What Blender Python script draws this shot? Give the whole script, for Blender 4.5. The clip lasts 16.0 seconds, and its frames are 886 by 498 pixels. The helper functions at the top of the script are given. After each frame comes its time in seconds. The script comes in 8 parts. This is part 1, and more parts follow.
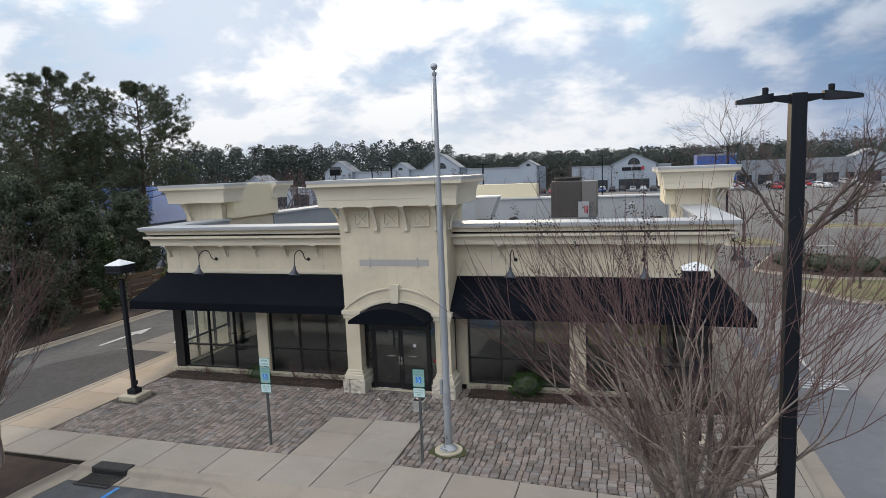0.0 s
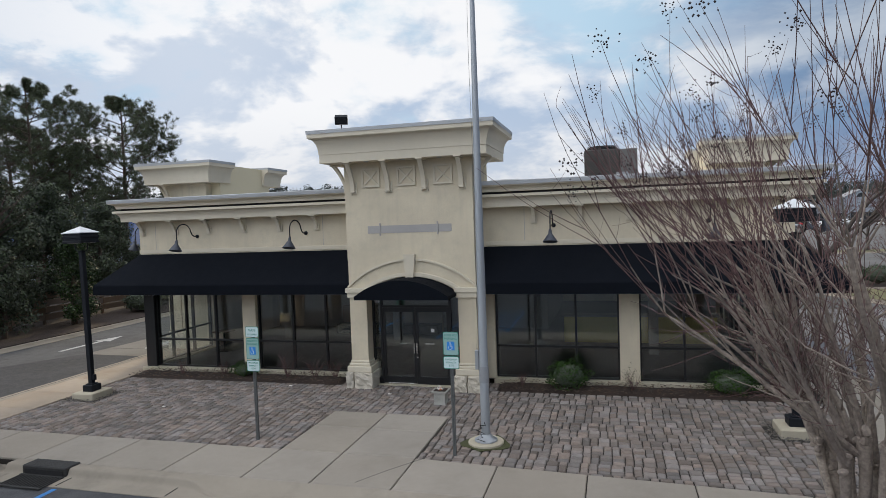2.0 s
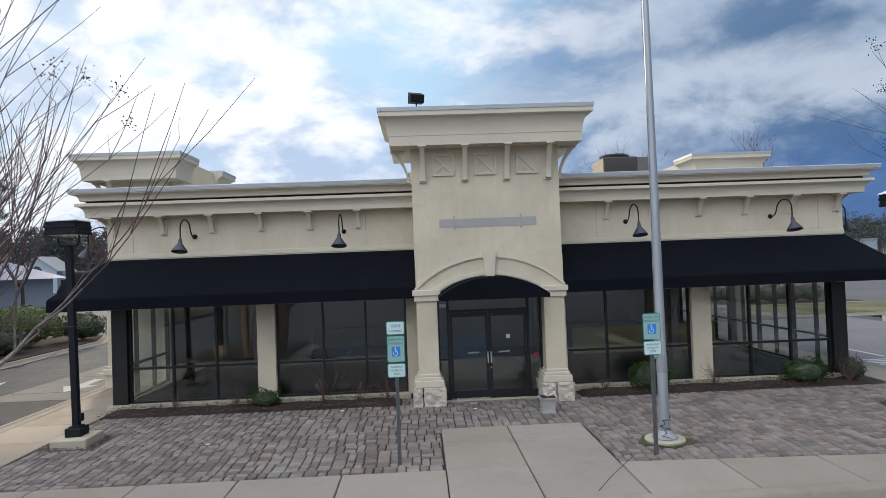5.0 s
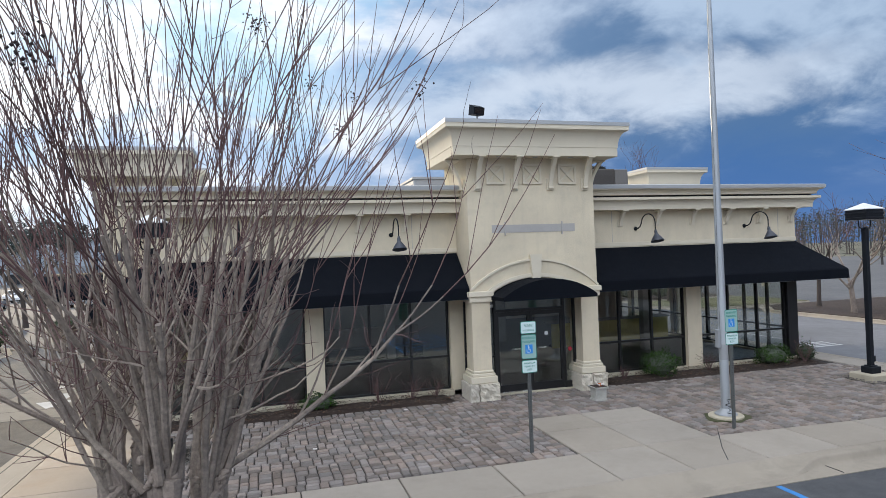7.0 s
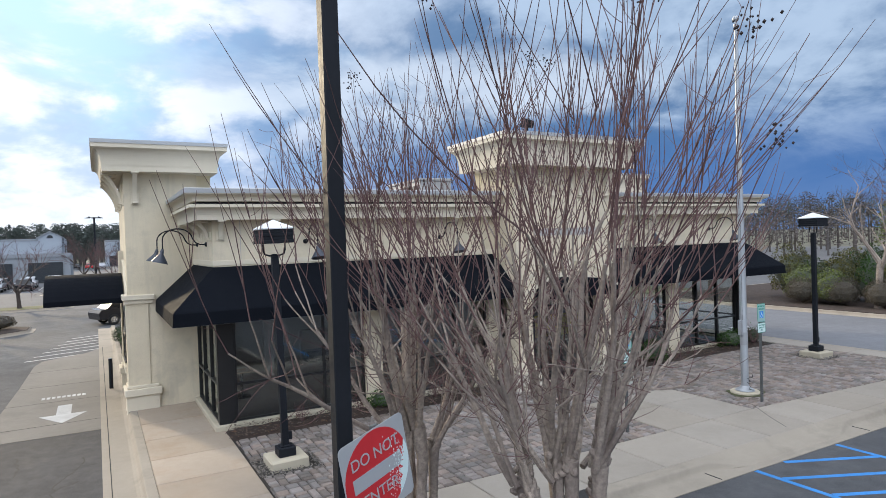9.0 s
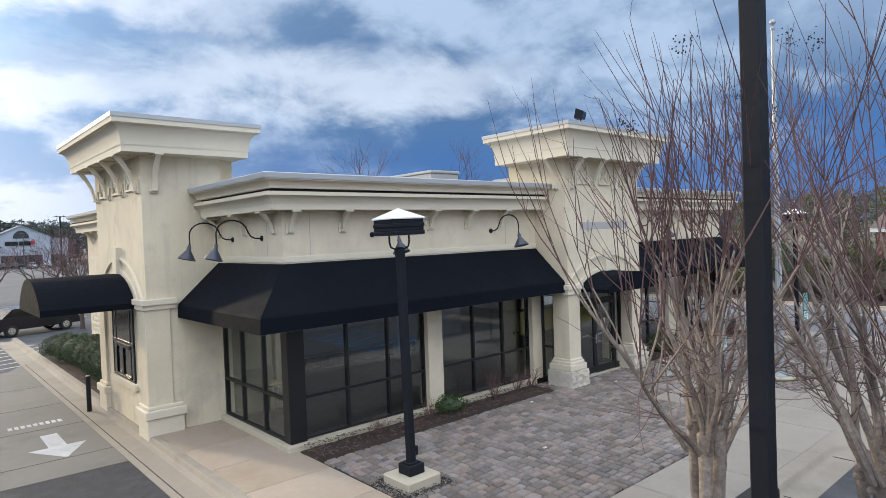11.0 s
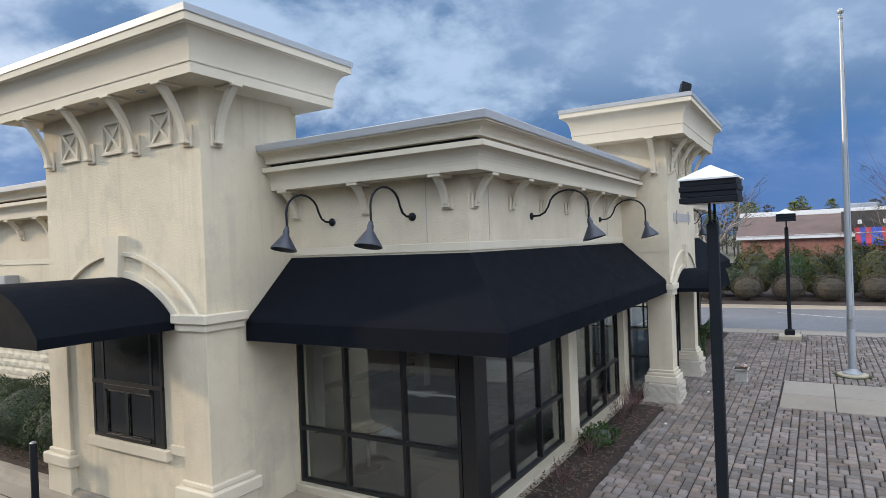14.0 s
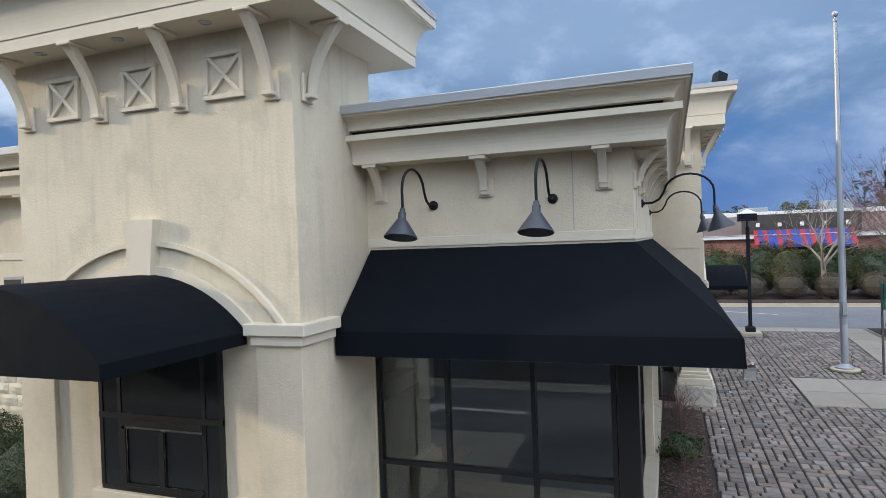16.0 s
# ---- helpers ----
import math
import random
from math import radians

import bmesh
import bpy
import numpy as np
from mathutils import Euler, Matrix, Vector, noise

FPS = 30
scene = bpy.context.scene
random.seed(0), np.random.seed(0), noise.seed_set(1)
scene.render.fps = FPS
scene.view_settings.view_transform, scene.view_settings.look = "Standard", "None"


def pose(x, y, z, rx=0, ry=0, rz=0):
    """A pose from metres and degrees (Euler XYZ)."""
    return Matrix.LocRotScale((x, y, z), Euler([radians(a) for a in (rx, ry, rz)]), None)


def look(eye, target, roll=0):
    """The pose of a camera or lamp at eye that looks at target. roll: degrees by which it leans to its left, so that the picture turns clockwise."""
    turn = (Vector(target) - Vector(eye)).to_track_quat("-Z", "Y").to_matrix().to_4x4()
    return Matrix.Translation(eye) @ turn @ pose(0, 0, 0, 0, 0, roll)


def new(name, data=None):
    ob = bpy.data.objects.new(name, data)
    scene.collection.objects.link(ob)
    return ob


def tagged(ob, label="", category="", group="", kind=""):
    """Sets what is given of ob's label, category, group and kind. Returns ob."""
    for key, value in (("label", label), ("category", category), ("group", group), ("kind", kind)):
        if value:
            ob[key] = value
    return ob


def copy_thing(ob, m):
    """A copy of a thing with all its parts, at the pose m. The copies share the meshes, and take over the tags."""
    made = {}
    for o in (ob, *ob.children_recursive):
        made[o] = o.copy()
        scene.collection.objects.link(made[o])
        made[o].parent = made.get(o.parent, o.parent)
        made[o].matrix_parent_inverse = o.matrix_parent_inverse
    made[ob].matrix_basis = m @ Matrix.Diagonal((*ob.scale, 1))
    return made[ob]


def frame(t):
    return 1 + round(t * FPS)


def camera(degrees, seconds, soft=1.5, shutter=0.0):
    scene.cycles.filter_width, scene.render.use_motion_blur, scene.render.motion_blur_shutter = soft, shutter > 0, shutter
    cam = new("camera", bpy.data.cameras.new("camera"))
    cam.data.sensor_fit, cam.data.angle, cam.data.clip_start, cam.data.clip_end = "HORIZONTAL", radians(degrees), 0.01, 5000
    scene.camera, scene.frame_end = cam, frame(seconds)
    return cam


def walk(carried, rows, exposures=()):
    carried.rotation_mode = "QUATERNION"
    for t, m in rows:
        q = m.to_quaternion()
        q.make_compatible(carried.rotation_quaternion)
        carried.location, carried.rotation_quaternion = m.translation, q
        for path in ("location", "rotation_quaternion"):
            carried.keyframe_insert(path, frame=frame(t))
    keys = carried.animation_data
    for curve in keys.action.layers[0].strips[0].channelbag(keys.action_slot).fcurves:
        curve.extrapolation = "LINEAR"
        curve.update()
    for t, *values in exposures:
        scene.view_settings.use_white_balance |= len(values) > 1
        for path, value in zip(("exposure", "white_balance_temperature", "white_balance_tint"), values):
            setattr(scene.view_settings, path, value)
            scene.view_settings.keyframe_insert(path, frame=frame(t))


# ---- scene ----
cam = camera(71.0, 16.0, 0.8)
PATH = [
    (0, (0.051, 0.388, 7.328), (-0.513, 2.291, 7.084), -2.2),
    (0.5, (-0.13, 1.051, 6.574), (-0.693, 2.958, 6.354), -1.8),
    (1, (-0.499, 1.881, 5.807), (-1.074, 3.787, 5.616), -2.0),
    (1.5, (-1.141, 2.465, 5.168), (-1.697, 4.382, 5.027), -1.9),
    (2, (-1.849, 2.959, 4.642), (-2.374, 4.887, 4.552), -2.0),
    (2.5, (-2.766, 3.336, 4.181), (-3.235, 5.28, 4.129), -2.0),
    (3, (-3.958, 3.605, 3.812), (-4.349, 5.566, 3.803), -2.0),
    (3.5, (-5.166, 3.778, 3.635), (-5.456, 5.757, 3.651), -2.1),
    (4, (-6.423, 3.869, 3.482), (-6.591, 5.861, 3.522), -2.1),
    (6.5, (-12.813, 3.747, 3.672), (-12.384, 5.7, 3.707), -2.2),
    (7, (-14.162, 3.786, 3.809), (-13.616, 5.71, 3.831), -2.1),
    (7.5, (-15.518, 3.894, 3.993), (-14.859, 5.782, 3.996), -1.8),
    (8, (-16.857, 4.054, 4.127), (-16.092, 5.902, 4.118), -2.0),
    (8.5, (-18.178, 4.387, 4.269), (-17.306, 6.187, 4.246), -2.0),
    (9, (-19.43, 4.887, 4.334), (-18.455, 6.633, 4.305), -1.9),
    (9.5, (-20.53, 5.548, 4.417), (-19.461, 7.238, 4.373), -2.0),
    (10, (-21.503, 6.44, 4.402), (-20.344, 8.07, 4.355), -2.1),
    (12.5, (-24.209, 12.228, 4.166), (-22.678, 13.515, 4.137), -2.1),
    (13, (-24.43, 13.489, 4.081), (-22.836, 14.698, 4.06), -2.2),
    (13.5, (-24.565, 14.834, 4.048), (-22.91, 15.957, 4.03), -2.1),
    (14, (-24.627, 16.153, 3.99), (-22.914, 17.185, 3.977), -2.2),
    (14.5, (-24.645, 17.342, 3.968), (-22.879, 18.281, 3.957), -2.1),
    (15, (-24.593, 18.402, 3.865), (-22.781, 19.248, 3.876), -2.0),
    (15.5, (-24.581, 19.302, 3.87), (-22.727, 20.052, 3.872), -2.1),
    (16, (-24.533, 19.921, 3.924), (-22.655, 20.607, 3.907), -2.0),
]
walk(cam, [(t, look(eye, target, roll)) for t, eye, target, roll in PATH], [(0.0, -0.05, 6380, 11), (1.0, -0.27, 6380, 11), (2.5, -0.23, 6200, 11), (4.0, -0.15, 6080, 11), (6.5, 0.12, 6080, 11), (9.0, 0.27, 6000, 11), (12.5, 0.29, 5960, 11), (14.0, 0.26, 5900, 11), (16.0, 0.25, 5780, 11)])

# ---- world, sun ----
SUN_AZ, SUN_EL = radians(-17.0), radians(15.0)   # azimuth from +y, towards +x
SUN_DIR = Vector((math.sin(SUN_AZ) * math.cos(SUN_EL), math.cos(SUN_AZ) * math.cos(SUN_EL), math.sin(SUN_EL)))
SKY_GAIN, SOUTH, ZENITH = 0.97, 2.6, 1.1


def make_world():
    w = bpy.data.worlds.new("sky")
    scene.world = w
    w.use_nodes = True
    nt = w.node_tree
    nt.nodes.clear()
    N, L = nt.nodes.new, nt.links.new

    def math_(op, a, b=None, clamp=False):
        n = N("ShaderNodeMath")
        n.operation, n.use_clamp = op, clamp
        for i, v in enumerate((a, b)):
            if v is None:
                continue
            if isinstance(v, (int, float)):
                n.inputs[i].default_value = v
            else:
                L(v, n.inputs[i])
        return n.outputs[0]

    def vmath(op, a, b=None):
        n = N("ShaderNodeVectorMath")
        n.operation = op
        for i, v in enumerate((a, b)):
            if v is None:
                continue
            if isinstance(v, (tuple, list, Vector)):
                n.inputs[i].default_value = v
            else:
                L(v, n.inputs[i])
        return n

    def mix(fac, a, b):
        n = N("ShaderNodeMix")
        n.data_type = "RGBA"
        for s, v in ((n.inputs[0], fac), (n.inputs[6], a), (n.inputs[7], b)):
            if isinstance(v, (int, float)):
                s.default_value = v
            elif isinstance(v, tuple):
                s.default_value = (*v, 1)
            else:
                L(v, s)
        return n.outputs[2]

    def ramp(fac, lo, hi):
        n = N("ShaderNodeMapRange")
        n.interpolation_type = "SMOOTHSTEP"
        L(fac, n.inputs[0])
        n.inputs[1].default_value, n.inputs[2].default_value = lo, hi
        return n.outputs[0]

    tc = N("ShaderNodeTexCoord")
    d = vmath("NORMALIZE", tc.outputs["Generated"]).outputs[0]
    sep = N("ShaderNodeSeparateXYZ")
    L(d, sep.inputs[0])
    zc = math_("MAXIMUM", sep.outputs[2], 0.0)
    inv = math_("DIVIDE", 1.0, math_("ADD", zc, 0.42))
    scl = vmath("SCALE", d)
    L(inv, scl.inputs[3])
    flat = vmath("MULTIPLY", scl.outputs[0], (1.0, 1.0, 0.45)).outputs[0]

    def fbm(vec, scale, detail, rough, dist, off):
        n = N("ShaderNodeTexNoise")
        L(vmath("ADD", vec, off).outputs[0], n.inputs["Vector"])
        n.inputs["Scale"].default_value, n.inputs["Detail"].default_value = scale, detail
        n.inputs["Roughness"].default_value, n.inputs["Distortion"].default_value = rough, dist
        return n.outputs["Fac"]

    big = fbm(flat, 0.8, 3.0, 0.5, 0.4, (3.1, 1.7, 0.0))
    puff = fbm(flat, 1.75, 7.0, 0.55, 0.2, (0.4, 5.2, 1.0))
    # the same clouds a little nearer to the sun: the difference shows which side is lit
    behind = fbm(vmath("ADD", flat, tuple(SUN_DIR * 0.17)).outputs[0], 1.75, 5.0, 0.55, 0.2, (0.4, 5.2, 1.0))
    mottle = math_("SUBTRACT", fbm(vmath("MULTIPLY", flat, (1.0, 1.0, 3.4)).outputs[0], 3.3, 7.0, 0.62, 0.3, (7.3, 2.2, 4.0)), 0.5)
    fine = math_("SUBTRACT", fbm(vmath("MULTIPLY", flat, (1.0, 1.0, 2.6)).outputs[0], 7.5, 6.0, 0.58, 0.5, (1.9, 4.4, 2.6)), 0.5)
    relief = math_("SUBTRACT", puff, behind)
    cover = math_("ADD", math_("MULTIPLY", big, 0.45), math_("MULTIPLY", puff, 0.55))
    # closeness to the sun, and the storm side in the east
    dot = vmath("DOT_PRODUCT", d, tuple(SUN_DIR)).outputs["Value"]
    near = ramp(dot, 0.62, 1.0)
    glow = math_("POWER", ramp(dot, 0.80, 1.0), 2.0)
    east = ramp(vmath("DOT_PRODUCT", d, (0.90, 0.44, -0.12)).outputs["Value"], 0.30, 0.93)

    sky = N("ShaderNodeTexSky")
    sky.sky_type = "NISHITA"
    sky.sun_disc = False
    sky.sun_elevation, sky.sun_rotation = SUN_EL, SUN_AZ
    sky.air_density, sky.dust_density, sky.ozone_density = 1.0, 0.6, 1.5
    blue = vmath("SCALE", sky.outputs[0])
    blue.inputs[3].default_value = 0.10
    clear = mix(0.75, blue.outputs[0], (0.27, 0.50, 0.80))

    bright = mix(near, (0.56, 0.66, 0.79), (1.2, 1.2, 1.19))
    shade = mix(near, (0.28, 0.38, 0.52), (0.37, 0.55, 0.80))
    lit = ramp(math_("ADD", math_("ADD", math_("MULTIPLY", relief, 1.9), math_("MULTIPLY", near, 0.02)), math_("SUBTRACT", math_("ADD", 0.98, math_("MULTIPLY", mottle, 0.75)), cover)), 0.33, 0.62)
    west = ramp(vmath("DOT_PRODUCT", d, (-0.70, 0.64, 0.31)).outputs["Value"], 0.88, 1.0)
    lit = math_("ADD", lit, math_("MULTIPLY", west, 0.45), True)
    cloud = mix(lit, shade, bright)
    dens = ramp(math_("SUBTRACT", math_("ADD", cover, math_("ADD", math_("MULTIPLY", mottle, 0.34), math_("MULTIPLY", fine, 0.16))), math_("ADD", 0.015, math_("MULTIPLY", near, 0.06))), 0.28, 0.43)
    pale = mix(near, clear, (0.48, 0.78, 1.0))
    col = mix(dens, pale, cloud)
    heap = math_("ADD", math_("MULTIPLY", relief, 1.3), math_("ADD", puff, math_("ADD", math_("MULTIPLY", mottle, 0.95), math_("MULTIPLY", fine, 0.55))))
    storm_a = mix(ramp(heap, 0.32, 0.82), (0.088, 0.172, 0.31), (0.41, 0.51, 0.63))
    storm = mix(ramp(math_("ADD", zc, math_("MULTIPLY", mottle, 0.10)), 0.06, 0.22), (0.030, 0.125, 0.34), storm_a)
    paler = ramp(vmath("DOT_PRODUCT", d, (0.98, 0.10, 0.17)).outputs["Value"], 0.88, 0.99)
    storm = mix(math_("MULTIPLY", math_("MULTIPLY", paler, 0.45), ramp(zc, 0.16, 0.30)), storm, (0.46, 0.56, 0.68))
    col = mix(math_("MULTIPLY", east, 0.95), col, storm)
    # a long pale bank of cloud over the clear gap in the north-east
    bank = ramp(math_("ABSOLUTE", math_("SUBTRACT", math_("ADD", zc, math_("ADD", math_("MULTIPLY", mottle, 0.16), math_("MULTIPLY", big, 0.10))), 0.285)), 0.055, 0.0)
    bank = math_("MULTIPLY", bank, ramp(vmath("DOT_PRODUCT", d, (0.46, 0.86, 0.24)).outputs["Value"], 0.90, 0.99))
    col = mix(math_("MULTIPLY", bank, 0.75), col, (0.70, 0.76, 0.82))
    col = mix(math_("MULTIPLY", glow, 0.28), col, (1.05, 1.03, 0.99))
    hazef = math_("MULTIPLY", ramp(zc, 0.20, 0.0), math_("SUBTRACT", 1.0, math_("MULTIPLY", east, 0.9)))
    col = mix(math_("MULTIPLY", hazef, 0.66), col, (0.82, 0.84, 0.86))
    open_side = ramp(vmath("DOT_PRODUCT", d, (-0.60, -0.68, 0.43)).outputs["Value"], 0.38, 0.92)
    open_side = math_("MULTIPLY", open_side, math_("ADD", 0.2, math_("MULTIPLY", ramp(zc, 0.0, 0.5), 0.8)))
    away = math_("MAXIMUM", open_side, ramp(zc, 0.45, 0.80))
    col = mix(math_("MULTIPLY", away, 0.85), col, (0.58, 0.575, 0.57))
    gain = math_("ADD", 1.0, math_("ADD", math_("MULTIPLY", open_side, SOUTH), math_("MULTIPLY", ramp(zc, 0.45, 0.80), ZENITH)))
    lift = vmath("SCALE", col)
    L(gain, lift.inputs[3])
    col = lift.outputs[0]
    bg = N("ShaderNodeBackground")
    L(col, bg.inputs[0])
    bg.inputs[1].default_value = SKY_GAIN
    out = N("ShaderNodeOutputWorld")
    L(bg.outputs[0], out.inputs[0])


make_world()
sun = new("sun", bpy.data.lights.new("sun", "SUN"))
sun.data.energy, sun.data.angle, sun.data.color = 2.6, radians(3.0), (1.0, 0.79, 0.50)
sun.matrix_world = look(tuple(SUN_DIR * 60), (0, 0, 0))

# ---- materials ----
def mat(name, col, rough=0.8, metal=0.0, var=0.12, scale=6.0, bump=0.0, bump_scale=60.0, col2=None, spots=0.0, rand=0.0, spec=0.5,
        streak=0.0, stain=0.0, stain_col=None, island=False, depth=0.01):
    """A procedural surface: base colour with grain at two scales, bump, stains and, if asked, change from piece to piece."""
    m = bpy.data.materials.new(name)
    m.use_nodes = True
    nt = m.node_tree
    N, L = nt.nodes.new, nt.links.new
    b = nt.nodes["Principled BSDF"]
    b.inputs["Roughness"].default_value, b.inputs["Metallic"].default_value = rough, metal
    b.inputs["Specular IOR Level"].default_value = spec
    tc = N("ShaderNodeTexCoord")
    geo = N("ShaderNodeNewGeometry")
    pos = geo.outputs["Position"]

    def noise_(sc, detail=4.0, ro=0.55, vec=None, stretch=None):
        n = N("ShaderNodeTexNoise")
        n.inputs["Scale"].default_value, n.inputs["Detail"].default_value, n.inputs["Roughness"].default_value = sc, detail, ro
        v = vec or pos
        if stretch:
            s = N("ShaderNodeVectorMath")
            s.operation = "MULTIPLY"
            s.inputs[1].default_value = stretch
            L(v, s.inputs[0])
            v = s.outputs[0]
        L(v, n.inputs["Vector"])
        return n.outputs["Fac"]

    def mixc(fac, a, b2, blend="MIX"):
        n = N("ShaderNodeMix")
        n.data_type, n.blend_type = "RGBA", blend
        for s, v in ((n.inputs[0], fac), (n.inputs[6], a), (n.inputs[7], b2)):
            if isinstance(v, (int, float)):
                s.default_value = v
            elif isinstance(v, tuple):
                s.default_value = (*v, 1)
            else:
                L(v, s)
        return n.outputs[2]

    def rng_(fac, lo, hi, a=0.0, c=1.0):
        n = N("ShaderNodeMapRange")
        L(fac, n.inputs[0])
        for i, v in enumerate((lo, hi, a, c)):
            n.inputs[i + 1].default_value = v
        return n.outputs[0]

    dark = tuple(c * (1 - var) for c in col)
    light = tuple(min(1, c * (1 + var)) for c in (col2 or col))
    big = noise_(scale * 0.12, 5.0, 0.6)
    small = noise_(scale * 2.2, 4.0, 0.6)
    c = mixc(rng_(big, 0.3, 0.7), dark, light)
    c = mixc(rng_(small, 0.3, 0.75, 0.0, min(1.0, var * 2.0)), c, tuple(x * (1 - var * 1.2) for x in col))
    if stain:
        st = noise_(scale * 0.30, 6.0, 0.65)
        c = mixc(rng_(st, 0.52, 0.72, 0.0, stain), c, stain_col or tuple(x * 0.45 for x in col))
    if streak:
        sk = noise_(5.0, 4.0, 0.6, stretch=(1.0, 1.0, 0.10))
        c = mixc(rng_(sk, 0.52, 0.78, 0.0, streak), c, stain_col or tuple(x * 0.5 for x in col))
    if spots:
        sp = noise_(scale * 14, 2.0)
        c = mixc(rng_(sp, 0.62, 0.70, 0.0, spots), c, tuple(min(1, x * 2.2 + 0.02) for x in col))
    if rand or island:
        if island:
            r = geo.outputs["Random Per Island"]
        else:
            o = N("ShaderNodeObjectInfo")
            r = o.outputs["Random"]
        h = N("ShaderNodeHueSaturation")
        L(c, h.inputs["Color"])
        L(rng_(r, 0.0, 1.0, 1 - (rand or 0.25), 1 + (rand or 0.25)), h.inputs["Value"])
        wn = N("ShaderNodeTexWhiteNoise")
        wn.noise_dimensions = "1D"
        L(r, wn.inputs["W"])
        k = min(0.45, 1.2 * (rand or 0.25))
        L(rng_(wn.outputs["Value"], 0.0, 1.0, 1 - k, 1 + k), h.inputs["Saturation"])
        c = h.outputs[0]
    L(c, b.inputs["Base Color"])
    L(rng_(small, 0.2, 0.8, max(0.02, rough - 0.08), min(1, rough + 0.08)), b.inputs["Roughness"])
    if bump:
        bm_ = N("ShaderNodeBump")
        bm_.inputs["Strength"].default_value, bm_.inputs["Distance"].default_value = bump, depth
        L(noise_(bump_scale, 5.0, 0.6), bm_.inputs["Height"])
        L(bm_.outputs[0], b.inputs["Normal"])
    return m


def glass_mat(name, tint, gloss=0.0):
    m = bpy.data.materials.new(name)
    m.use_nodes = True
    nt = m.node_tree
    nt.nodes.clear()
    N, L = nt.nodes.new, nt.links.new
    tr, gl, mx, fr, out = (N(k) for k in ("ShaderNodeBsdfTransparent", "ShaderNodeBsdfGlossy", "ShaderNodeMixShader", "ShaderNodeLayerWeight", "ShaderNodeOutputMaterial"))
    tr.inputs[0].default_value = (*tint, 1)
    gl.inputs["Roughness"].default_value = 0.015
    gl.inputs[0].default_value = (0.9, 0.95, 0.95, 1)
    fr.inputs[0].default_value = 0.5
    ns, bp = N("ShaderNodeTexNoise"), N("ShaderNodeBump")
    geo = N("ShaderNodeNewGeometry")
    L(geo.outputs["Position"], ns.inputs["Vector"])
    ns.inputs["Scale"].default_value = 0.9
    bp.inputs["Strength"].default_value, bp.inputs["Distance"].default_value = 0.05, 0.02
    L(ns.outputs["Fac"], bp.inputs["Height"])
    L(bp.outputs[0], gl.inputs["Normal"])
    pw, ad = N("ShaderNodeMath"), N("ShaderNodeMath")
    pw.operation, ad.operation = "POWER", "MULTIPLY_ADD"
    L(fr.outputs["Facing"], pw.inputs[0])
    pw.inputs[1].default_value = 5.0
    L(pw.outputs[0], ad.inputs[0])
    ad.inputs[1].default_value, ad.inputs[2].default_value = 0.9, 0.035 + gloss
    L(ad.outputs[0], mx.inputs[0])
    L(tr.outputs[0], mx.inputs[1])
    L(gl.outputs[0], mx.inputs[2])
    L(mx.outputs[0], out.inputs[0])
    return m


STUCCO = mat("stucco", (0.645, 0.565, 0.42), 0.9, var=0.10, scale=7.0, bump=0.75, bump_scale=38, depth=0.01, streak=0.25, stain=0.28, stain_col=(0.42, 0.385, 0.30))
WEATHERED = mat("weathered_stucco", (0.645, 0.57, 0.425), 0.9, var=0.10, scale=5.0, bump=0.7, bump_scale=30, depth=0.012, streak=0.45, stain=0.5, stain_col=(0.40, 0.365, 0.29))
TRIM = mat("painted_trim", (0.645, 0.58, 0.455), 0.85, var=0.05, scale=4.0, bump=0.25, bump_scale=90, stain=0.12, stain_col=(0.42, 0.38, 0.30), streak=0.10)
PAINTED_PATCH = mat("grey_patch", (0.40, 0.38, 0.36), 0.9, var=0.10, scale=8.0, bump=0.2)
BLOCK = mat("split_block", (0.64, 0.58, 0.45), 0.95, var=0.06, scale=10, bump=1.0, bump_scale=22, rand=0.02)
PAINTJOINT = mat("painted_joint", (0.52, 0.465, 0.355), 0.95, var=0.1, scale=8)
STONE = mat("rock_face_stone", (0.56, 0.51, 0.42), 0.95, var=0.14, scale=9, bump=1.0, bump_scale=18, rand=0.08, stain=0.2)
CAP = mat("metal_coping", (0.46, 0.47, 0.48), 0.45, metal=0.3, var=0.05, scale=2.0, stain=0.12)
FABRIC = mat("black_canvas", (0.0062, 0.0078, 0.0115), 0.8, var=0.12, scale=2.2, bump=0.35, bump_scale=240, stain=0.25, stain_col=(0.012, 0.013, 0.016), spec=0.06)
FRAME = mat("dark_bronze_frame", (0.016, 0.016, 0.017), 0.38, metal=0.2, var=0.12, scale=6)
BLACK = mat("black_powder_coat", (0.011, 0.013, 0.0175), 0.6, var=0.15, scale=7, bump=0.1, spec=0.2)
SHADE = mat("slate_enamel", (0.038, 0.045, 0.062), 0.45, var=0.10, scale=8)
# near-black for joints, cracks, openings and the painted shade of the cornice gap
GAP = mat("near_black", (0.012, 0.012, 0.012), 0.8)
GLASS = glass_mat("tinted_glass", (0.93, 0.945, 0.94), 0.055)
CONC = mat("sidewalk_concrete", (0.302, 0.268, 0.224), 0.9, var=0.11, scale=3.0, bump=0.35, bump_scale=110, stain=0.3, stain_col=(0.19, 0.168, 0.135), rand=0.07)
# warmer tan with orange-brown blotches, for the slabs of the west walk
TANCONC = mat("tan_sidewalk", (0.345, 0.282, 0.215), 0.9, var=0.13, scale=3.0, bump=0.35, bump_scale=110, stain=0.5, stain_col=(0.30, 0.205, 0.13), rand=0.07)
CURB = mat("curb_concrete", (0.30, 0.262, 0.21), 0.9, var=0.12, scale=3.0, bump=0.4, bump_scale=90, stain=0.5, stain_col=(0.15, 0.135, 0.11))
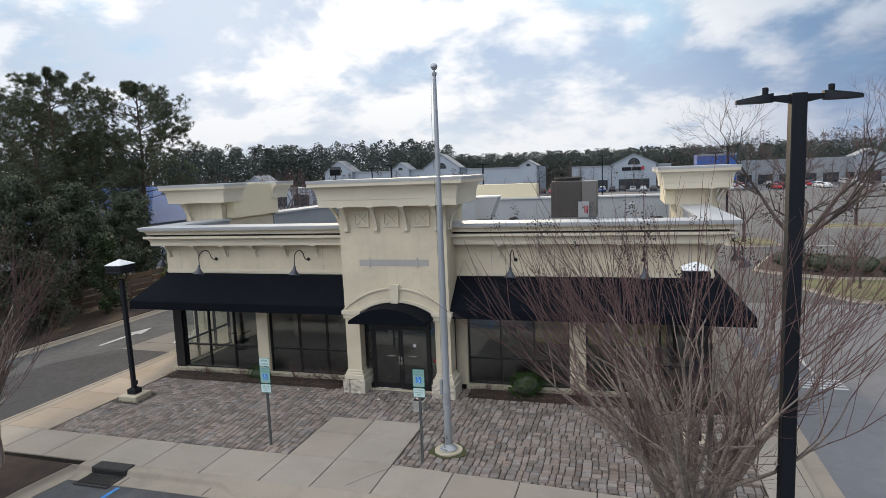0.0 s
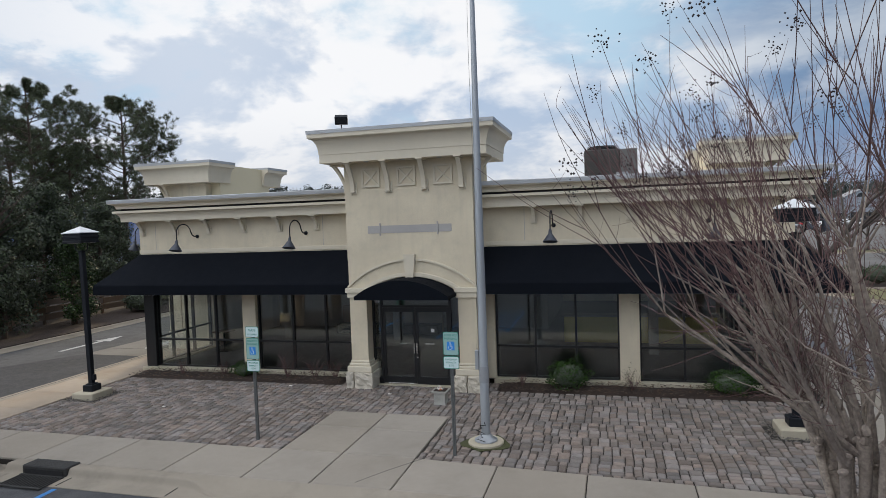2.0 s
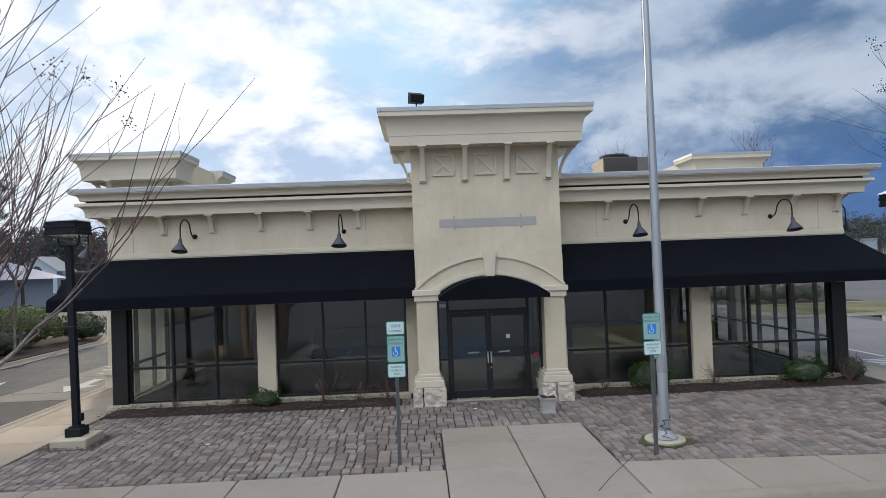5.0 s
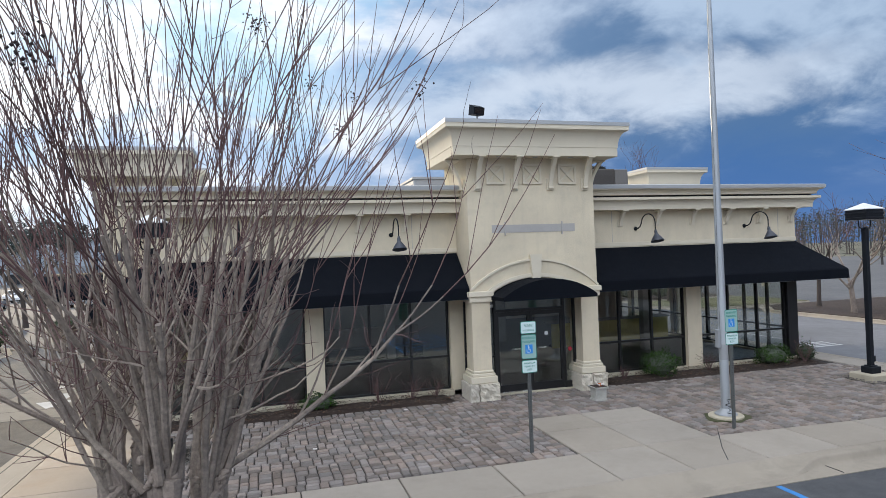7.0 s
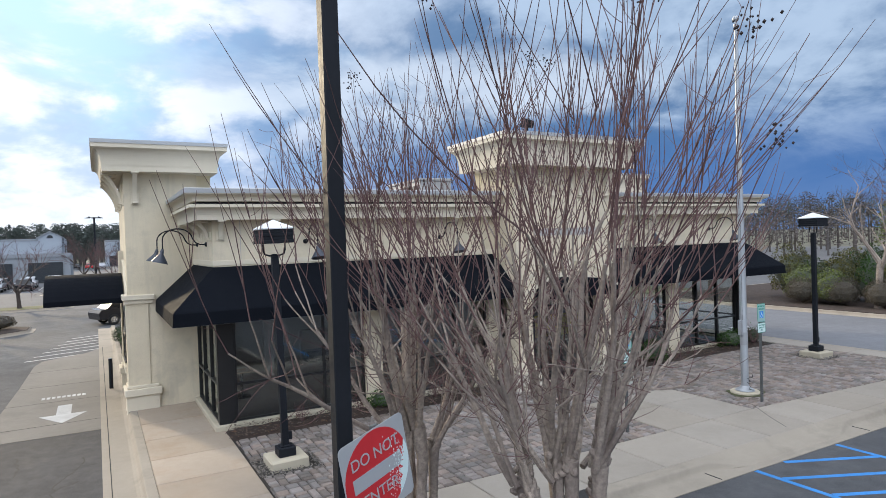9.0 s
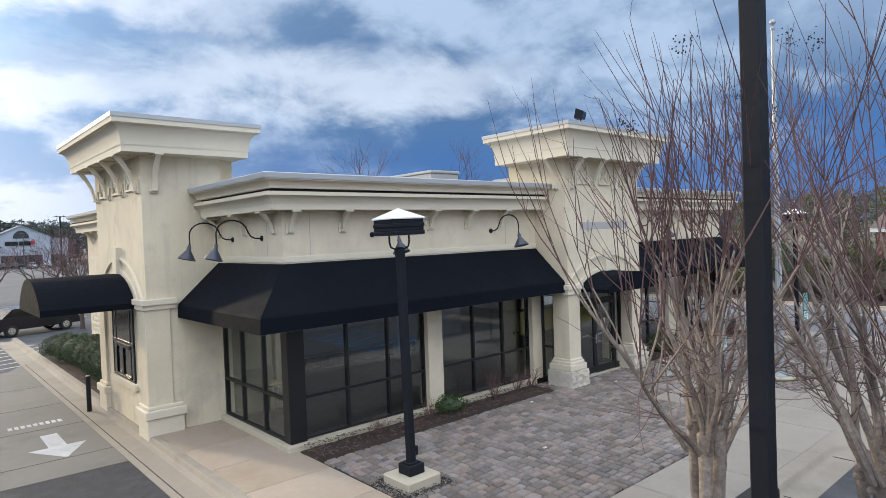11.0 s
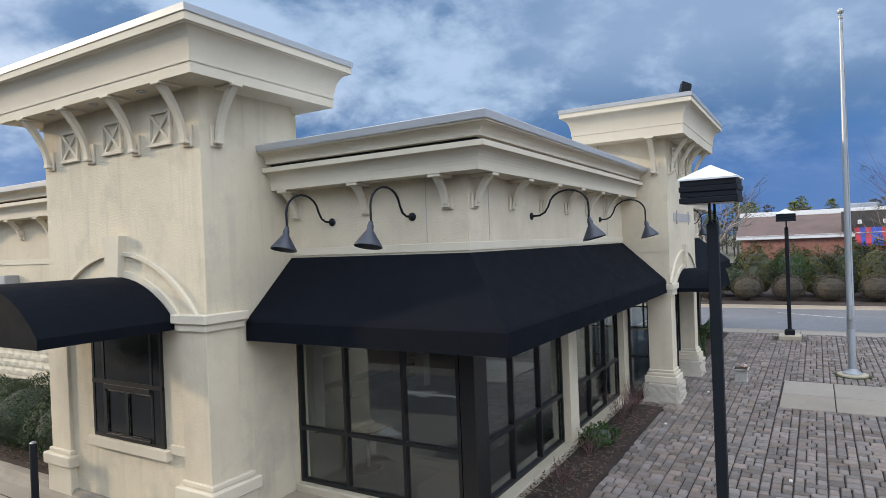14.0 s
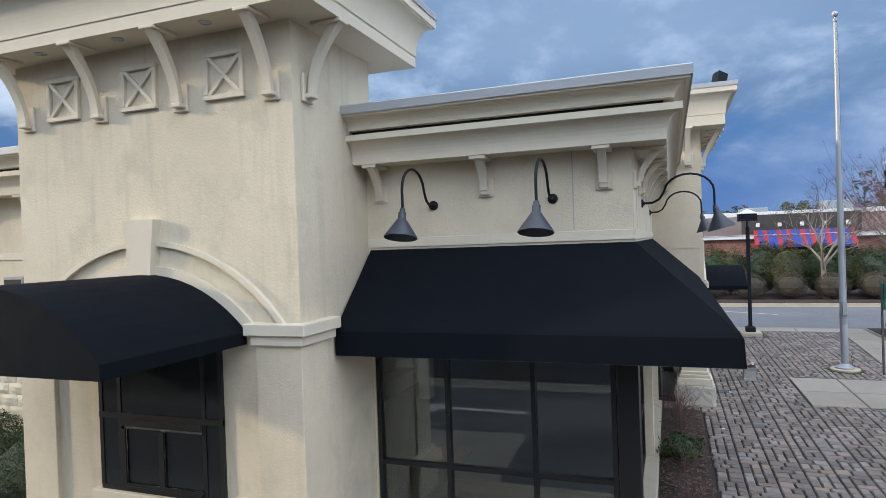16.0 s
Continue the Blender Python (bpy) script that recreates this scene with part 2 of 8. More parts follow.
PAD = mat("lamp_base_concrete", (0.46, 0.41, 0.31), 0.9, var=0.10, scale=6.0, bump=0.4, stain=0.2)
ASPHALT = mat("asphalt", (0.076, 0.078, 0.083), 0.88, var=0.34, scale=1.4, bump=0.5, bump_scale=130, spots=0.10, stain=0.55, stain_col=(0.125, 0.127, 0.131))
PALEASPH = mat("pale_asphalt", (0.155, 0.158, 0.170), 0.85, var=0.2, scale=1.6, bump=0.4, bump_scale=130, spots=0.06, stain=0.5, stain_col=(0.105, 0.107, 0.114))
DARKASPH = mat("dark_asphalt", (0.035, 0.037, 0.043), 0.85, var=0.3, scale=2.0, bump=0.5, bump_scale=130, spots=0.06, stain=0.5, stain_col=(0.060, 0.062, 0.068))
OLDASPH = mat("worn_asphalt", (0.092, 0.094, 0.099), 0.88, var=0.2, scale=1.2, bump=0.5, bump_scale=120, spots=0.08, stain=0.4, stain_col=(0.14, 0.14, 0.142))
GROUT = mat("paver_joint", (0.030, 0.026, 0.021), 1.0, var=0.2, scale=10)
PAVER = mat("tumbled_paver", (0.216, 0.184, 0.163), 0.92, var=0.2, scale=9, bump=0.9, bump_scale=60, rand=0.33, stain=0.25)
PAVERS = mat("tumbled_paver_joined", (0.216, 0.184, 0.163), 0.92, var=0.2, scale=9, bump=0.9, bump_scale=60, island=True, rand=0.33, stain=0.25)
MULCH = mat("mulch", (0.042, 0.028, 0.021), 1.0, var=0.4, scale=14, bump=1.0, bump_scale=45, col2=(0.05, 0.032, 0.023))
CHIP = mat("mulch_chips", (0.10, 0.068, 0.05), 1.0, var=0.2, scale=12, island=True, rand=0.6)
GRASS = mat("winter_grass", (0.10, 0.115, 0.045), 1.0, var=0.3, scale=3.0, col2=(0.16, 0.14, 0.07), bump=0.6)
EARTH = mat("far_ground", (0.11, 0.10, 0.075), 1.0, var=0.3, scale=0.3, col2=(0.13, 0.13, 0.08))
WHITE = mat("white_paint", (0.72, 0.73, 0.73), 0.7, var=0.08, scale=8, stain=0.15)
ROADWHITE = mat("worn_road_paint", (0.50, 0.50, 0.49), 0.9, var=0.2, scale=8, stain=0.55, stain_col=(0.22, 0.215, 0.20))
ROADBLUE = mat("worn_blue_paint", (0.045, 0.22, 0.55), 0.85, var=0.2, scale=8, stain=0.45, stain_col=(0.07, 0.12, 0.19))
ALU = mat("brushed_aluminium", (0.38, 0.40, 0.42), 0.48, metal=0.45, var=0.06, scale=3.0, streak=0.12, stain_col=(0.32, 0.33, 0.34))
CHROME = mat("steel_hardware", (0.62, 0.62, 0.60), 0.25, metal=0.9, var=0.03)
GALV = mat("galvanised_post", (0.115, 0.12, 0.118), 0.6, metal=0.4, var=0.15, scale=12)
SIGNWHITE = mat("sign_white", (0.62, 0.74, 0.73), 0.45, var=0.05, scale=6)
SIGNGREEN = mat("sign_green", (0.02, 0.24, 0.17), 0.45, var=0.08)
SIGNPALE = mat("sign_pale_green", (0.30, 0.46, 0.43), 0.45, var=0.05)
SIGNBLUE = mat("sign_blue", (0.03, 0.24, 0.66), 0.45, var=0.05)
SIGNRED = mat("faded_sign_red", (0.50, 0.022, 0.028), 0.5, var=0.10, scale=6, stain=0.0)
SIGNGREY = mat("sign_grey_white", (0.36, 0.375, 0.385), 0.45, var=0.06, scale=5)
MEMBRANE = mat("roof_membrane", (0.30, 0.31, 0.32), 0.8, var=0.12, scale=1.5, stain=0.3, stain_col=(0.17, 0.175, 0.18))
CREAM = mat("cream_wall", (0.68, 0.60, 0.42), 0.9, var=0.05, scale=3.0, bump=0.3)
HVACB = mat("hvac_brown", (0.055, 0.048, 0.043), 0.6, var=0.12, bump=0.3, bump_scale=200)
HVACG = mat("hvac_grey", (0.30, 0.31, 0.32), 0.5, var=0.08)
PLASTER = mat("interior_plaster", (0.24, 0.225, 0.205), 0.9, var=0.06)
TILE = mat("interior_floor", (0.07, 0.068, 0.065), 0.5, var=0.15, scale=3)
YELLOW = mat("yellow_laminate", (0.45, 0.36, 0.10), 0.5, var=0.06)
WOOD = mat("weathered_fence", (0.14, 0.095, 0.065), 0.95, var=0.2, scale=7, rand=0.2)
# bark mottling; its pale and dark blotches also paint highlights and crevice shade
BARK = mat("smooth_grey_bark", (0.255, 0.205, 0.182), 0.9, var=0.42, scale=9, bump=0.9, bump_scale=26, col2=(0.37, 0.31, 0.25), stain=0.55, stain_col=(0.11, 0.082, 0.068))
TWIG = mat("red_brown_twig", (0.125, 0.071, 0.067), 0.9, var=0.2, scale=5)
POD = mat("dry_seed_pod", (0.035, 0.025, 0.025), 0.95, var=0.2)
DARKBARK = mat("dark_bark", (0.075, 0.06, 0.052), 0.95, var=0.2, scale=6, bump=0.6)
PINEBARK = mat("pine_bark", (0.095, 0.07, 0.055), 0.95, var=0.25, scale=5, bump=0.8)
NEEDLE = mat("pine_needles", (0.085, 0.102, 0.055), 0.75, var=0.2, scale=2, island=True, rand=0.4)
CEDAR = mat("cedar_leaves", (0.068, 0.084, 0.052), 0.8, var=0.2, scale=2, island=True, rand=0.45)
HEDGE = mat("holly_leaves", (0.034, 0.056, 0.021), 0.6, spec=0.25, var=0.2, scale=3, island=True, rand=0.5)
SHRUB = mat("green_shrub_leaves", (0.036, 0.070, 0.018), 0.65, spec=0.2, var=0.2, scale=4, island=True, rand=0.45)
OLIVE = mat("olive_shrub_leaves", (0.082, 0.080, 0.027), 0.65, spec=0.2, var=0.2, scale=4, island=True, rand=0.6)
YEWGOLD = mat("yellow_green_leaves", (0.115, 0.140, 0.036), 0.6, var=0.2, scale=4, island=True, rand=0.4)
DRYLEAF = mat("brown_clipped_leaves", (0.075, 0.062, 0.042), 0.8, var=0.2, scale=4, island=True, rand=0.4)
# leaf colour lifted towards blue-grey, so distance haze is painted in
FARLEAF = mat("hazed_far_leaves", (0.062, 0.076, 0.066), 0.95, var=0.2, scale=0.1, island=True, rand=0.22)
FARBARE = mat("far_bare_wood", (0.088, 0.075, 0.069), 0.95, var=0.2, scale=0.1, island=True, rand=0.25)
BRICK = mat("red_brick", (0.31, 0.125, 0.09), 0.9, var=0.15, scale=8)
def brick_courses(m, mortar):
    """Lays courses with pale joints over a wall's colour, for walls that stay far off."""
    nt = m.node_tree
    b = nt.nodes["Principled BSDF"]
    src = b.inputs["Base Color"].links[0].from_socket
    geo, sep, com, tex, mx = (nt.nodes.new(k) for k in ("ShaderNodeNewGeometry", "ShaderNodeSeparateXYZ", "ShaderNodeCombineXYZ", "ShaderNodeTexBrick", "ShaderNodeMix"))
    nt.links.new(geo.outputs["Position"], sep.inputs[0])
    nt.links.new(sep.outputs[1], com.inputs[0])
    nt.links.new(sep.outputs[2], com.inputs[1])
    nt.links.new(com.outputs[0], tex.inputs["Vector"])
    tex.inputs["Scale"].default_value, tex.inputs["Mortar Size"].default_value = 4.4, 0.014
    tex.inputs["Color1"].default_value, tex.inputs["Color2"].default_value = (1, 1, 1, 1), (0.62, 0.55, 0.52, 1)
    tint = nt.nodes.new("ShaderNodeMix")
    tint.data_type, tint.blend_type = "RGBA", "MULTIPLY"
    tint.inputs[0].default_value = 1.0
    nt.links.new(src, tint.inputs[6])
    nt.links.new(tex.outputs["Color"], tint.inputs[7])
    mx.data_type = "RGBA"
    nt.links.new(tex.outputs["Fac"], mx.inputs[0])
    nt.links.new(tint.outputs[2], mx.inputs[6])
    mx.inputs[7].default_value = (*mortar, 1)
    nt.links.new(mx.outputs[2], b.inputs["Base Color"])


brick_courses(BRICK, (0.42, 0.35, 0.31))
SHINGLE = mat("brown_shingle", (0.135, 0.095, 0.085), 0.95, var=0.2, scale=6, bump=0.6, bump_scale=18)
REDCLOTH = mat("red_canvas", (0.34, 0.022, 0.035), 0.7, var=0.08)
BLUECLOTH = mat("blue_canvas", (0.025, 0.055, 0.30), 0.7, var=0.08)
BLUEROOF = mat("blue_metal_roof", (0.04, 0.10, 0.27), 0.55, metal=0.1, var=0.1)
BLUEBOX = mat("blue_store_wall", (0.03, 0.10, 0.36), 0.7, var=0.08)
STOREWALL = mat("store_wall", (0.26, 0.28, 0.30), 0.85, var=0.06, scale=1.0)
STOREWHITE = mat("store_white", (0.34, 0.38, 0.43), 0.8, var=0.05, scale=1.0)
STOREDARK = mat("store_dark_glass", (0.03, 0.035, 0.04), 0.25)
CARDARK = mat("car_glass", (0.012, 0.014, 0.016), 0.12)
RUBBER = mat("tyre_rubber", (0.015, 0.015, 0.015), 0.9)
MOSS = mat("moss", (0.065, 0.07, 0.028), 1.0, var=0.3, scale=20)
URN = mat("cast_stone", (0.42, 0.41, 0.37), 0.95, var=0.2, scale=14, bump=0.7, bump_scale=40, stain=0.4)
PAPER = mat("crumpled_litter", (0.7, 0.66, 0.62), 0.9, var=0.2, scale=30)
ORANGE = mat("orange_litter", (0.55, 0.16, 0.05), 0.8, var=0.2)
GRAVEL = mat("dark_gravel", (0.14, 0.125, 0.11), 0.95, var=0.2, scale=9, island=True, rand=0.5)
LANE = mat("lane_concrete", (0.185, 0.170, 0.148), 0.9, var=0.12, scale=2.5, bump=0.35, bump_scale=100, stain=0.55, stain_col=(0.12, 0.11, 0.095))
DRAIN = mat("cast_iron", (0.028, 0.027, 0.026), 0.8, var=0.2, bump=0.4)

# ---- geometry helpers ----
BASE = {}


class Geo:
    """Collects vertices and faces of one mesh, in world metres."""

    def __init__(self):
        self.v, self.f = [], []

    def add(self, vs, fs):
        n = len(self.v)
        self.v.extend(tuple(p) for p in vs)
        self.f.extend(tuple(i + n for i in q) for q in fs)
        return self

    def box(self, x0, x1, y0, y1, z0, z1, m=None):
        vs = [Vector((x, y, z)) for z in (z0, z1) for y in (y0, y1) for x in (x0, x1)]
        if m:
            vs = [m @ p for p in vs]
        return self.add(vs, [(0, 2, 3, 1), (4, 5, 7, 6), (0, 1, 5, 4), (2, 6, 7, 3), (0, 4, 6, 2), (1, 3, 7, 5)])

    def cham(self, x0, x1, y0, y1, z0, z1, c=0.012, m=None):
        """A box with chamfered edges."""
        lo, hi = (x0, y0, z0), (x1, y1, z1)
        vs, key = [], {}
        for s in range(8):
            for ax in range(3):
                p = []
                for k in range(3):
                    side = (s >> k) & 1
                    e = hi[k] if side else lo[k]
                    p.append(e if k == ax else e + (-c if side else c))
                key[s, ax] = len(vs)
                vs.append(Vector(p) if not m else m @ Vector(p))
        fs = []
        for ax in range(3):
            a, b = [k for k in range(3) if k != ax]
            for side in (0, 1):
                o = side << ax
                fs.append(tuple(key[o | (i << a) | (j << b), ax] for i, j in ((0, 0), (1, 0), (1, 1), (0, 1))))
            for i in (0, 1):
                for j in (0, 1):
                    s0 = (i << a) | (j << b)
                    s1 = s0 | (1 << ax)
                    fs.append((key[s0, a], key[s1, a], key[s1, b], key[s0, b]))
        for s in range(8):
            fs.append(tuple(key[s, ax] for ax in range(3)))
        return self.add(vs, fs)

    def prism(self, poly, axis, a, b, m=None):
        """A polygon in the two other axes, drawn out along axis from a to b."""
        def put(p, t):
            q = list(p)
            q.insert(axis, t)
            return Vector(q) if not m else m @ Vector(q)
        n = len(poly)
        vs = [put(p, a) for p in poly] + [put(p, b) for p in poly]
        fs = [tuple(range(n)), tuple(range(2 * n - 1, n - 1, -1))]
        fs += [(i, (i + 1) % n, n + (i + 1) % n, n + i) for i in range(n)]
        return self.add(vs, fs)

    def sweep(self, prof, path, closed=False, caps=True):
        """A closed profile of (outward, z) drawn along a plan path; outward is to the right of the way."""
        n, k = len(prof), len(path)
        rings = []
        for i, p in enumerate(path):
            p = Vector(p)
            def nrm(a, b):
                d = (Vector(b) - Vector(a)).normalized()
                return Vector((d.y, -d.x))
            if closed or 0 < i < k - 1:
                n1, n2 = nrm(path[i - 1], p), nrm(p, path[(i + 1) % k])
                mit = (n1 + n2) / max(0.2, 1 + n1.dot(n2))
            else:
                mit = nrm(p, path[1]) if i == 0 else nrm(path[i - 1], p)
            rings.append([Vector((p.x + mit.x * o, p.y + mit.y * o, z)) for o, z in prof])
        vs = [q for r in rings for q in r]
        fs = []
        for i in range(k if closed else k - 1):
            j = (i + 1) % k
            fs += [(i * n + a, i * n + (a + 1) % n, j * n + (a + 1) % n, j * n + a) for a in range(n)]
        if caps and not closed:
            fs += [tuple(range(n)), tuple((k - 1) * n + a for a in range(n - 1, -1, -1))]
        return self.add(vs, fs)

    def tube(self, pts, rad, n=8, cap=True):
        """A round bar through points, with a radius at each."""
        pts = [Vector(p) for p in pts]
        if isinstance(rad, (int, float)):
            rad = [rad] * len(pts)
        rings, ref = [], None
        for i, p in enumerate(pts):
            d = (pts[min(i + 1, len(pts) - 1)] - pts[max(i - 1, 0)]).normalized()
            if ref is None:
                ref = d.orthogonal().normalized()
            u = (ref - d * ref.dot(d))
            u = u.normalized() if u.length > 1e-6 else d.orthogonal().normalized()
            ref = u
            w = d.cross(u)
            rings.append([p + (u * math.cos(2 * math.pi * a / n) + w * math.sin(2 * math.pi * a / n)) * rad[i] for a in range(n)])
        vs = [q for r in rings for q in r]
        fs = [(i * n + a, i * n + (a + 1) % n, (i + 1) * n + (a + 1) % n, (i + 1) * n + a) for i in range(len(pts) - 1) for a in range(n)]
        if cap:
            fs += [tuple(range(n - 1, -1, -1)), tuple((len(pts) - 1) * n + a for a in range(n))]
        return self.add(vs, fs)

    def lathe(self, prof, c, n=20):
        """A profile of (radius, z) turned round the upright axis at c."""
        vs = [Vector((c[0] + r * math.cos(2 * math.pi * a / n), c[1] + r * math.sin(2 * math.pi * a / n), c[2] + z)) for r, z in prof for a in range(n)]
        fs = [(i * n + a, i * n + (a + 1) % n, (i + 1) * n + (a + 1) % n, (i + 1) * n + a) for i in range(len(prof) - 1) for a in range(n)]
        fs += [tuple(range(n - 1, -1, -1)), tuple((len(prof) - 1) * n + a for a in range(n))]
        return self.add(vs, fs)

    def move(self, m):
        self.v = [tuple(m @ Vector(p)) for p in self.v]
        return self


def thing(name, at, label, category, group="", kind=""):
    """A top-level Empty at the thing's base."""
    ob = new(name)
    ob.empty_display_size = 0.2
    ob.location = at
    BASE[ob] = Vector(at)
    return tagged(ob, label, category, group, kind)


def part(name, geo, material, parent=None, label="", smooth=False, fix=True, kind="", category="", group=""):
    """Links collected geometry as one mesh object, under a thing or a part if given."""
    base = BASE.get(parent, Vector((0, 0, 0))) if parent else Vector((0, 0, 0))
    me = bpy.data.meshes.new(name)
    vs = np.array(geo.v, dtype=float) - np.array(base)
    me.from_pydata(vs.tolist(), [], geo.f)
    if fix:
        bm = bmesh.new()
        bm.from_mesh(me)
        bmesh.ops.recalc_face_normals(bm, faces=bm.faces)
        bm.to_mesh(me)
        bm.free()
    if smooth:
        me.shade_smooth()
        me.set_sharp_from_angle(angle=radians(40))
    me.materials.append(material)
    ob = new(name, me)
    if parent:
        ob.parent = parent
        BASE[ob] = base
    return tagged(ob, label, category, group, kind)


def single(name, geo, material, at, label, category, group="", kind="", **kw):
    """A top-level thing of one mesh, with its origin at its base."""
    me = part(name, geo, material, label=label, category=category, group=group, kind=kind, **kw)
    co = np.empty(len(me.data.vertices) * 3)
    me.data.vertices.foreach_get("co", co)
    me.data.vertices.foreach_set("co", (co.reshape(-1, 3) - np.array(at)).ravel())
    me.location = at
    return me


def arc(cx, cz, r, a0, a1, n):
    """Points of an arc in a plane; degrees from the first axis."""
    return [(cx + r * math.cos(radians(a0 + (a1 - a0) * i / n)), cz + r * math.sin(radians(a0 + (a1 - a0) * i / n))) for i in range(n + 1)]


def words(body, size, m, material, parent, name="lettering", align="CENTER"):
    """Raised lettering in the built-in font, turned into a mesh."""
    cu = bpy.data.curves.new(name, "FONT")
    cu.body, cu.size, cu.align_x, cu.align_y, cu.extrude = body, size, align, "CENTER", 0.0015
    tmp = bpy.data.objects.new("tmp", cu)
    scene.collection.objects.link(tmp)
    me = bpy.data.meshes.new_from_object(tmp.evaluated_get(bpy.context.evaluated_depsgraph_get()))
    bpy.data.objects.remove(tmp)
    me.name = name
    base = BASE.get(parent, Vector((0, 0, 0)))
    me.transform(Matrix.Translation(-base) @ m)
    me.materials.clear()
    me.materials.append(material)
    ob = new(name, me)
    ob.parent = parent
    BASE[ob] = base
    return ob

# ---- plan ----
CX = -7.23                       # axis of the entrance
XW, XE, YF, YB = -17.03, 2.59, 20.3, 37.2   # outer wall faces
LOT = -0.16                      # level of the asphalt
WALK_S, WALK_N = 12.74, 14.40    # front pavement
PAD_W, PAD_E, PAD_N = -8.63, -5.67, 17.02
BED_Y = 19.36                    # front edge of the planting beds
PAV_W, PAV_E = -16.88, 3.05      # paved forecourt
CURB_W, CURB_E = -18.78, 4.15

# ---- ground ----
def sheet(name, x0, x1, y0, y1, z, material, label, category, n=1):
    g = Geo()
    for i in range(n):
        for j in range(n):
            a, b = x0 + (x1 - x0) * i / n, x0 + (x1 - x0) * (i + 1) / n
            c, d = y0 + (y1 - y0) * j / n, y0 + (y1 - y0) * (j + 1) / n
            g.add([(a, c, z), (b, c, z), (b, d, z), (a, d, z)], [(0, 1, 2, 3)])
    return part(name, g, material, label=label, category=category, kind="structure")


sheet("ground", -2500, 2500, -2500, 2500, -0.32, EARTH, "dull winter ground reaching the wooded horizon", "ground")
sheet("road", -26.5, 14.6, -40, 62, LOT, ASPHALT, "dark patched asphalt of the lot and drives", "road")
sheet("road", 4.6, 13.5, 9.0, 36.0, LOT + 0.003, PALEASPH, "pale weathered asphalt of the east drive", "road")
sheet("road", -120, 130, 62, 216, LOT + 0.004, OLDASPH, "pale worn asphalt of the shopping centre car park", "road")
sheet("road", -120, -26.5, 40, 62, LOT + 0.002, OLDASPH, "worn asphalt car park beyond the drive-through lane", "road")
sheet("road", 14.6, 90, 36, 62, LOT + 0.002, OLDASPH, "worn asphalt car park beyond the east drive", "road")
# concrete drive-through lane with its arrow
g = Geo()
g.prism([(-19.33, 22.78), (-22.2, 22.85), (-21.95, 26.0), (-21.82, 29.7), (-21.74, 34.2), (-21.54, 35.4), (-21.0, 35.9), (-20.0, 36.6), (-19.33, 38.0)], 2, LOT - 0.05, LOT + 0.012)
lane = part("pavement", g, LANE, label="pale concrete slab of the drive-through lane", category="pavement", kind="structure")
g = Geo()
for k, y in enumerate((24.0, 26.9, 29.6, 32.7)):
    g.box(-21.98 + 0.05 * k, -19.34, y, y + 0.022, LOT + 0.012, LOT + 0.0145)
g.box(-19.338, -19.32, 14.0, 38.0, LOT + 0.012, LOT + 0.0222)
part("joint", g, GAP, lane)
# dark resurfaced asphalt south of the slab, with a ragged crack down its middle
patch = part("road", Geo().prism([(-19.35, 8.5), (-19.35, 22.77), (-22.2, 22.84), (-23.6, 20.5), (-24.2, 8.5)], 2, LOT - 0.05, LOT + 0.006), DARKASPH, label="dark stained asphalt of the drive-through lane", category="road", kind="structure")
g, rs = Geo(), random.Random(19)
for x, y, a, n in ((-19.85, 20.6, -1.6, 16), (-19.9, 19.0, -2.6, 8), (-20.6, 17.8, -0.2, 7), (-21.2, 21.4, -1.2, 9)):
    for k in range(n):
        b = a + rs.uniform(-.7, .7)
        x2, y2 = x + .17 * math.cos(b), y + .17 * math.sin(b)
        d = Vector((x2 - x, y2 - y)).normalized() * rs.uniform(.006, .013)
        g.add([(x - d.y, y + d.x, LOT + .009), (x2 - d.y, y2 + d.x, LOT + .009), (x2 + d.y, y2 - d.x, LOT + .009), (x + d.y, y - d.x, LOT + .009)], [(0, 1, 2, 3)])
        x, y = x2, y2
part("crack", g, GAP, patch, kind="stuff", fix=False)
g = Geo()
g.box(-20.56, -20.20, 25.06, 26.26, LOT + 0.012, LOT + 0.017)
g.prism([(-20.95, 25.06), (-19.81, 25.06), (-20.38, 24.05)], 2, LOT + 0.012, LOT + 0.017)
part("arrow", g, ROADWHITE, lane, "worn white painted arrow")
g = Geo()
for k in range(9):
    g.box(-21.05 + 0.135 * k, -20.96 + 0.135 * k, 27.40, 27.68, LOT + 0.012, LOT + 0.016)
part("marking", g, ROADWHITE, lane, "faded road lettering")
# hatching north of the lane and arrows on the drives
g = Geo()
for k in range(7):
    y = 37.0 + 1.1 * k
    g.prism([(-22.2 + 0.25 * k, y - 1.2), (-22.2 + 0.25 * k, y - 1.08), (-18.2, y + 0.12), (-18.2, y)], 2, LOT, LOT + 0.005)
g.box(-23.9, -23.7, 23.2, 25.4, LOT, LOT + 0.005)
g.prism([(-24.2, 25.4), (-23.4, 25.4), (-23.8, 26.6)], 2, LOT, LOT + 0.005)
g.box(6.3, 6.42, 24.0, 27.0, LOT, LOT + 0.005)
g.prism([(9.9, 15.0), (10.0, 15.0), (11.7, 18.0), (11.6, 18.0)], 2, LOT, LOT + 0.005)
for k in range(4):
    g.box(5.2, 7.0, 22.6 + 0.28 * k, 22.74 + 0.28 * k, LOT, LOT + 0.005)
part("road_marking", g, ROADWHITE, label="worn white paint on the asphalt drives", category="road marking", kind="structure")
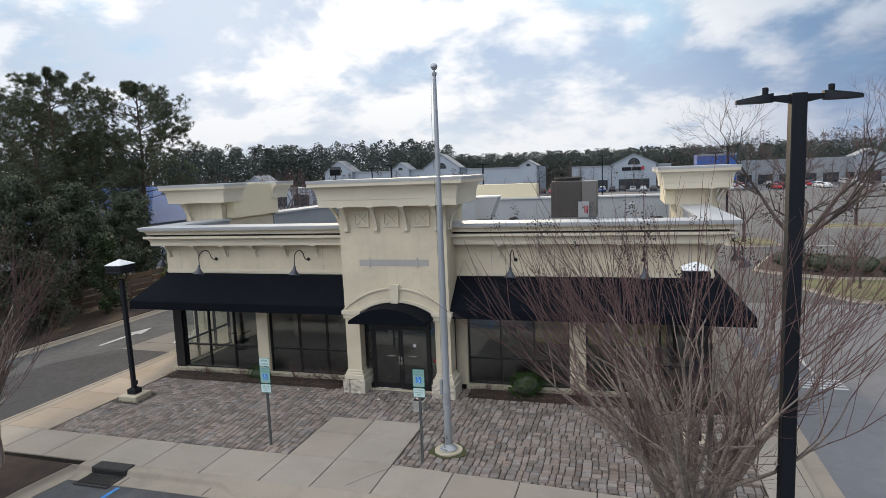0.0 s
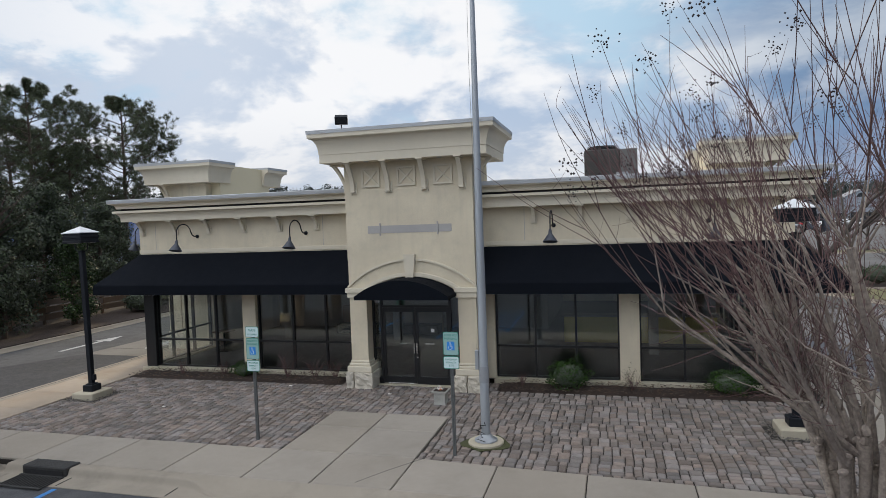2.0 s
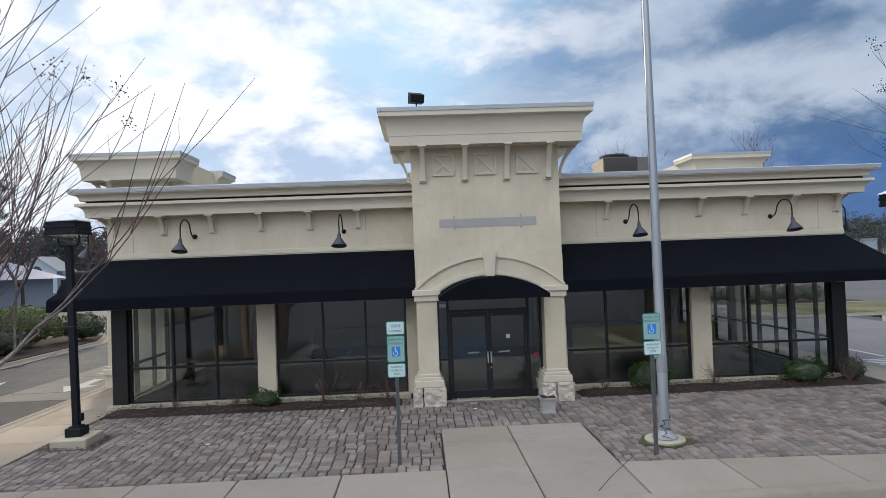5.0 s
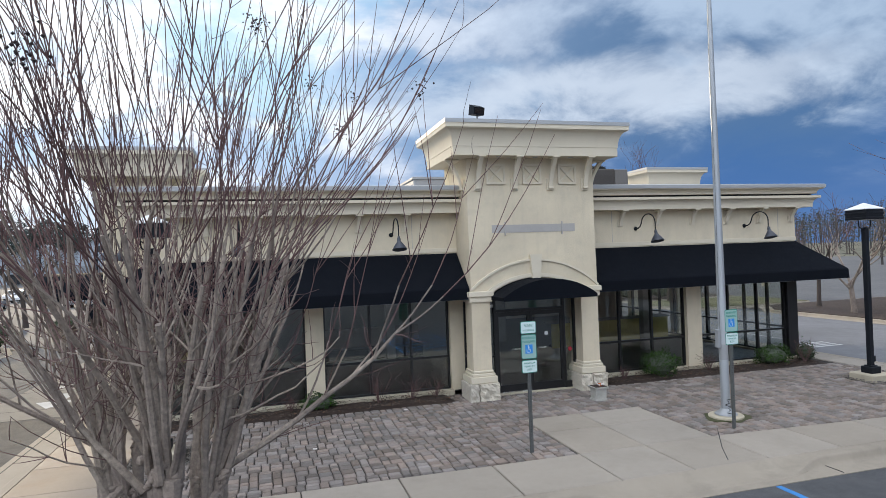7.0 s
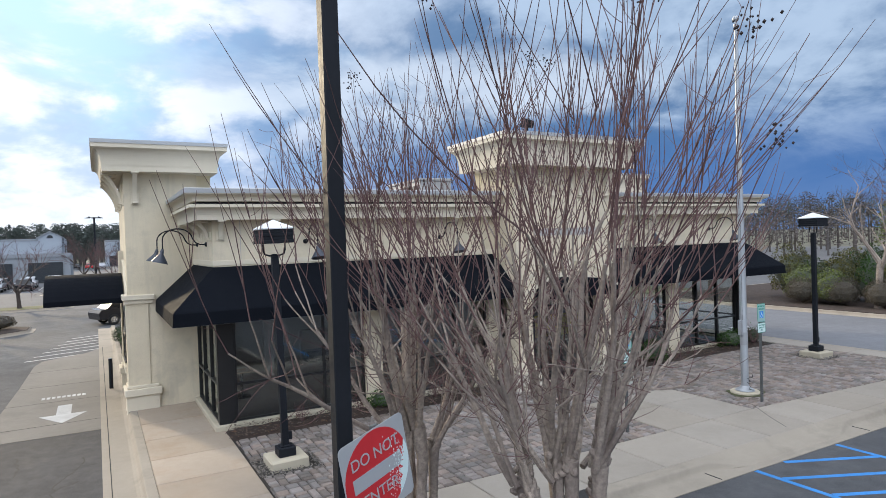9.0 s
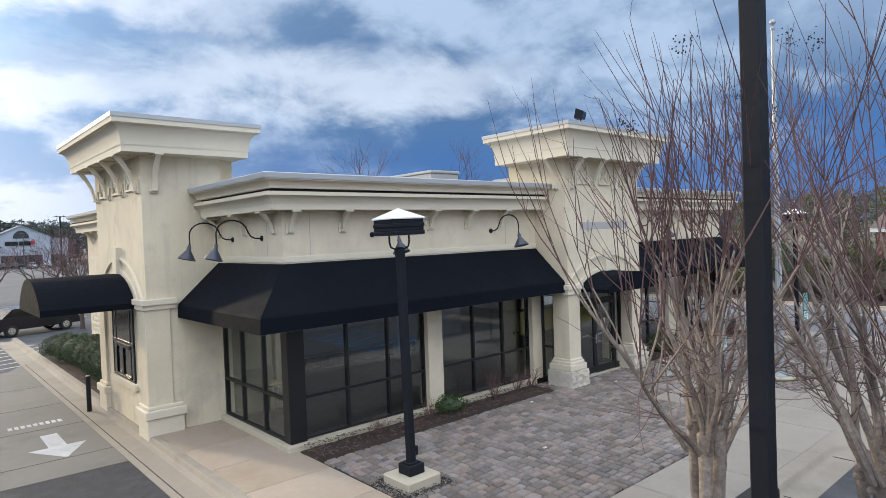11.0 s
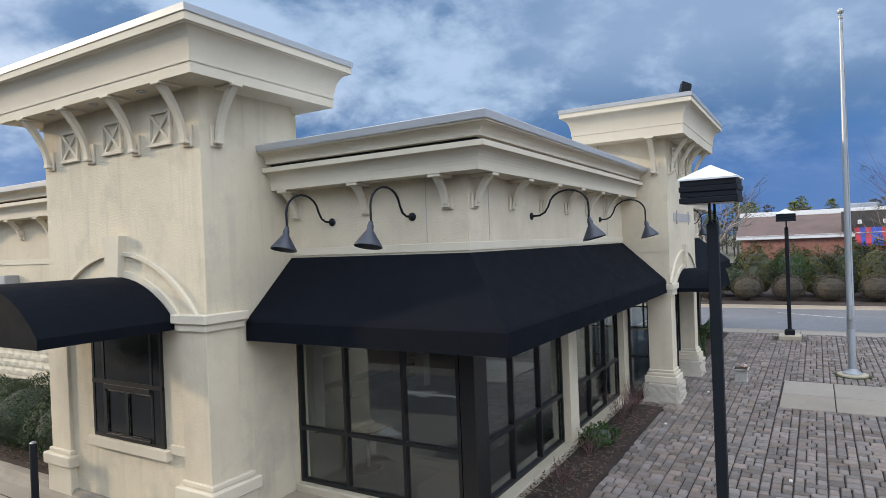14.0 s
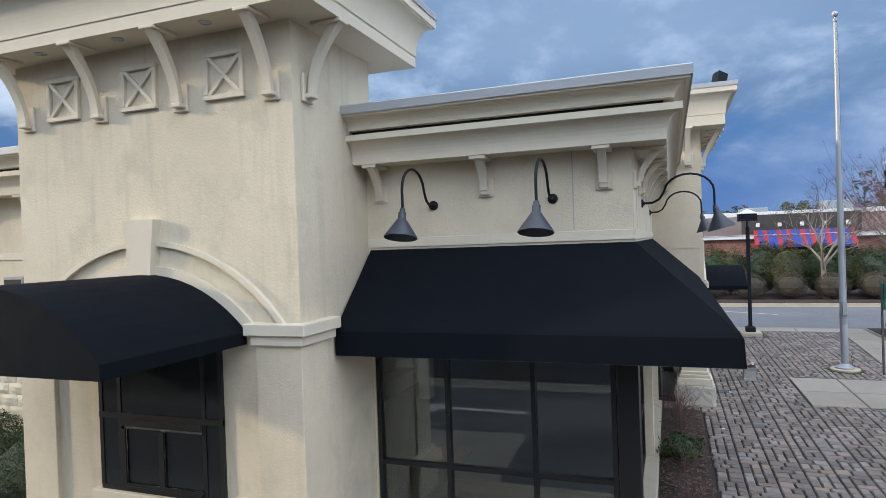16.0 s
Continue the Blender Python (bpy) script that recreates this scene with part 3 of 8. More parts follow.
# accessible aisle hatching
g = Geo()
def stripe(x0, y0, x1, y1, w=0.11):
    d = Vector((x1 - x0, y1 - y0)).normalized()
    nx, ny = -d.y * w / 2, d.x * w / 2
    g.prism([(x0 + nx, y0 + ny), (x1 + nx, y1 + ny), (x1 - nx, y1 - ny), (x0 - nx, y0 - ny)], 2, LOT, LOT + 0.005)
stripe(-8.85, 12.16, -8.85, 6.6)
stripe(-6.24, 12.14, -6.24, 6.6)
stripe(-12.1, 12.1, -12.1, 6.6)
stripe(-8.02, 12.14, -6.30, 11.33)
for k in range(6):
    stripe(-8.79, 11.66 - 0.86 * k, -6.30, 10.46 - 0.86 * k)
part("road_marking", g, ROADBLUE, label="worn blue hatching of an accessible parking bay", category="road marking", kind="structure")
# seams and cracks in the asphalt
g = Geo()
rs = random.Random(5)
for k in range(26):
    x, y = (rs.uniform(-25.5, -19.8), rs.uniform(8, 30)) if k % 2 else (rs.uniform(5.2, 12), rs.uniform(14, 40))
    a = rs.uniform(0, 3.1)
    pts = []
    for s in range(9):
        pts.append((x, y))
        a += rs.uniform(-0.6, 0.6)
        x, y = x + 0.28 * math.cos(a), y + 0.28 * math.sin(a)
    for (xa, ya), (xb, yb) in zip(pts, pts[1:]):
        stripe_w = 0.012
        d = Vector((xb - xa, yb - ya)).normalized() * stripe_w
        g.add([(xa - d.y, ya + d.x, LOT + 0.003), (xb - d.y, yb + d.x, LOT + 0.003), (xb + d.y, yb - d.x, LOT + 0.003), (xa + d.y, ya - d.x, LOT + 0.003)], [(0, 1, 2, 3)])
part("crack", g, GAP, label="tar-filled cracks in the asphalt", category="crack", kind="stuff", fix=False)

g = Geo()
way = [(-5.25, 14.76), (-5.62, 14.25), (-6.02, 13.70), (-6.40, 13.10)]
for (xa, ya), (xb, yb) in zip(way, way[1:]):
    d = Vector((xb - xa, yb - ya)).normalized() * 0.008
    g.add([(xa - d.y, ya + d.x, 0.002), (xb - d.y, yb + d.x, 0.002), (xb + d.y, yb - d.x, 0.002), (xa + d.y, ya - d.x, 0.002)], [(0, 1, 2, 3)])
part("crack", g, GAP, label="curving dark crack across the concrete slabs", category="crack", kind="stuff", fix=False)

# ---- kerbs ----
def kerb(name, path, label, top=0.0, w=0.16, pan=0.52, low=LOT, closed=False):
    prof = [(-w, low - 0.1), (-w, top)]
    prof += [(0.0 + 0.035 * math.sin(a), top - 0.035 + 0.035 * math.cos(a)) for a in (0, 0.5, 1.0, 1.5)]
    prof += [(0.06, low + 0.07), (0.10, low + 0.03), (0.16, low + 0.012), (pan, low + 0.02), (pan, low - 0.1)]
    g = Geo().sweep(prof, path, closed=closed)
    return part(name, g, CURB, label=label, category="kerb", kind="structure")


def ramp_kerb():
    """The front kerb, dropped where the walk meets the parking bay."""
    g, stations = Geo(), []
    xs = [-13.9, -12, -10.5, -9.9, -9.6, -9.35, -9.1, -8.8, -8.5, -7.2, -5.9, -5.6, -5.3, -5.05, -4.8, -4.5, -3, -1, -0.5]
    for x in xs:
        k = min(1.0, max(0.0, (abs(x - CX) - 1.5) / 0.9))
        k = k * k * (3 - 2 * k)
        top = (LOT + 0.035) * (1 - k)
        stations.append((x, top, k))
    rings = []
    for x, top, k in stations:
        y0 = WALK_S
        s = 0.03 * k + 0.004
        r = [(x, y0 + 0.17, LOT - 0.1), (x, y0 + 0.17, -0.004)]
        f = 1 - k
        r += [(x, y0 + 0.02, top - top * 0.12), (x, y0 - 0.055 - 0.28 * f, top), (x, y0 - 0.075 - 0.28 * f, top - 0.012 * k - 0.002)]
        r += [(x, y0 - 0.092 - 0.27 * f, top - 0.035 * k - 0.004), (x, y0 - 0.115 - 0.26 * f, LOT + 0.045 * k + 0.016), (x, y0 - 0.135 - 0.25 * f, LOT + 0.022 * k + 0.014), (x, y0 - 0.17 - 0.2 * f, LOT + 0.014), (x, y0 - 0.57, LOT + 0.012), (x, y0 - 0.57, LOT - 0.1)]
        rings.append(r)
    n = len(rings[0])
    vs = [p for r in rings for p in r]
    fs = [(i * n + a, i * n + a + 1, (i + 1) * n + a + 1, (i + 1) * n + a) for i in range(len(rings) - 1) for a in range(n - 1)]
    g.add(vs, fs)
    return part("kerb", g, CURB, label="pale concrete kerb dropped to a ramp at the parking bay", category="kerb", kind="structure", smooth=True)


front_kerb = ramp_kerb()
g = Geo()
for x in (-12.2, -9.75, -6.4 + 1.6, -2.4):
    g.box(x, x + 0.015, 12.22, 13.0, LOT + 0.005, LOT + 0.021)
part("joint", g, GAP, front_kerb)
kerb("kerb", [(CURB_W, 12.75), (CURB_W, 46)][::-1], "stained concrete kerb and gutter along the drive-through lane", pan=0.70)
kerb("kerb", [(CURB_E, 13.0), (CURB_E, 40)], "pale concrete kerb along the east drive", pan=0.55)
kerb("kerb", [(-26.3, -5), (-26.3, 38), (-27.5, 41)][::1], "dark weathered kerb of the wooded strip", top=-0.02, pan=0.3)
kerb("kerb", [(13.8, 8.5), (13.8, 33.2), (15.6, 35.6), (30, 36)][::-1], "pale kerb of the planted strip beyond the drive", pan=0.35)
# landscaped islands at both ends of the parking bays
def island(pts, label):
    kerb("kerb", pts, label, pan=0.4, closed=True)
    g = Geo().prism([(x, y) for x, y in pts], 2, LOT - 0.1, 0.02)
    part("planting_bed", g, MULCH, label="dark bark mulch in a kerbed island", category="planting bed", kind="structure")


island([(-14.1, 12.62), (-14.25, 11.3), (-14.2, 8.0), (-14.9, 7.2), (-18.0, 7.2), (-18.7, 8.0), (-18.7, 12.72)][::-1], "worn concrete kerb round a mulched island")
island([(-0.35, 12.72), (-0.35, 7.4), (0.4, 6.6), (3.2, 6.6), (4.0, 7.6), (4.1, 12.72)], "concrete kerb round a mulched island")
# storm drain in the front kerb
d = thing("storm_drain", (-12.85, 12.4, LOT), "dark cast-iron storm drain set in the kerb", "storm drain")
g = Geo().cham(-13.42, -12.32, 12.58, 12.95, -0.15, 0.030, 0.02)
part("hood", g, DRAIN, d)
part("throat", Geo().box(-13.34, -12.40, 12.565, 12.579, LOT + 0.02, -0.03), GAP, d)
g = Geo()
g.box(-13.4, -12.34, 11.98, 12.04, LOT + 0.015, LOT + 0.04)
g.box(-13.4, -12.34, 12.50, 12.55, LOT + 0.015, LOT + 0.04)
for k in range(14):
    g.box(-13.38 + 0.077 * k, -13.35 + 0.077 * k, 12.04, 12.50, LOT + 0.015, LOT + 0.037)
part("grate", g, DRAIN, d)

# ---- pavements: bed, then slabs as pieces ----
g = Geo()
g.prism([(CURB_W + 0.16, WALK_S + 0.165), (CURB_E - 0.16, WALK_S + 0.165), (CURB_E - 0.16, 40), (CURB_W + 0.16, 40)], 2, LOT - 0.1, -0.035)
walkbed = part("pavement", g, GROUT, label="pale concrete pavement slabs round the forecourt", category="pavement", kind="structure")
SLABS = []
def slab(x0, x1, y0, y1, z=0.0):
    SLABS.append((x0, x1, y0, y1, z))


xs = [CURB_W + 0.16, -17.1, -15.45, -13.75, -12.1, -10.38, PAD_W, CX, PAD_E, -4.02, -2.36, -0.57, 1.2, 2.8, CURB_E - 0.16]


def walk_edge(x):
    """North edge of the front pavement, which runs slightly askew east of the entrance path."""
    return WALK_N - 0.064 * max(0.0, x - PAD_E)


for a, b in zip(xs, xs[1:]):
    slab(a, b, WALK_S + 0.17, WALK_N)
for a, b in ((PAD_W, CX), (CX, PAD_E)):
    slab(a, b, WALK_N, 15.9)
    slab(a, b, 15.9, PAD_N)
yy = WALK_N
while yy < 23.6:
    slab(CURB_W + 0.16, PAV_W - 0.02, yy, min(yy + 1.52, 23.72))
    yy += 1.52
yy = walk_edge(CURB_E)
while yy < 39:
    slab(PAV_E if yy < 20.4 else XE, CURB_E - 0.16, yy, yy + 1.52)
    yy += 1.52

# ---- planting beds by the front wall ----
def bed(x0, x1, y0, y1, rise=0.0):
    g = Geo()
    nx, ny = int((x1 - x0) / 0.12), max(2, int((y1 - y0) / 0.12))
    for j in range(ny + 1):
        for i in range(nx + 1):
            x, y = x0 + (x1 - x0) * i / nx, y0 + (y1 - y0) * j / ny
            e = min(1, min(i, nx - i, j, ny - j) / 2.0)
            g.v.append((x, y, -0.02 + e * (0.05 + rise * j / ny + 0.035 * noise.noise((x * 3, y * 3, 0)))))
    g.f += [(j * (nx + 1) + i, j * (nx + 1) + i + 1, (j + 1) * (nx + 1) + i + 1, (j + 1) * (nx + 1) + i) for j in range(ny) for i in range(nx)]
    b = part("planting_bed", g, MULCH, label="dark bark mulch bed under the shop windows", category="planting bed", kind="structure", fix=False, smooth=True)
    rs, g = random.Random(int(x0 * 10)), Geo()
    for _ in range(int((x1 - x0) * (y1 - y0) * 260)):
        x, y = rs.uniform(x0 + .03, x1 - .03), rs.uniform(y0 + .02, y1 - .02)
        a, l, w = rs.uniform(0, 6.3), rs.uniform(.015, .045), rs.uniform(.006, .014)
        c, s, z = math.cos(a), math.sin(a), 0.03 + rise * (y - y0) / (y1 - y0) + rs.uniform(0, .04)
        t = rs.uniform(-.02, .02)
        g.add([(x - c * l - s * w, y - s * l + c * w, z), (x + c * l - s * w, y + s * l + c * w, z + t), (x + c * l + s * w, y + s * l - c * w, z + t + .006), (x - c * l + s * w, y - s * l - c * w, z + .006)], [(0, 1, 2, 3)])
    part("chip_cover", g, CHIP, b, fix=False, kind="stuff")


bed(-16.98, -9.55, BED_Y, YF - 0.09, 0.07)
bed(-4.95, 2.7, BED_Y, YF - 0.09, 0.07)
bed(-18.58, XW - 0.02, 28.4, 37.5)

# ---- the building ----
B = thing("restaurant_building", (CX, 28.0, 0.0), "empty single-storey cream stucco restaurant with deep cornices and dark windows", "building")
T = 0.25                                     # wall thickness
WIN_Z0, WIN_MID, WIN_Z1 = 0.20, 1.02, 2.72   # shop windows
TOP = 5.58
FT = dict(x0=-9.08, x1=-5.40, y0=19.20, y1=20.83)       # entrance tower
WT = dict(x0=-18.73, x1=-16.87, y0=23.72, y1=27.95)     # drive-through tower
ET = dict(x0=2.02, x1=3.55, y0=27.18, y1=31.10)         # east tower
W_GL, E_GL = 23.70, 24.60                               # ends of the side glazing

# walls
part("wall_front", Geo().box(XW, XE, YF, YF + T, WIN_Z1, TOP), STUCCO, B)
for a, b in ((-13.27, -12.80), (-9.36, -8.90), (-5.57, -5.11), (-1.70, -1.18)):
    part("pier", Geo().box(a, b, YF - 0.02, YF + T, 0.10, WIN_Z1 - 0.003), STUCCO, B)
g = Geo()
g.box(XW, XW + T, YF + T, YB, WIN_Z1, TOP)
g.box(XW, XW + T, W_GL, 28.0, -0.05, WIN_Z1)
g.box(XW, XW + T, 28.0, YB, 2.92 - 0.2, 2.92)
part("wall_west", g, STUCCO, B)
g = Geo()
g.box(XE - T, XE, YF + T, YB, WIN_Z1, TOP)
g.box(XE - T, XE, 31.1, YB, -0.05, WIN_Z1)
part("wall_east", g, STUCCO, B)
part("wall_rear", Geo().box(XW, XE, YB, YB + T, -0.05, TOP), STUCCO, B)
# backing behind the block panel, the blocks themselves come last in the file
part("block_backing", Geo().box(XW + 0.02, XW + T, 28.0, YB, -0.05, 2.72), PAINTJOINT, B)
# low concrete plinth under the windows
for a, b, c, d in ((XW - 0.10, -9.30, YF - 0.10, YF + T), (-5.17, XE + 0.10, YF - 0.10, YF + T), (XW - 0.10, XW + T, YF + T, W_GL), (XE - T, XE + 0.10, YF + T, 31.0)):
    part("plinth", Geo().cham(a, b, c, d, -0.05, 0.12, 0.02), PAD, B, "pale concrete plinth")
# thin raised band above the awnings and vertical control joints
for a, b, c, d in ((XW - 0.02, FT["x0"], YF - 0.02, YF), (FT["x1"], XE + 0.02, YF - 0.02, YF), (XW - 0.02, XW, YF, WT["y0"]), (XW - 0.02, XW, WT["y1"], YB)):
    part("band", Geo().cham(a, b, c, d, 3.90, 4.02, 0.004), TRIM, B)
for x in (-16.40, -10.35, -4.2, 1.9):
    part("control_joint", Geo().box(x, x + 0.014, YF - 0.006, YF - 0.003, 4.03, 4.97), PAINTED_PATCH, B)
part("control_joint", Geo().box(XW - 0.006, XW - 0.003, 20.98, 20.994, 4.03, 4.97), PAINTED_PATCH, B)

# cornices
def cove(o0, z0, o1, z1, n=7):
    """A hollow curve from the upper outer point to the lower inner one."""
    return [(o0 + (o1 - o0) * math.sin(math.pi / 2 * i / n), z0 + (z1 - z0) * (1 - math.cos(math.pi / 2 * i / n))) for i in range(n + 1)]


RUNS = (("west_front", [(XW, WT["y0"] + 0.3), (XW, YF), (FT["x0"] + 0.3, YF)]),
        ("front_east", [(FT["x1"] - 0.3, YF), (XE, YF), (XE, ET["y0"] + 0.3)]),
        ("rear", [(XE, ET["y1"] - 0.3), (XE, YB), (XW, YB), (XW, WT["y1"] - 0.3)]))
for _, run in RUNS:
    g = Geo().sweep([(0, 5.585), (0.63, 5.585), (0.63, 5.545), (0.60, 5.54)] + cove(0.595, 5.53, 0.47, 5.42) + [(0.47, 5.392), (0, 5.392)], run)
    c = part("cornice", g, TRIM, B)
    g = Geo().sweep([(0, 5.325), (0.55, 5.325), (0.55, 5.25)] + cove(0.54, 5.25, 0.38, 5.04) + [(0.38, 4.97), (0, 4.97)], run)
    part("lower_moulding", g, TRIM, c)
    # near-black strip: the shade between cornice and moulding is put into its colour
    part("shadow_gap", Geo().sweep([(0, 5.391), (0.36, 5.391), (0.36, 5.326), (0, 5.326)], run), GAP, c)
    g = Geo().sweep([(-0.42, 5.68), (-0.42, 5.61), (-0.40, 5.59), (0.635, 5.586), (0.655, 5.57), (0.665, 5.67), (0.645, 5.685)], run)
    part("coping", g, CAP, c, "grey metal coping")
    g = Geo()
    part("parapet_lining", g.sweep([(-T, 4.3), (-T, 5.59), (-T - 0.06, 5.59), (-T - 0.06, 4.3)], run), MEMBRANE, c)


def bracket(o_top, z_top, o_bot, z_bot, w):
    """A curved bracket in local axes: x across, -y outward."""
    n = 9
    front, back = [], []
    for i in range(n + 1):
        t = i / n
        z = z_top + (z_bot - z_top) * t
        e = (1 - t) ** 1.9
        front.append((-(o_bot + 0.055 + (o_top - o_bot - 0.055) * e), z))
        back.append((-(max(0.0, o_bot + (o_top - 0.13 - o_bot) * e)), z))
    g = Geo()
    poly = front + back[::-1]
    return g.prism(poly, 0, -w / 2, w / 2)


def put_bracket(parent, at, turn, big):
    """at[2] lifts the bracket above its usual height."""
    m = pose(*at, 0, 0, turn)
    if big:
        g = bracket(0.49, 6.31, 0.06, 5.56, 0.115).move(m)
        g.cham(-0.10, 0.10, -0.52, -0.14, 6.30, 6.34, 0.008, m)
        g.cham(-0.10, 0.10, -0.04, 0.0, 5.48, 5.80, 0.008, m)
        g.cham(-0.068, 0.068, -0.125, 0.0, 5.52, 5.57, 0.008, m)
    else:
        g = bracket(0.35, 4.94, 0.05, 4.57, 0.095).move(m)
        g.cham(-0.10, 0.10, -0.37, -0.02, 4.925, 4.97, 0.006, m)
        g.cham(-0.095, 0.095, -0.035, 0.0, 4.49, 4.71, 0.006, m)
        g.cham(-0.055, 0.055, -0.08, 0.0, 4.515, 4.58, 0.006, m)
    return part("bracket", g, TRIM, parent)


for k in range(6):
    put_bracket(B, (-16.86 + 1.265 * k, YF, 0), 0, False)
    put_bracket(B, (2 * CX + 16.86 - 1.265 * k, YF, 0), 0, False)
for y in (20.62, 22.06, 23.50, 28.6, 29.9, 31.2, 32.5, 33.8, 35.1, 36.4):
    put_bracket(B, (XW, y, 0), -90, False)
for y in (20.62, 22.06, 23.50, 25.0, 26.4, 32.5, 34.0, 35.5):
    put_bracket(B, (XE, y, 0), 90, False)

# towers
def tower(t, side, hollow, gap=1.04, sof=0.0):
    """A cornice tower; side names the face it shows to the street: 's', 'w' or 'e'."""
    x0, x1, y0, y1 = t["x0"], t["x1"], t["y0"], t["y1"]
    g = Geo()
    zb = 3.62 if hollow else -0.10
    g.box(x0, x1, y0, y1, zb, 6.36 + sof)
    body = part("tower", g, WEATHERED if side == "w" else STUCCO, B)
    if side == "s":
        run = [(x0 + 0.9, y1), (x0, y1), (x0, y0), (x1, y0), (x1, y1), (x1 - 0.9, y1)]
        inner = (x0 + 0.0, x1 - 0.0, y1 + 0.02, y1 + 0.42)
        faces = [((x0 + x1) / 2, y0, 0, (x1 - x0)), (x0, y0, -90, 0), (x1, y0, 90, 0)]
    elif side == "w":
        run = [(x1, y1 - 0.9), (x1, y1), (x0, y1), (x0, y0), (x1, y0), (x1, y0 + 0.9)]
        inner = (x1 + 0.02, x1 + 0.42, y0 + 0.32, y1 - 0.32)
        faces = [(x0, (y0 + y1) / 2, -90, (y1 - y0)), (x0, y0, 0, 0), (x0, y1, 180, 0)]
    else:
        run = [(x0, y0 + 0.9), (x0, y0), (x1, y0), (x1, y1), (x0, y1), (x0, y1 - 0.9)]
        inner = (x0 - 0.42, x0 - 0.02, y0, y1)
        faces = [(x1, (y0 + y1) / 2, 90, (y1 - y0)), (x1, y0, 0, 0), (x1, y1, 180, 0)]
    prof = [(-0.02, 7.14), (0.735, 7.14), (0.735, 7.01), (0.705, 7.0)] + cove(0.70, 6.99, 0.512, 6.57, 12) + [(0.50, 6.565 + sof * 0.5), (0.50, 6.34 + sof), (-0.02, 6.34 + sof)]
    c = part("tower_cornice", Geo().sweep(prof, run), TRIM, body)
    part("coping", Geo().sweep([(-0.10, 7.22), (-0.10, 7.142), (0.735, 7.141), (0.75, 7.12), (0.755, 7.215)], run), CAP, body, "grey metal coping")
    part("roof_panel", Geo().box(x0 + 0.02, x1 - 0.02, y0 + 0.02, y1 - 0.02, 6.38, 7.17), CREAM, body)
    part("inner_wall", Geo().box(*inner, 5.70, 7.13), CREAM, body, "flat yellow-cream inner face")
    # brackets, cross panels, soffit downlights
    fx, fy, turn, wide = faces[0]
    m = pose(fx, fy, 0, 0, 0, turn)
    for k in (-1.5 * gap, -0.5 * gap, 0.5 * gap, 1.5 * gap):
        p = m @ Vector((k, 0, 0))
        put_bracket(body, (p.x, p.y, sof), turn, True)
    for k in (-gap, 0.0, gap):
        s, d, w = 0.27, 0.05, 0.055
        zc = 5.915
        g = Geo()
        g.cham(k - s, k + s, -d, 0, zc + s - w, zc + s, 0.006, m)
        g.cham(k - s, k + s, -d, 0, zc - s, zc - s + w, 0.006, m)
        g.cham(k - s, k - s + w, -d, 0, zc - s + w, zc + s - w, 0.006, m)
        g.cham(k + s - w, k + s, -d, 0, zc - s + w, zc + s - w, 0.006, m)
        part("panel_frame", g, TRIM, body)
        for a, dd in ((45, 0.9), (-45, 0.82)):
            part("cross_brace", Geo().cham(-s * 1.22, s * 1.22, -d * dd, 0, -w * 0.42, w * 0.42, 0.004, m @ pose(k, 0, zc, 0, a, 0)), TRIM, body)
        g = Geo().lathe([(0.075, 6.345 + sof), (0.075, 6.33 + sof), (0.06, 6.328 + sof), (0.055, 6.338 + sof)], tuple(m @ Vector((k, -0.30, 0))), 16)
        part("downlight", g, CAP, body)
    for fx, fy, tn, _ in faces[1:]:
        off = 0.27
        dirx = {"s": (0, off), "w": (off, 0), "e": (-off, 0)}[side]
        put_bracket(body, (fx + dirx[0], fy + dirx[1], sof), tn, True)
    return body


ft = tower(FT, "s", True)
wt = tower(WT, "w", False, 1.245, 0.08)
tower(ET, "e", True, 1.22)
for y0 in (ET["y0"], ET["y1"] - 0.55):
    part("column", Geo().box(ET["x1"] - 0.5, ET["x1"], y0, y0 + 0.55, -0.05, 3.62), STUCCO, B)
# flush rear block
g = Geo().box(CX - 2.26, CX + 2.26, YB - 0.05, YB + 0.9, 5.55, 6.50)
part("rear_block", g, CREAM, B)

# entrance porch: columns, arch, keystone
def arch_band(m, w, spring, rise, depth, material, parent, name, thick):
    """A raised segmental arch band in a local plane: x across, z up, -y outward."""
    h = w / 2
    r = (h * h + rise * rise) / (2 * rise)
    cz = spring + rise - r
    a = math.degrees(math.asin(h / r))
    lo = arc(0, cz, r, 90 + a, 90 - a, 22)
    hi = arc(0, cz, r + thick, 90 + a, 90 - a, 22)
    g = Geo()
    for i in range(22):
        g.prism([lo[i], lo[i + 1], hi[i + 1], hi[i]], 1, -depth, 0.0, m)
    return part(name, g, material, parent)


m = pose(CX, FT["y0"], 0)
OPW, SPR, RISE = 2.66, 2.72, 0.42
h = OPW / 2
r = (h * h + RISE * RISE) / (2 * RISE)
cz = SPR + RISE - r
a = math.degrees(math.asin(h / r))
lo = arc(0, cz, r, 90 + a, 90 - a, 24)
g = Geo()
half = (FT["x1"] - FT["x0"]) / 2
g.prism([(-half, SPR), (-half, 3.62), (half, 3.62), (half, SPR)] + lo[::-1], 1, 0.0, 0.55, m)
part("arch_wall", g, STUCCO, ft)
for sx in (-1, 1):
    a0, a1 = sorted((sx * half, sx * (half - 0.3)))
    part("return_wall", Geo().box(a0, a1, 0.551, 1.82, 2.72, 3.62, m), STUCCO, ft)
arch_band(m, OPW + 0.10, SPR + 0.02, RISE, 0.045, TRIM, ft, "arch_moulding", 0.10)
arch_band(m, OPW + 1.02, SPR + 0.12, RISE + 0.33, 0.045, TRIM, ft, "arch_moulding", 0.055)
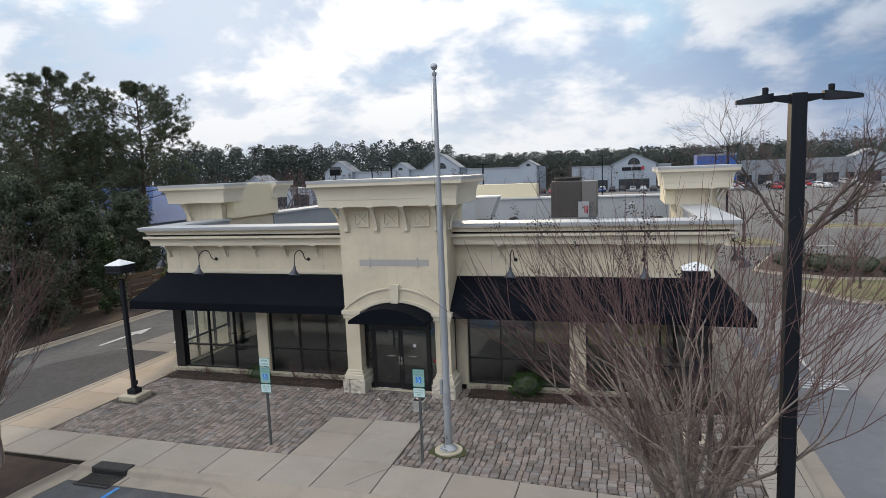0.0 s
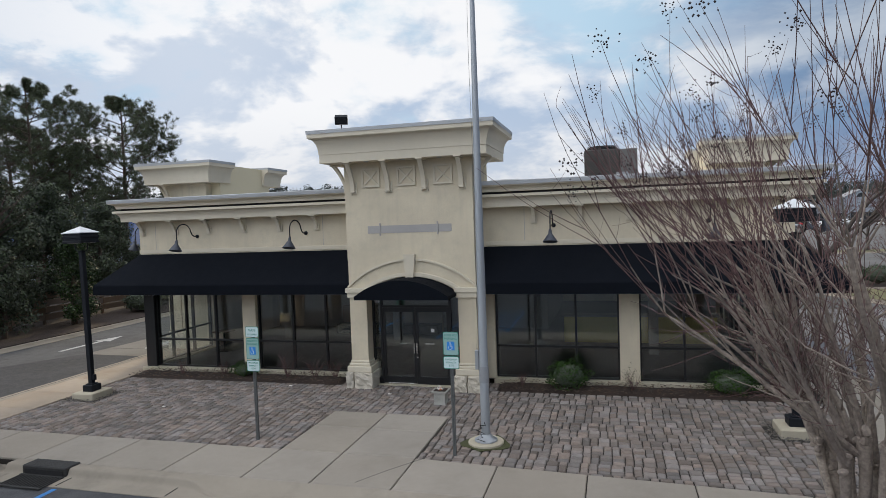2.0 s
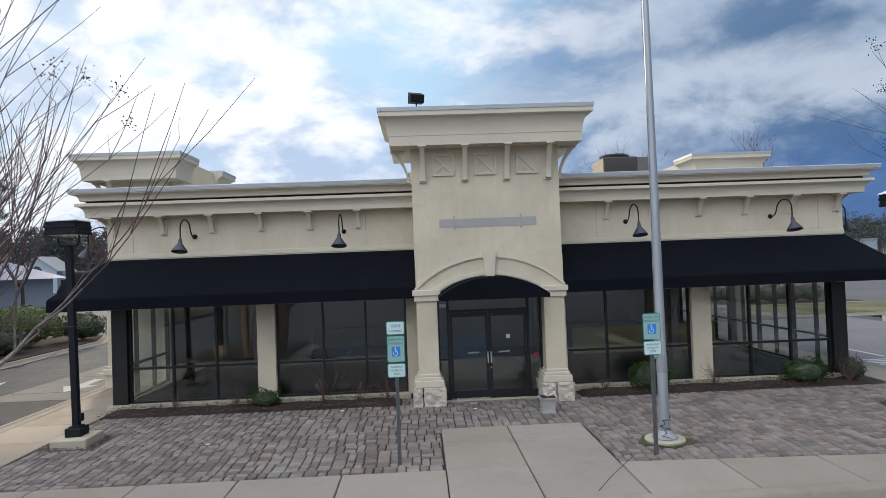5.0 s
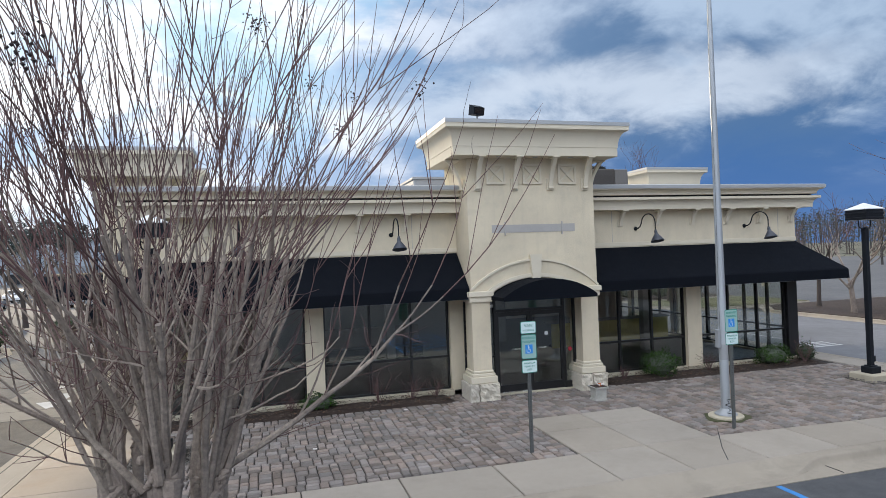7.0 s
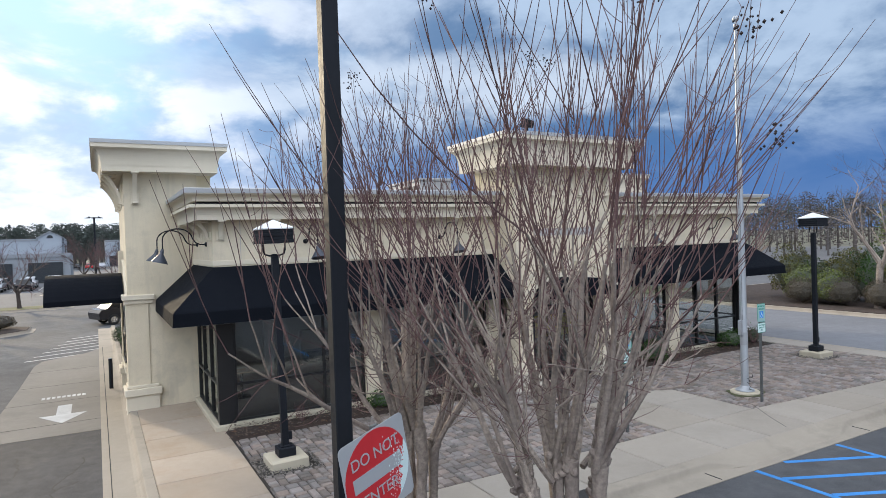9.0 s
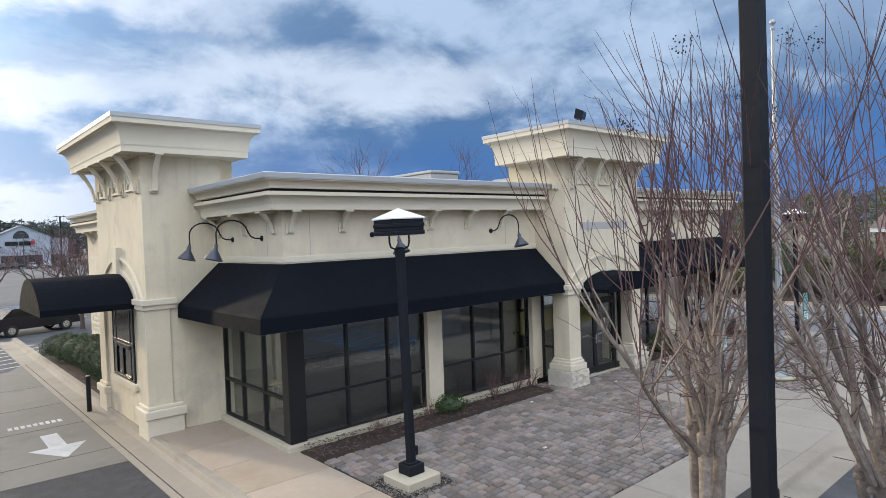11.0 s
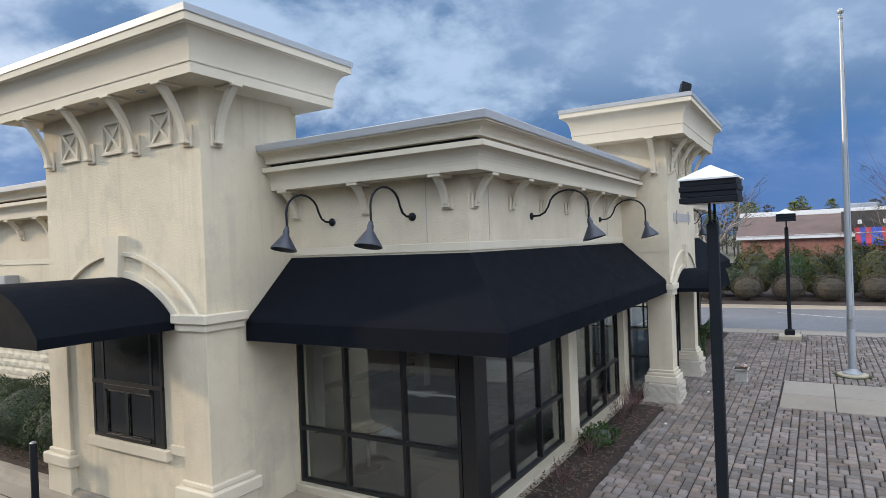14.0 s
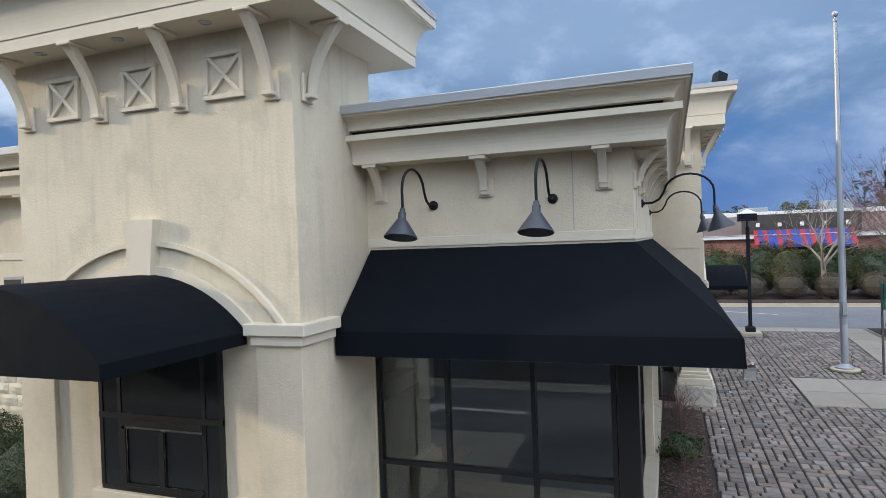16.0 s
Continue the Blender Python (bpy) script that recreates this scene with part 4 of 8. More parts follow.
g = Geo().prism([(-0.11, 3.10), (0.11, 3.10), (0.17, 3.76), (-0.17, 3.76)], 1, -0.10, 0.02, m)
part("keystone", g, TRIM, ft)
part("porch_ceiling", Geo().box(-half + 0.3, half - 0.3, 0.55, 1.25, 3.30, 3.36, m), TRIM, ft)
for sx in (-1, 1):
    c0 = sx * (half + h) / 2
    w = (half - h) / 2
    g = Geo()
    g.box(c0 - w, c0 + w, 0.0, 0.55, 0.60, 2.58, m)
    col = part("column", g, STUCCO, B)
    g = Geo()
    g.cham(c0 - w - 0.05, c0 + w + 0.05, -0.05, 0.60, 2.56, 2.70, 0.008, m)
    g.cham(c0 - w - 0.09, c0 + w + 0.09, -0.09, 0.64, 2.70, 2.84, 0.010, m)
    part("capital", g, TRIM, col)
    g = Geo()
    g.cham(c0 - w - 0.03, c0 + w + 0.03, -0.03, 0.58, 0.70, 0.77, 0.015, m)
    g.cham(c0 - w - 0.065, c0 + w + 0.065, -0.065, 0.61, 0.62, 0.70, 0.015, m)
    g.cham(c0 - w - 0.11, c0 + w + 0.11, -0.11, 0.66, 0.452, 0.62, 0.015, m)
    part("base_moulding", g, TRIM, col)
    rs = random.Random(11 + sx)
    W, D0, D1 = w + 0.16, -0.16, 0.70
    cuts = sorted([-W, -W + (0.62 if sx < 0 else 0.9) * W, W])
    for q0, q1 in zip(cuts, cuts[1:]):
        g = Geo()
        n = 6
        bm = bmesh.new()
        bmesh.ops.create_cube(bm, size=1.0)
        bmesh.ops.subdivide_edges(bm, edges=bm.edges, cuts=9, use_grid_fill=True)
        for v in bm.verts:
            p = Vector((c0 + q0 + 0.008 + (v.co.x + .5) * (q1 - q0 - 0.016), D0 + (v.co.y + .5) * (D1 - D0), -0.03 + (v.co.z + .5) * 0.478))
            q = p * 5
            e = 1 if max(abs(v.co.x), abs(v.co.y), abs(v.co.z)) > 0.499 else 0
            cn = sum(abs(t) > 0.49 for t in v.co)
            nn = noise.noise_vector(q * 1.6) * 0.06 + noise.noise_vector(q * 5.0) * 0.022
            p += Vector((nn.x * 0.3, nn.y, nn.z * 0.1)) + Vector((-v.co.x, -v.co.y, -v.co.z)) * (0.02 if cn > 1 else 0)
            v.co = m @ p
        bm.verts.ensure_lookup_table()
        g.v = [tuple(v.co) for v in bm.verts]
        g.f = [tuple(v.index for v in f.verts) for f in bm.faces]
        bm.free()
        part("stone", g, STONE, col)
# grey strip left by a removed sign
part("sign_patch", Geo().box(-8.43, -6.01, 19.192, 19.199, 4.36, 4.57), PAINTED_PATCH, ft, "grey strip left by a removed sign")
g = Geo()
for x in (-8.08, -6.42):
    g.cham(x, x + 0.04, 19.17, 19.192, 4.29, 4.64, 0.004)
g.box(-6.72, -6.67, 19.182, 19.192, 4.44, 4.49)
part("sign_fixing", g, PAINTED_PATCH, ft)

# drive-through tower details
m = pose(WT["x0"], (WT["y0"] + WT["y1"]) / 2, 0, 0, 0, -90)
arch_band(m, 2.95, 2.98, 0.68, 0.05, TRIM, wt, "arch_moulding", 0.12)
arch_band(m, 3.95, 2.95, 1.07, 0.06, TRIM, wt, "arch_moulding", 0.06)
part("keystone", Geo().prism([(-0.15, 3.60), (0.15, 3.60), (0.235, 4.33), (-0.235, 4.33)], 1, -0.13, 0.02, m), TRIM, wt)
half = (WT["y1"] - WT["y0"]) / 2
for sx in (-1, 1):
    c0 = sx * (half - 0.26)
    g = Geo()
    g.cham(c0 - 0.30, c0 + 0.30, -0.06, 0.5, 0.60, 2.90, 0.008, m)
    col = part("pilaster", g, STUCCO, B)
    g = Geo()
    g.cham(c0 - 0.34, c0 + 0.34, -0.10, 0.62, 2.87, 2.98, 0.01, m)
    g.cham(c0 - 0.40, c0 + 0.39, -0.14, 0.66, 2.98, 3.115, 0.01, m)
    part("capital", g, TRIM, col)
    g = Geo()
    g.cham(c0 - 0.34, c0 + 0.36, -0.10, 0.7, 0.58, 0.66, 0.015, m)
    g.cham(c0 - 0.42, c0 + 0.44, -0.17, 0.76, 0.38, 0.58, 0.02, m)
    g.cham(c0 - 0.36, c0 + 0.38, -0.12, 0.7, -0.14, 0.38, 0.012, m)
    part("base_moulding", g, TRIM, col)
part("window_sill", Geo().cham(-0.94, 1.18, -0.10, 0.02, 0.86, 1.03, 0.012, m), TRIM, wt)
part("ledge", Geo().cham(1.185, 1.70, -0.035, 0.02, 0.97, 1.12, 0.008, m), TRIM, wt)
# drive-through window
x0, x1, z0, z1 = -0.82, 1.06, 1.03, 2.85
fr = 0.055
g = Geo().box(x0, x1, -0.04, -0.003, z1 - fr, z1, m)
dw = part("drive_through_window", g, FRAME, B, "dark drive-through serving window")
part("bottom_rail", Geo().box(x0, x1, -0.04, -0.003, z0, z0 + fr, m), FRAME, dw)
for k in (x0, x0 + 0.30, x1 - 0.30, x1 - fr):
    part("mullion", Geo().box(k, k + fr, -0.045, -0.003, z0 + fr, z1 - fr, m), FRAME, dw)
part("transom", Geo().box(x0, x1, -0.05, -0.003, 1.92, 1.99, m), FRAME, dw)
for a0, a1, b0, b1 in ((x0 + 0.36, x1 - 0.30, 1.84, 1.919), (x0 + 0.36, x1 - 0.30, z0 + 0.05, z0 + 0.11), (0.12, 0.20, z0 + 0.11, 1.80), (x0 + 0.36, x0 + 0.43, z0 + 0.11, 1.80)):
    part("sash_rail", Geo().box(a0, a1, -0.066, -0.05, b0, b1, m), FRAME, dw)
for a0, a1, b0, b1 in ((x0 + fr, x0 + .30, z0 + fr, 1.92), (x0 + .36, x1 - .30, 1.99, z1 - fr), (x0 + fr, x0 + .30, 1.99, z1 - fr), (x1 - .245, x1 - fr, 1.99, z1 - fr), (x1 - .245, x1 - fr, z0 + fr, 1.92), (x0 + .43, 0.12, z0 + .11, 1.80), (0.20, x1 - .30, z0 + .11, 1.80)):
    part("pane", Geo().box(a0, a1, -0.035, -0.02, b0, b1, m), CARDARK, dw)
g = Geo().box(x0 + .43, x1 - .30, -0.085, -0.066, z0 + 0.06, z0 + 0.08, m)
part("ledge_strip", g, FRAME, dw)

# shop windows
def window(axis, plane, marks, z0, z1, zmid, inward, inset=0.03):
    """A glazed front in one plane; marks are the mullion centres, ends included."""
    def bx(g, a0, a1, d0, d1, c0, c1):
        if axis == "x":
            g.box(a0, a1, plane + min(d0 * inward, d1 * inward), plane + max(d0 * inward, d1 * inward), c0, c1)
        else:
            g.box(plane + min(d0 * inward, d1 * inward), plane + max(d0 * inward, d1 * inward), a0, a1, c0, c1)
    w, dp = 0.028, 0.11
    lo, hi = marks[0], marks[-1]

    def bar(name, a0, a1, d0, d1, c0, c1, parent=None, label=""):
        g = Geo()
        bx(g, a0, a1, d0, d1, c0, c1)
        return part(name, g, FRAME, parent or B, label)

    fr = bar("window", lo - w, hi + w, inset, inset + dp, z0, z0 + 0.05, None, "dark bronze aluminium shop window")
    bar("head", lo - w, hi + w, inset, inset + dp, z1 - 0.06, z1, fr)
    for k in marks:
        bar("mullion", k - w, k + w, inset, inset + dp, z0 + 0.05, z1 - 0.06, fr)
    for a, b in zip(marks, marks[1:]):
        bar("rail", a + w, b - w, inset + 0.005, inset - 0.005 + dp, zmid - 0.03, zmid + 0.03, fr)
    for a, b in zip(marks, marks[1:]):
        for c0, c1 in ((z0 + 0.05, zmid - 0.03), (zmid + 0.03, z1 - 0.06)):
            g = Geo()
            bx(g, a + w, b - w, inset + 0.045, inset + 0.053, c0, c1)
            p = part("pane", g, GLASS, fr)
            p.visible_shadow = False
    return fr


window("x", YF, (-16.60, -15.50, -14.37, -13.29), 0.12, WIN_Z1, WIN_MID, 1, 0.12)
window("x", YF, (-12.78, -11.57, -10.44, -9.38), 0.12, WIN_Z1, WIN_MID, 1, 0.12)
window("x", YF, (-5.09, -3.98, -2.86, -1.72), 0.12, WIN_Z1, WIN_MID, 1, 0.12)
window("x", YF, (-1.16, -0.04, 1.08, 2.16), 0.12, WIN_Z1, WIN_MID, 1, 0.12)
window("y", XW, (20.60, 21.56, 22.69, 23.67), 0.12, WIN_Z1, WIN_MID, 1)
window("y", XE, (20.57, 21.52, 22.61, 23.6, 24.57), 0.12, WIN_Z1, WIN_MID, -1)
window("y", XE, (24.57 + 0.06, 25.6, 26.65, 27.7, 28.75, 29.8, 30.9), 0.12, WIN_Z1, WIN_MID, -1)
for x0, x1 in ((XW + 0.01, -16.63), (2.19, XE - 0.01)):
    part("corner_post", Geo().cham(x0, x1, YF + 0.01, YF + 0.25, 0.12, WIN_Z1, 0.006), FRAME, B, "dark bronze corner post")

# entrance doors
DY = 19.64
door = Geo()
x0, x1 = -8.56, -5.90
L0, L1 = -8.26, -6.28
for a, b, c0, c1 in ((x0, x0 + 0.05, 0.02, 3.05), (L0 - 0.06, L0, 0.02, 3.05), (L1, L1 + 0.06, 0.02, 3.05), (x1 - 0.05, x1, 0.02, 3.05)):
    door.box(a, b, DY - 0.05, DY + 0.06, c0, c1)
for a, b, c0, c1 in ((L0, L1, 2.22, 2.29), (L0, L1, 2.54, 2.60), (x0 + .05, L0 - .06, 2.54, 2.60), (L1 + .06, x1 - .05, 2.54, 2.60), (x0 + .05, L0 - .06, 0.02, 0.20), (L1 + .06, x1 - .05, 0.02, 0.20), (x0 + .05, L0 - .06, 1.02, 1.07)):
    door.box(a, b, DY - 0.045, DY + 0.055, c0, c1)
door.box(x0, x1, DY, DY + 0.1, 2.60, 3.30)
en = part("entrance_frame", door, FRAME, B, "dark bronze entrance frame")
for a, b, c0, c1 in ((x0 + .05, L0 - .06, .20, 1.02), (x0 + .05, L0 - .06, 1.07, 2.54), (L1 + .06, x1 - .05, .20, 2.54), (L0, L1, 2.29, 2.54)):
    p = part("pane", Geo().box(a, b, DY, DY + 0.008, c0, c1), GLASS, en)
    p.visible_shadow = False
for sx in (-1, 1):
    a, b = (L0 + 0.005, (L0 + L1) / 2 - 0.004) if sx < 0 else ((L0 + L1) / 2 + 0.004, L1 - 0.005)
    g = Geo()
    g.box(a, a + 0.07, DY - 0.03, DY + 0.03, 0.03, 2.215)
    g.box(b - 0.07, b, DY - 0.03, DY + 0.03, 0.03, 2.215)
    g.box(a + 0.07, b - 0.07, DY - 0.03, DY + 0.03, 2.10, 2.215)
    g.box(a + 0.07, b - 0.07, DY - 0.03, DY + 0.03, 0.03, 0.24)
    df = part("door", g, FRAME, B, "closed dark bronze glazed entrance door")
    p = part("pane", Geo().box(a + 0.07, b - 0.07, DY - 0.003, DY + 0.005, 0.24, 2.10), GLASS, df)
    p.visible_shadow = False
    xh = b - 0.035 if sx < 0 else a + 0.035
    g = Geo().cham(xh - 0.018, xh + 0.018, DY - 0.10, DY - 0.07, 0.92, 1.22, 0.006)
    g.box(xh - 0.012, xh + 0.012, DY - 0.075, DY - 0.03, 0.95, 0.98).box(xh - 0.012, xh + 0.012, DY - 0.075, DY - 0.03, 1.16, 1.19)
    part("handle", g, CHROME, df, "steel pull handle")
    g = Geo().box(a + 0.25 if sx > 0 else b - 0.52, a + 0.52 if sx > 0 else b - 0.25, DY + 0.03, DY + 0.05, 1.16, 1.20)
    part("push_bar", g, CHROME, df)
    if sx < 0:
        part("sweep", Geo().cham(a, b, DY - 0.05, DY - 0.03, 0.03, 0.06, 0.004), CHROME, df, "bright kick strip")
    else:
        part("lock", Geo().lathe([(0.022, 0), (0.022, 0.012)], (0, 0, 0), 12).move(pose(xh, DY - 0.03, 0.80, 90)), CHROME, df)
        part("notice", Geo().box((a + b) / 2 - 0.05, (a + b) / 2 + 0.05, DY - 0.008, DY - 0.005, 1.52, 1.62), WHITE, df)
part("notice", Geo().lathe([(0.06, 0), (0.06, 0.003)], (0, 0, 0), 18).move(pose(-6.07, DY - 0.004, 1.08, 90)), REDCLOTH, en)
g = Geo()
for k in range(4):
    g.box(-8.49 + 0.048 * k, -8.45 + 0.048 * k, DY - 0.006, DY - 0.002, 2.36, 2.44)
part("number_bars", g, WHITE, en)
part("threshold", Geo().cham(x0, x1, DY - 0.15, DY + 0.1, -0.03, 0.025, 0.008), PAD, en)
# porch side glazing
for x in (-8.93, -5.54):
    g = Geo()
    g.box(x - 0.04, x + 0.04, 19.75, 19.80, 0.1, 2.72).box(x - 0.04, x + 0.04, 20.22, 20.27, 0.1, 2.72)
    g.box(x - 0.04, x + 0.04, 19.80, 20.22, 0.02, 0.16).box(x - 0.04, x + 0.04, 19.80, 20.22, 2.62, 2.72).box(x - 0.035, x + 0.035, 19.80, 20.22, 1.0, 1.06)
    s = part("side_window", g, FRAME, B)
    p = part("pane", Geo().box(x - 0.004, x + 0.004, 19.80, 20.22, 0.16, 2.62), GLASS, s)
    p.visible_shadow = False

# roof deck and the inside
part("roof_deck", Geo().box(XW + T, XE - T, YF + T, YB, 4.25, 4.40), MEMBRANE, B)
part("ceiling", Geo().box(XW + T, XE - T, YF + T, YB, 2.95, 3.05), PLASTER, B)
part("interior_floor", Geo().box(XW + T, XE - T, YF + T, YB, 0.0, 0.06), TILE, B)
part("porch_floor", Geo().box(-8.56, -5.90, DY + 0.1, YF + T, -0.02, 0.05), TILE, B)
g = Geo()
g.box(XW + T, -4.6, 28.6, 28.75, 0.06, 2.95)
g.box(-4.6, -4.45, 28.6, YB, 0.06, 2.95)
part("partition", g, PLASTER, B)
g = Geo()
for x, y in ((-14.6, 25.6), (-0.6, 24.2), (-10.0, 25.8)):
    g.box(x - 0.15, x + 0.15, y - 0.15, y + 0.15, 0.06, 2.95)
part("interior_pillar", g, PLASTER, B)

# ---- awnings ----
def awning(run, label):
    a = thing("awning", (run[1][0], run[1][1], 2.7), label, "awning", "black canvas awnings")
    g = Geo().sweep([(0.005, 3.87), (0.985, 2.97), (1.015, 2.925), (1.0, 2.905), (0.965, 2.94), (0.005, 3.835)], run)
    part("canopy", g, FABRIC, a)
    part("valance", Geo().sweep([(1.016, 2.924), (1.03, 2.64), (1.015, 2.64), (1.001, 2.906)], run), FABRIC, a)
    part("rail", Geo().sweep([(0.985, 2.66), (1.014, 2.66), (1.014, 2.635), (0.985, 2.635)], run), ALU, a, "thin aluminium hem rail")
    g = Geo()
    for p, q in ((run[0], run[1]), (run[-1], run[-2])):
        d = (Vector(q) - Vector(p)).normalized()
        n = Vector((d.y, -d.x)) if p == run[0] else Vector((-d.y, d.x))
        pts = [(0, 3.83), (0.965, 2.93), (1.005, 2.65), (0, 2.65)]
        vs = []
        for t in (0.012, 0.022):
            vs += [(p[0] + d.x * t + n.x * o, p[1] + d.y * t + n.y * o, z) for o, z in pts]
        g.add(vs, [(0, 1, 2, 3), (7, 6, 5, 4), (0, 4, 5, 1), (1, 5, 6, 2), (2, 6, 7, 3), (3, 7, 4, 0)])
    part("end_panel", g, FABRIC, a)


awning([(XW, 23.69), (XW, YF), (FT["x0"] - 0.01, YF)], "long black canvas awning wrapping the window corner")
awning([(FT["x1"] + 0.01, YF), (XE, YF), (XE, 26.9)], "long black canvas awning over the shop windows")


def barrel(m, w, rise, z_side, proj, skirt, label, at):
    a = thing("barrel_awning", at, label, "awning", "barrel awnings")
    h = w / 2
    r = (h * h + rise * rise) / (2 * rise)
    cz = z_side + rise - r
    an = math.degrees(math.asin(h / r))
    top = arc(0, cz, r, 90 + an, 90 - an, 18)
    low = [(x * 0.985, z - 0.02) for x, z in top]
    g = Geo()
    for i in range(18):
        g.prism([top[i], top[i + 1], low[i + 1], low[i]], 1, -proj, -0.01, m)
    part("canopy", g, FABRIC, a, smooth=False)
    g = Geo()
    for sx in (-1, 1):
        x0, x1 = sorted((sx * h, sx * (h - 0.015)))
        part("valance", Geo().box(x0, x1, -proj, -0.01, z_side - skirt, z_side, m), FABRIC, a)
    g = Geo()
    poly = [(x, z) for x, z in top] + [(h, z_side - skirt), (-h, z_side - skirt)]
    g.prism(poly, 1, -proj - 0.012, -proj, m)
    part("front_panel", g, FABRIC, a)


barrel(pose(CX, FT["y0"] - 0.012, 0), 2.60, 0.43, 2.70, 0.93, 0.09, "black canvas barrel awning over the entrance", (CX, 18.8, 2.6))
barrel(pose(WT["x0"] - 0.06, 25.83, 0, 0, 0, -90), 2.90, 0.66, 3.02, 1.90, 0.14, "black canvas barrel awning over the drive-through window", (-19.3, 25.9, 2.9))

# ---- wall lamps ----
def wall_lamp(at, turn):
    """A gooseneck sign light; local -y points away from the wall, z is the base plate's height."""
    t = thing("wall_lamp", (0, 0, 0), "slate-grey gooseneck barn light on the stucco wall", "wall lamp", "gooseneck lights over the awnings")
    g = Geo().lathe([(0.062, 0), (0.062, 0.018), (0.03, 0.035), (0.022, 0.05)], (0, 0, 0), 16).move(pose(0, 0, 0, 90))
    part("base_plate", g, BLACK, t, smooth=True)
    pts = [(0, -0.04, 0.0), (0, -0.16, 0.005), (0, -0.25, 0.05), (0, -0.31, 0.14)]
    pts += [(0, -0.66 + 0.34 * math.cos(radians(q)), 0.13 + 0.27 * math.sin(radians(q))) for q in range(10, 181, 17)]
    pts += [(0, -1.0, 0.02), (0, -1.0, -0.10)]
    part("arm", Geo().tube(pts, 0.0165, 8), BLACK, t, smooth=True)
    g = Geo().lathe([(0.03, 0.0), (0.035, -0.04), (0.045, -0.05), (0.047, -0.12), (0.055, -0.13), (0.19, -0.33), (0.192, -0.345), (0.182, -0.34), (0.05, -0.14), (0.02, -0.13)], (0, -1.0, -0.08), 22)
    g.move(pose(0, -1.0, -0.08, -14) @ Matrix.Translation((0, 1.0, 0.08)))
    part("shade", g, SHADE, t, "conical slate enamel shade", smooth=True)
    t.matrix_basis = pose(*at, 0, 0, turn)
    return t


first = wall_lamp((-14.8, YF, 4.42), 0)
for x in (-10.92, -3.39, 0.58):
    copy_thing(first, pose(x, YF, 4.42))
for y in (22.77, 21.23):
    copy_thing(first, pose(XW, y, 4.42, 0, 0, -90))
for y in (21.6, 23.2):
    copy_thing(first, pose(XE, y, 4.45, 0, 0, 90))

# ---- post lamps ----
def post_lamp(x, y, turn):
    t = thing("post_lamp", (0, 0, 0), "black square post lamp with white pyramid top on concrete footing", "street lamp", "post lamps on the forecourt")
    g = Geo().cham(-0.37, 0.37, -0.37, 0.37, -0.10, 0.16, 0.025)
    part("footing", g, PAD, t, "pale concrete footing")
    part("base_cover", Geo().cham(-0.17, 0.17, -0.17, 0.17, 0.16, 0.34, 0.015).cham(-0.115, 0.115, -0.115, 0.115, 0.34, 0.37, 0.01), BLACK, t)
    part("pole", Geo().cham(-0.065, 0.065, -0.065, 0.065, 0.36, 4.13, 0.008), BLACK, t)
    g = Geo()
    g.cham(-0.05, 0.05, -0.05, 0.05, 4.13, 4.17, 0.01)
    for s in (-1, 1):
        g.tube([(0, 0, 4.14), (s * 0.10, 0, 4.135), (s * 0.19, 0, 4.17), (s * 0.215, 0, 4.25), (s * 0.215, 0, 4.42)], 0.017, 8)
    part("yoke", g, BLACK, t, smooth=True)
    g = Geo()
    for k in range(4):
        o = 0.012 * (k % 2)
        g.cham(-0.325 + o, 0.325 - o, -0.325 + o, 0.325 - o, 4.38 + 0.068 * k, 4.38 + 0.068 * (k + 1), 0.008)
    head = part("housing", g, BLACK, t)
    part("lens", Geo().box(-0.26, 0.26, -0.26, 0.26, 4.372, 4.379), WHITE, head)
    g = Geo().add([(-.335, -.335, 4.655), (.335, -.335, 4.655), (.335, .335, 4.655), (-.335, .335, 4.655), (-.335, -.335, 4.675), (.335, -.335, 4.675), (.335, .335, 4.675), (-.335, .335, 4.675), (0, 0, 4.85)],
                  [(3, 2, 1, 0), (0, 1, 5, 4), (1, 2, 6, 5), (2, 3, 7, 6), (3, 0, 4, 7), (4, 5, 8), (5, 6, 8), (6, 7, 8), (7, 4, 8)])
    part("cap", g, WHITE, t, "white pyramid cap")
    part("outlet", Geo().cham(0.07, 0.14, -0.05, 0.05, 0.46, 0.62, 0.01), BLACK, t)
    t.matrix_basis = pose(x, y, 0, 0, -1.1, turn)
    return t


lamp = post_lamp(-16.27, 17.25, 0)
copy_thing(lamp, pose(1.76, 17.12, 0))
for x, y in ((-16.27, 17.25), (1.76, 17.12)):
    rs, g = random.Random(int(x * 7)), Geo()
    for _ in range(900):
        px, py = x + rs.uniform(-.62, .62), y + rs.uniform(-.62, .62)
        if max(abs(px - x), abs(py - y)) < .36:
            continue
        a, s_ = rs.uniform(0, 6.28), rs.uniform(.010, .024)
        c, d = math.cos(a) * s_, math.sin(a) * s_
        g.add([(px + c, py + d, .003), (px - d, py + c, .003), (px - c, py - d, .003), (px + d, py - c, .003), (px, py, .003 + s_ * .8)], [(0, 1, 4), (1, 2, 4), (2, 3, 4), (3, 0, 4)])
    single("gravel", g, GRAVEL, (x, y, 0), "dark gravel round the concrete lamp footing", "gravel", kind="stuff", fix=False)

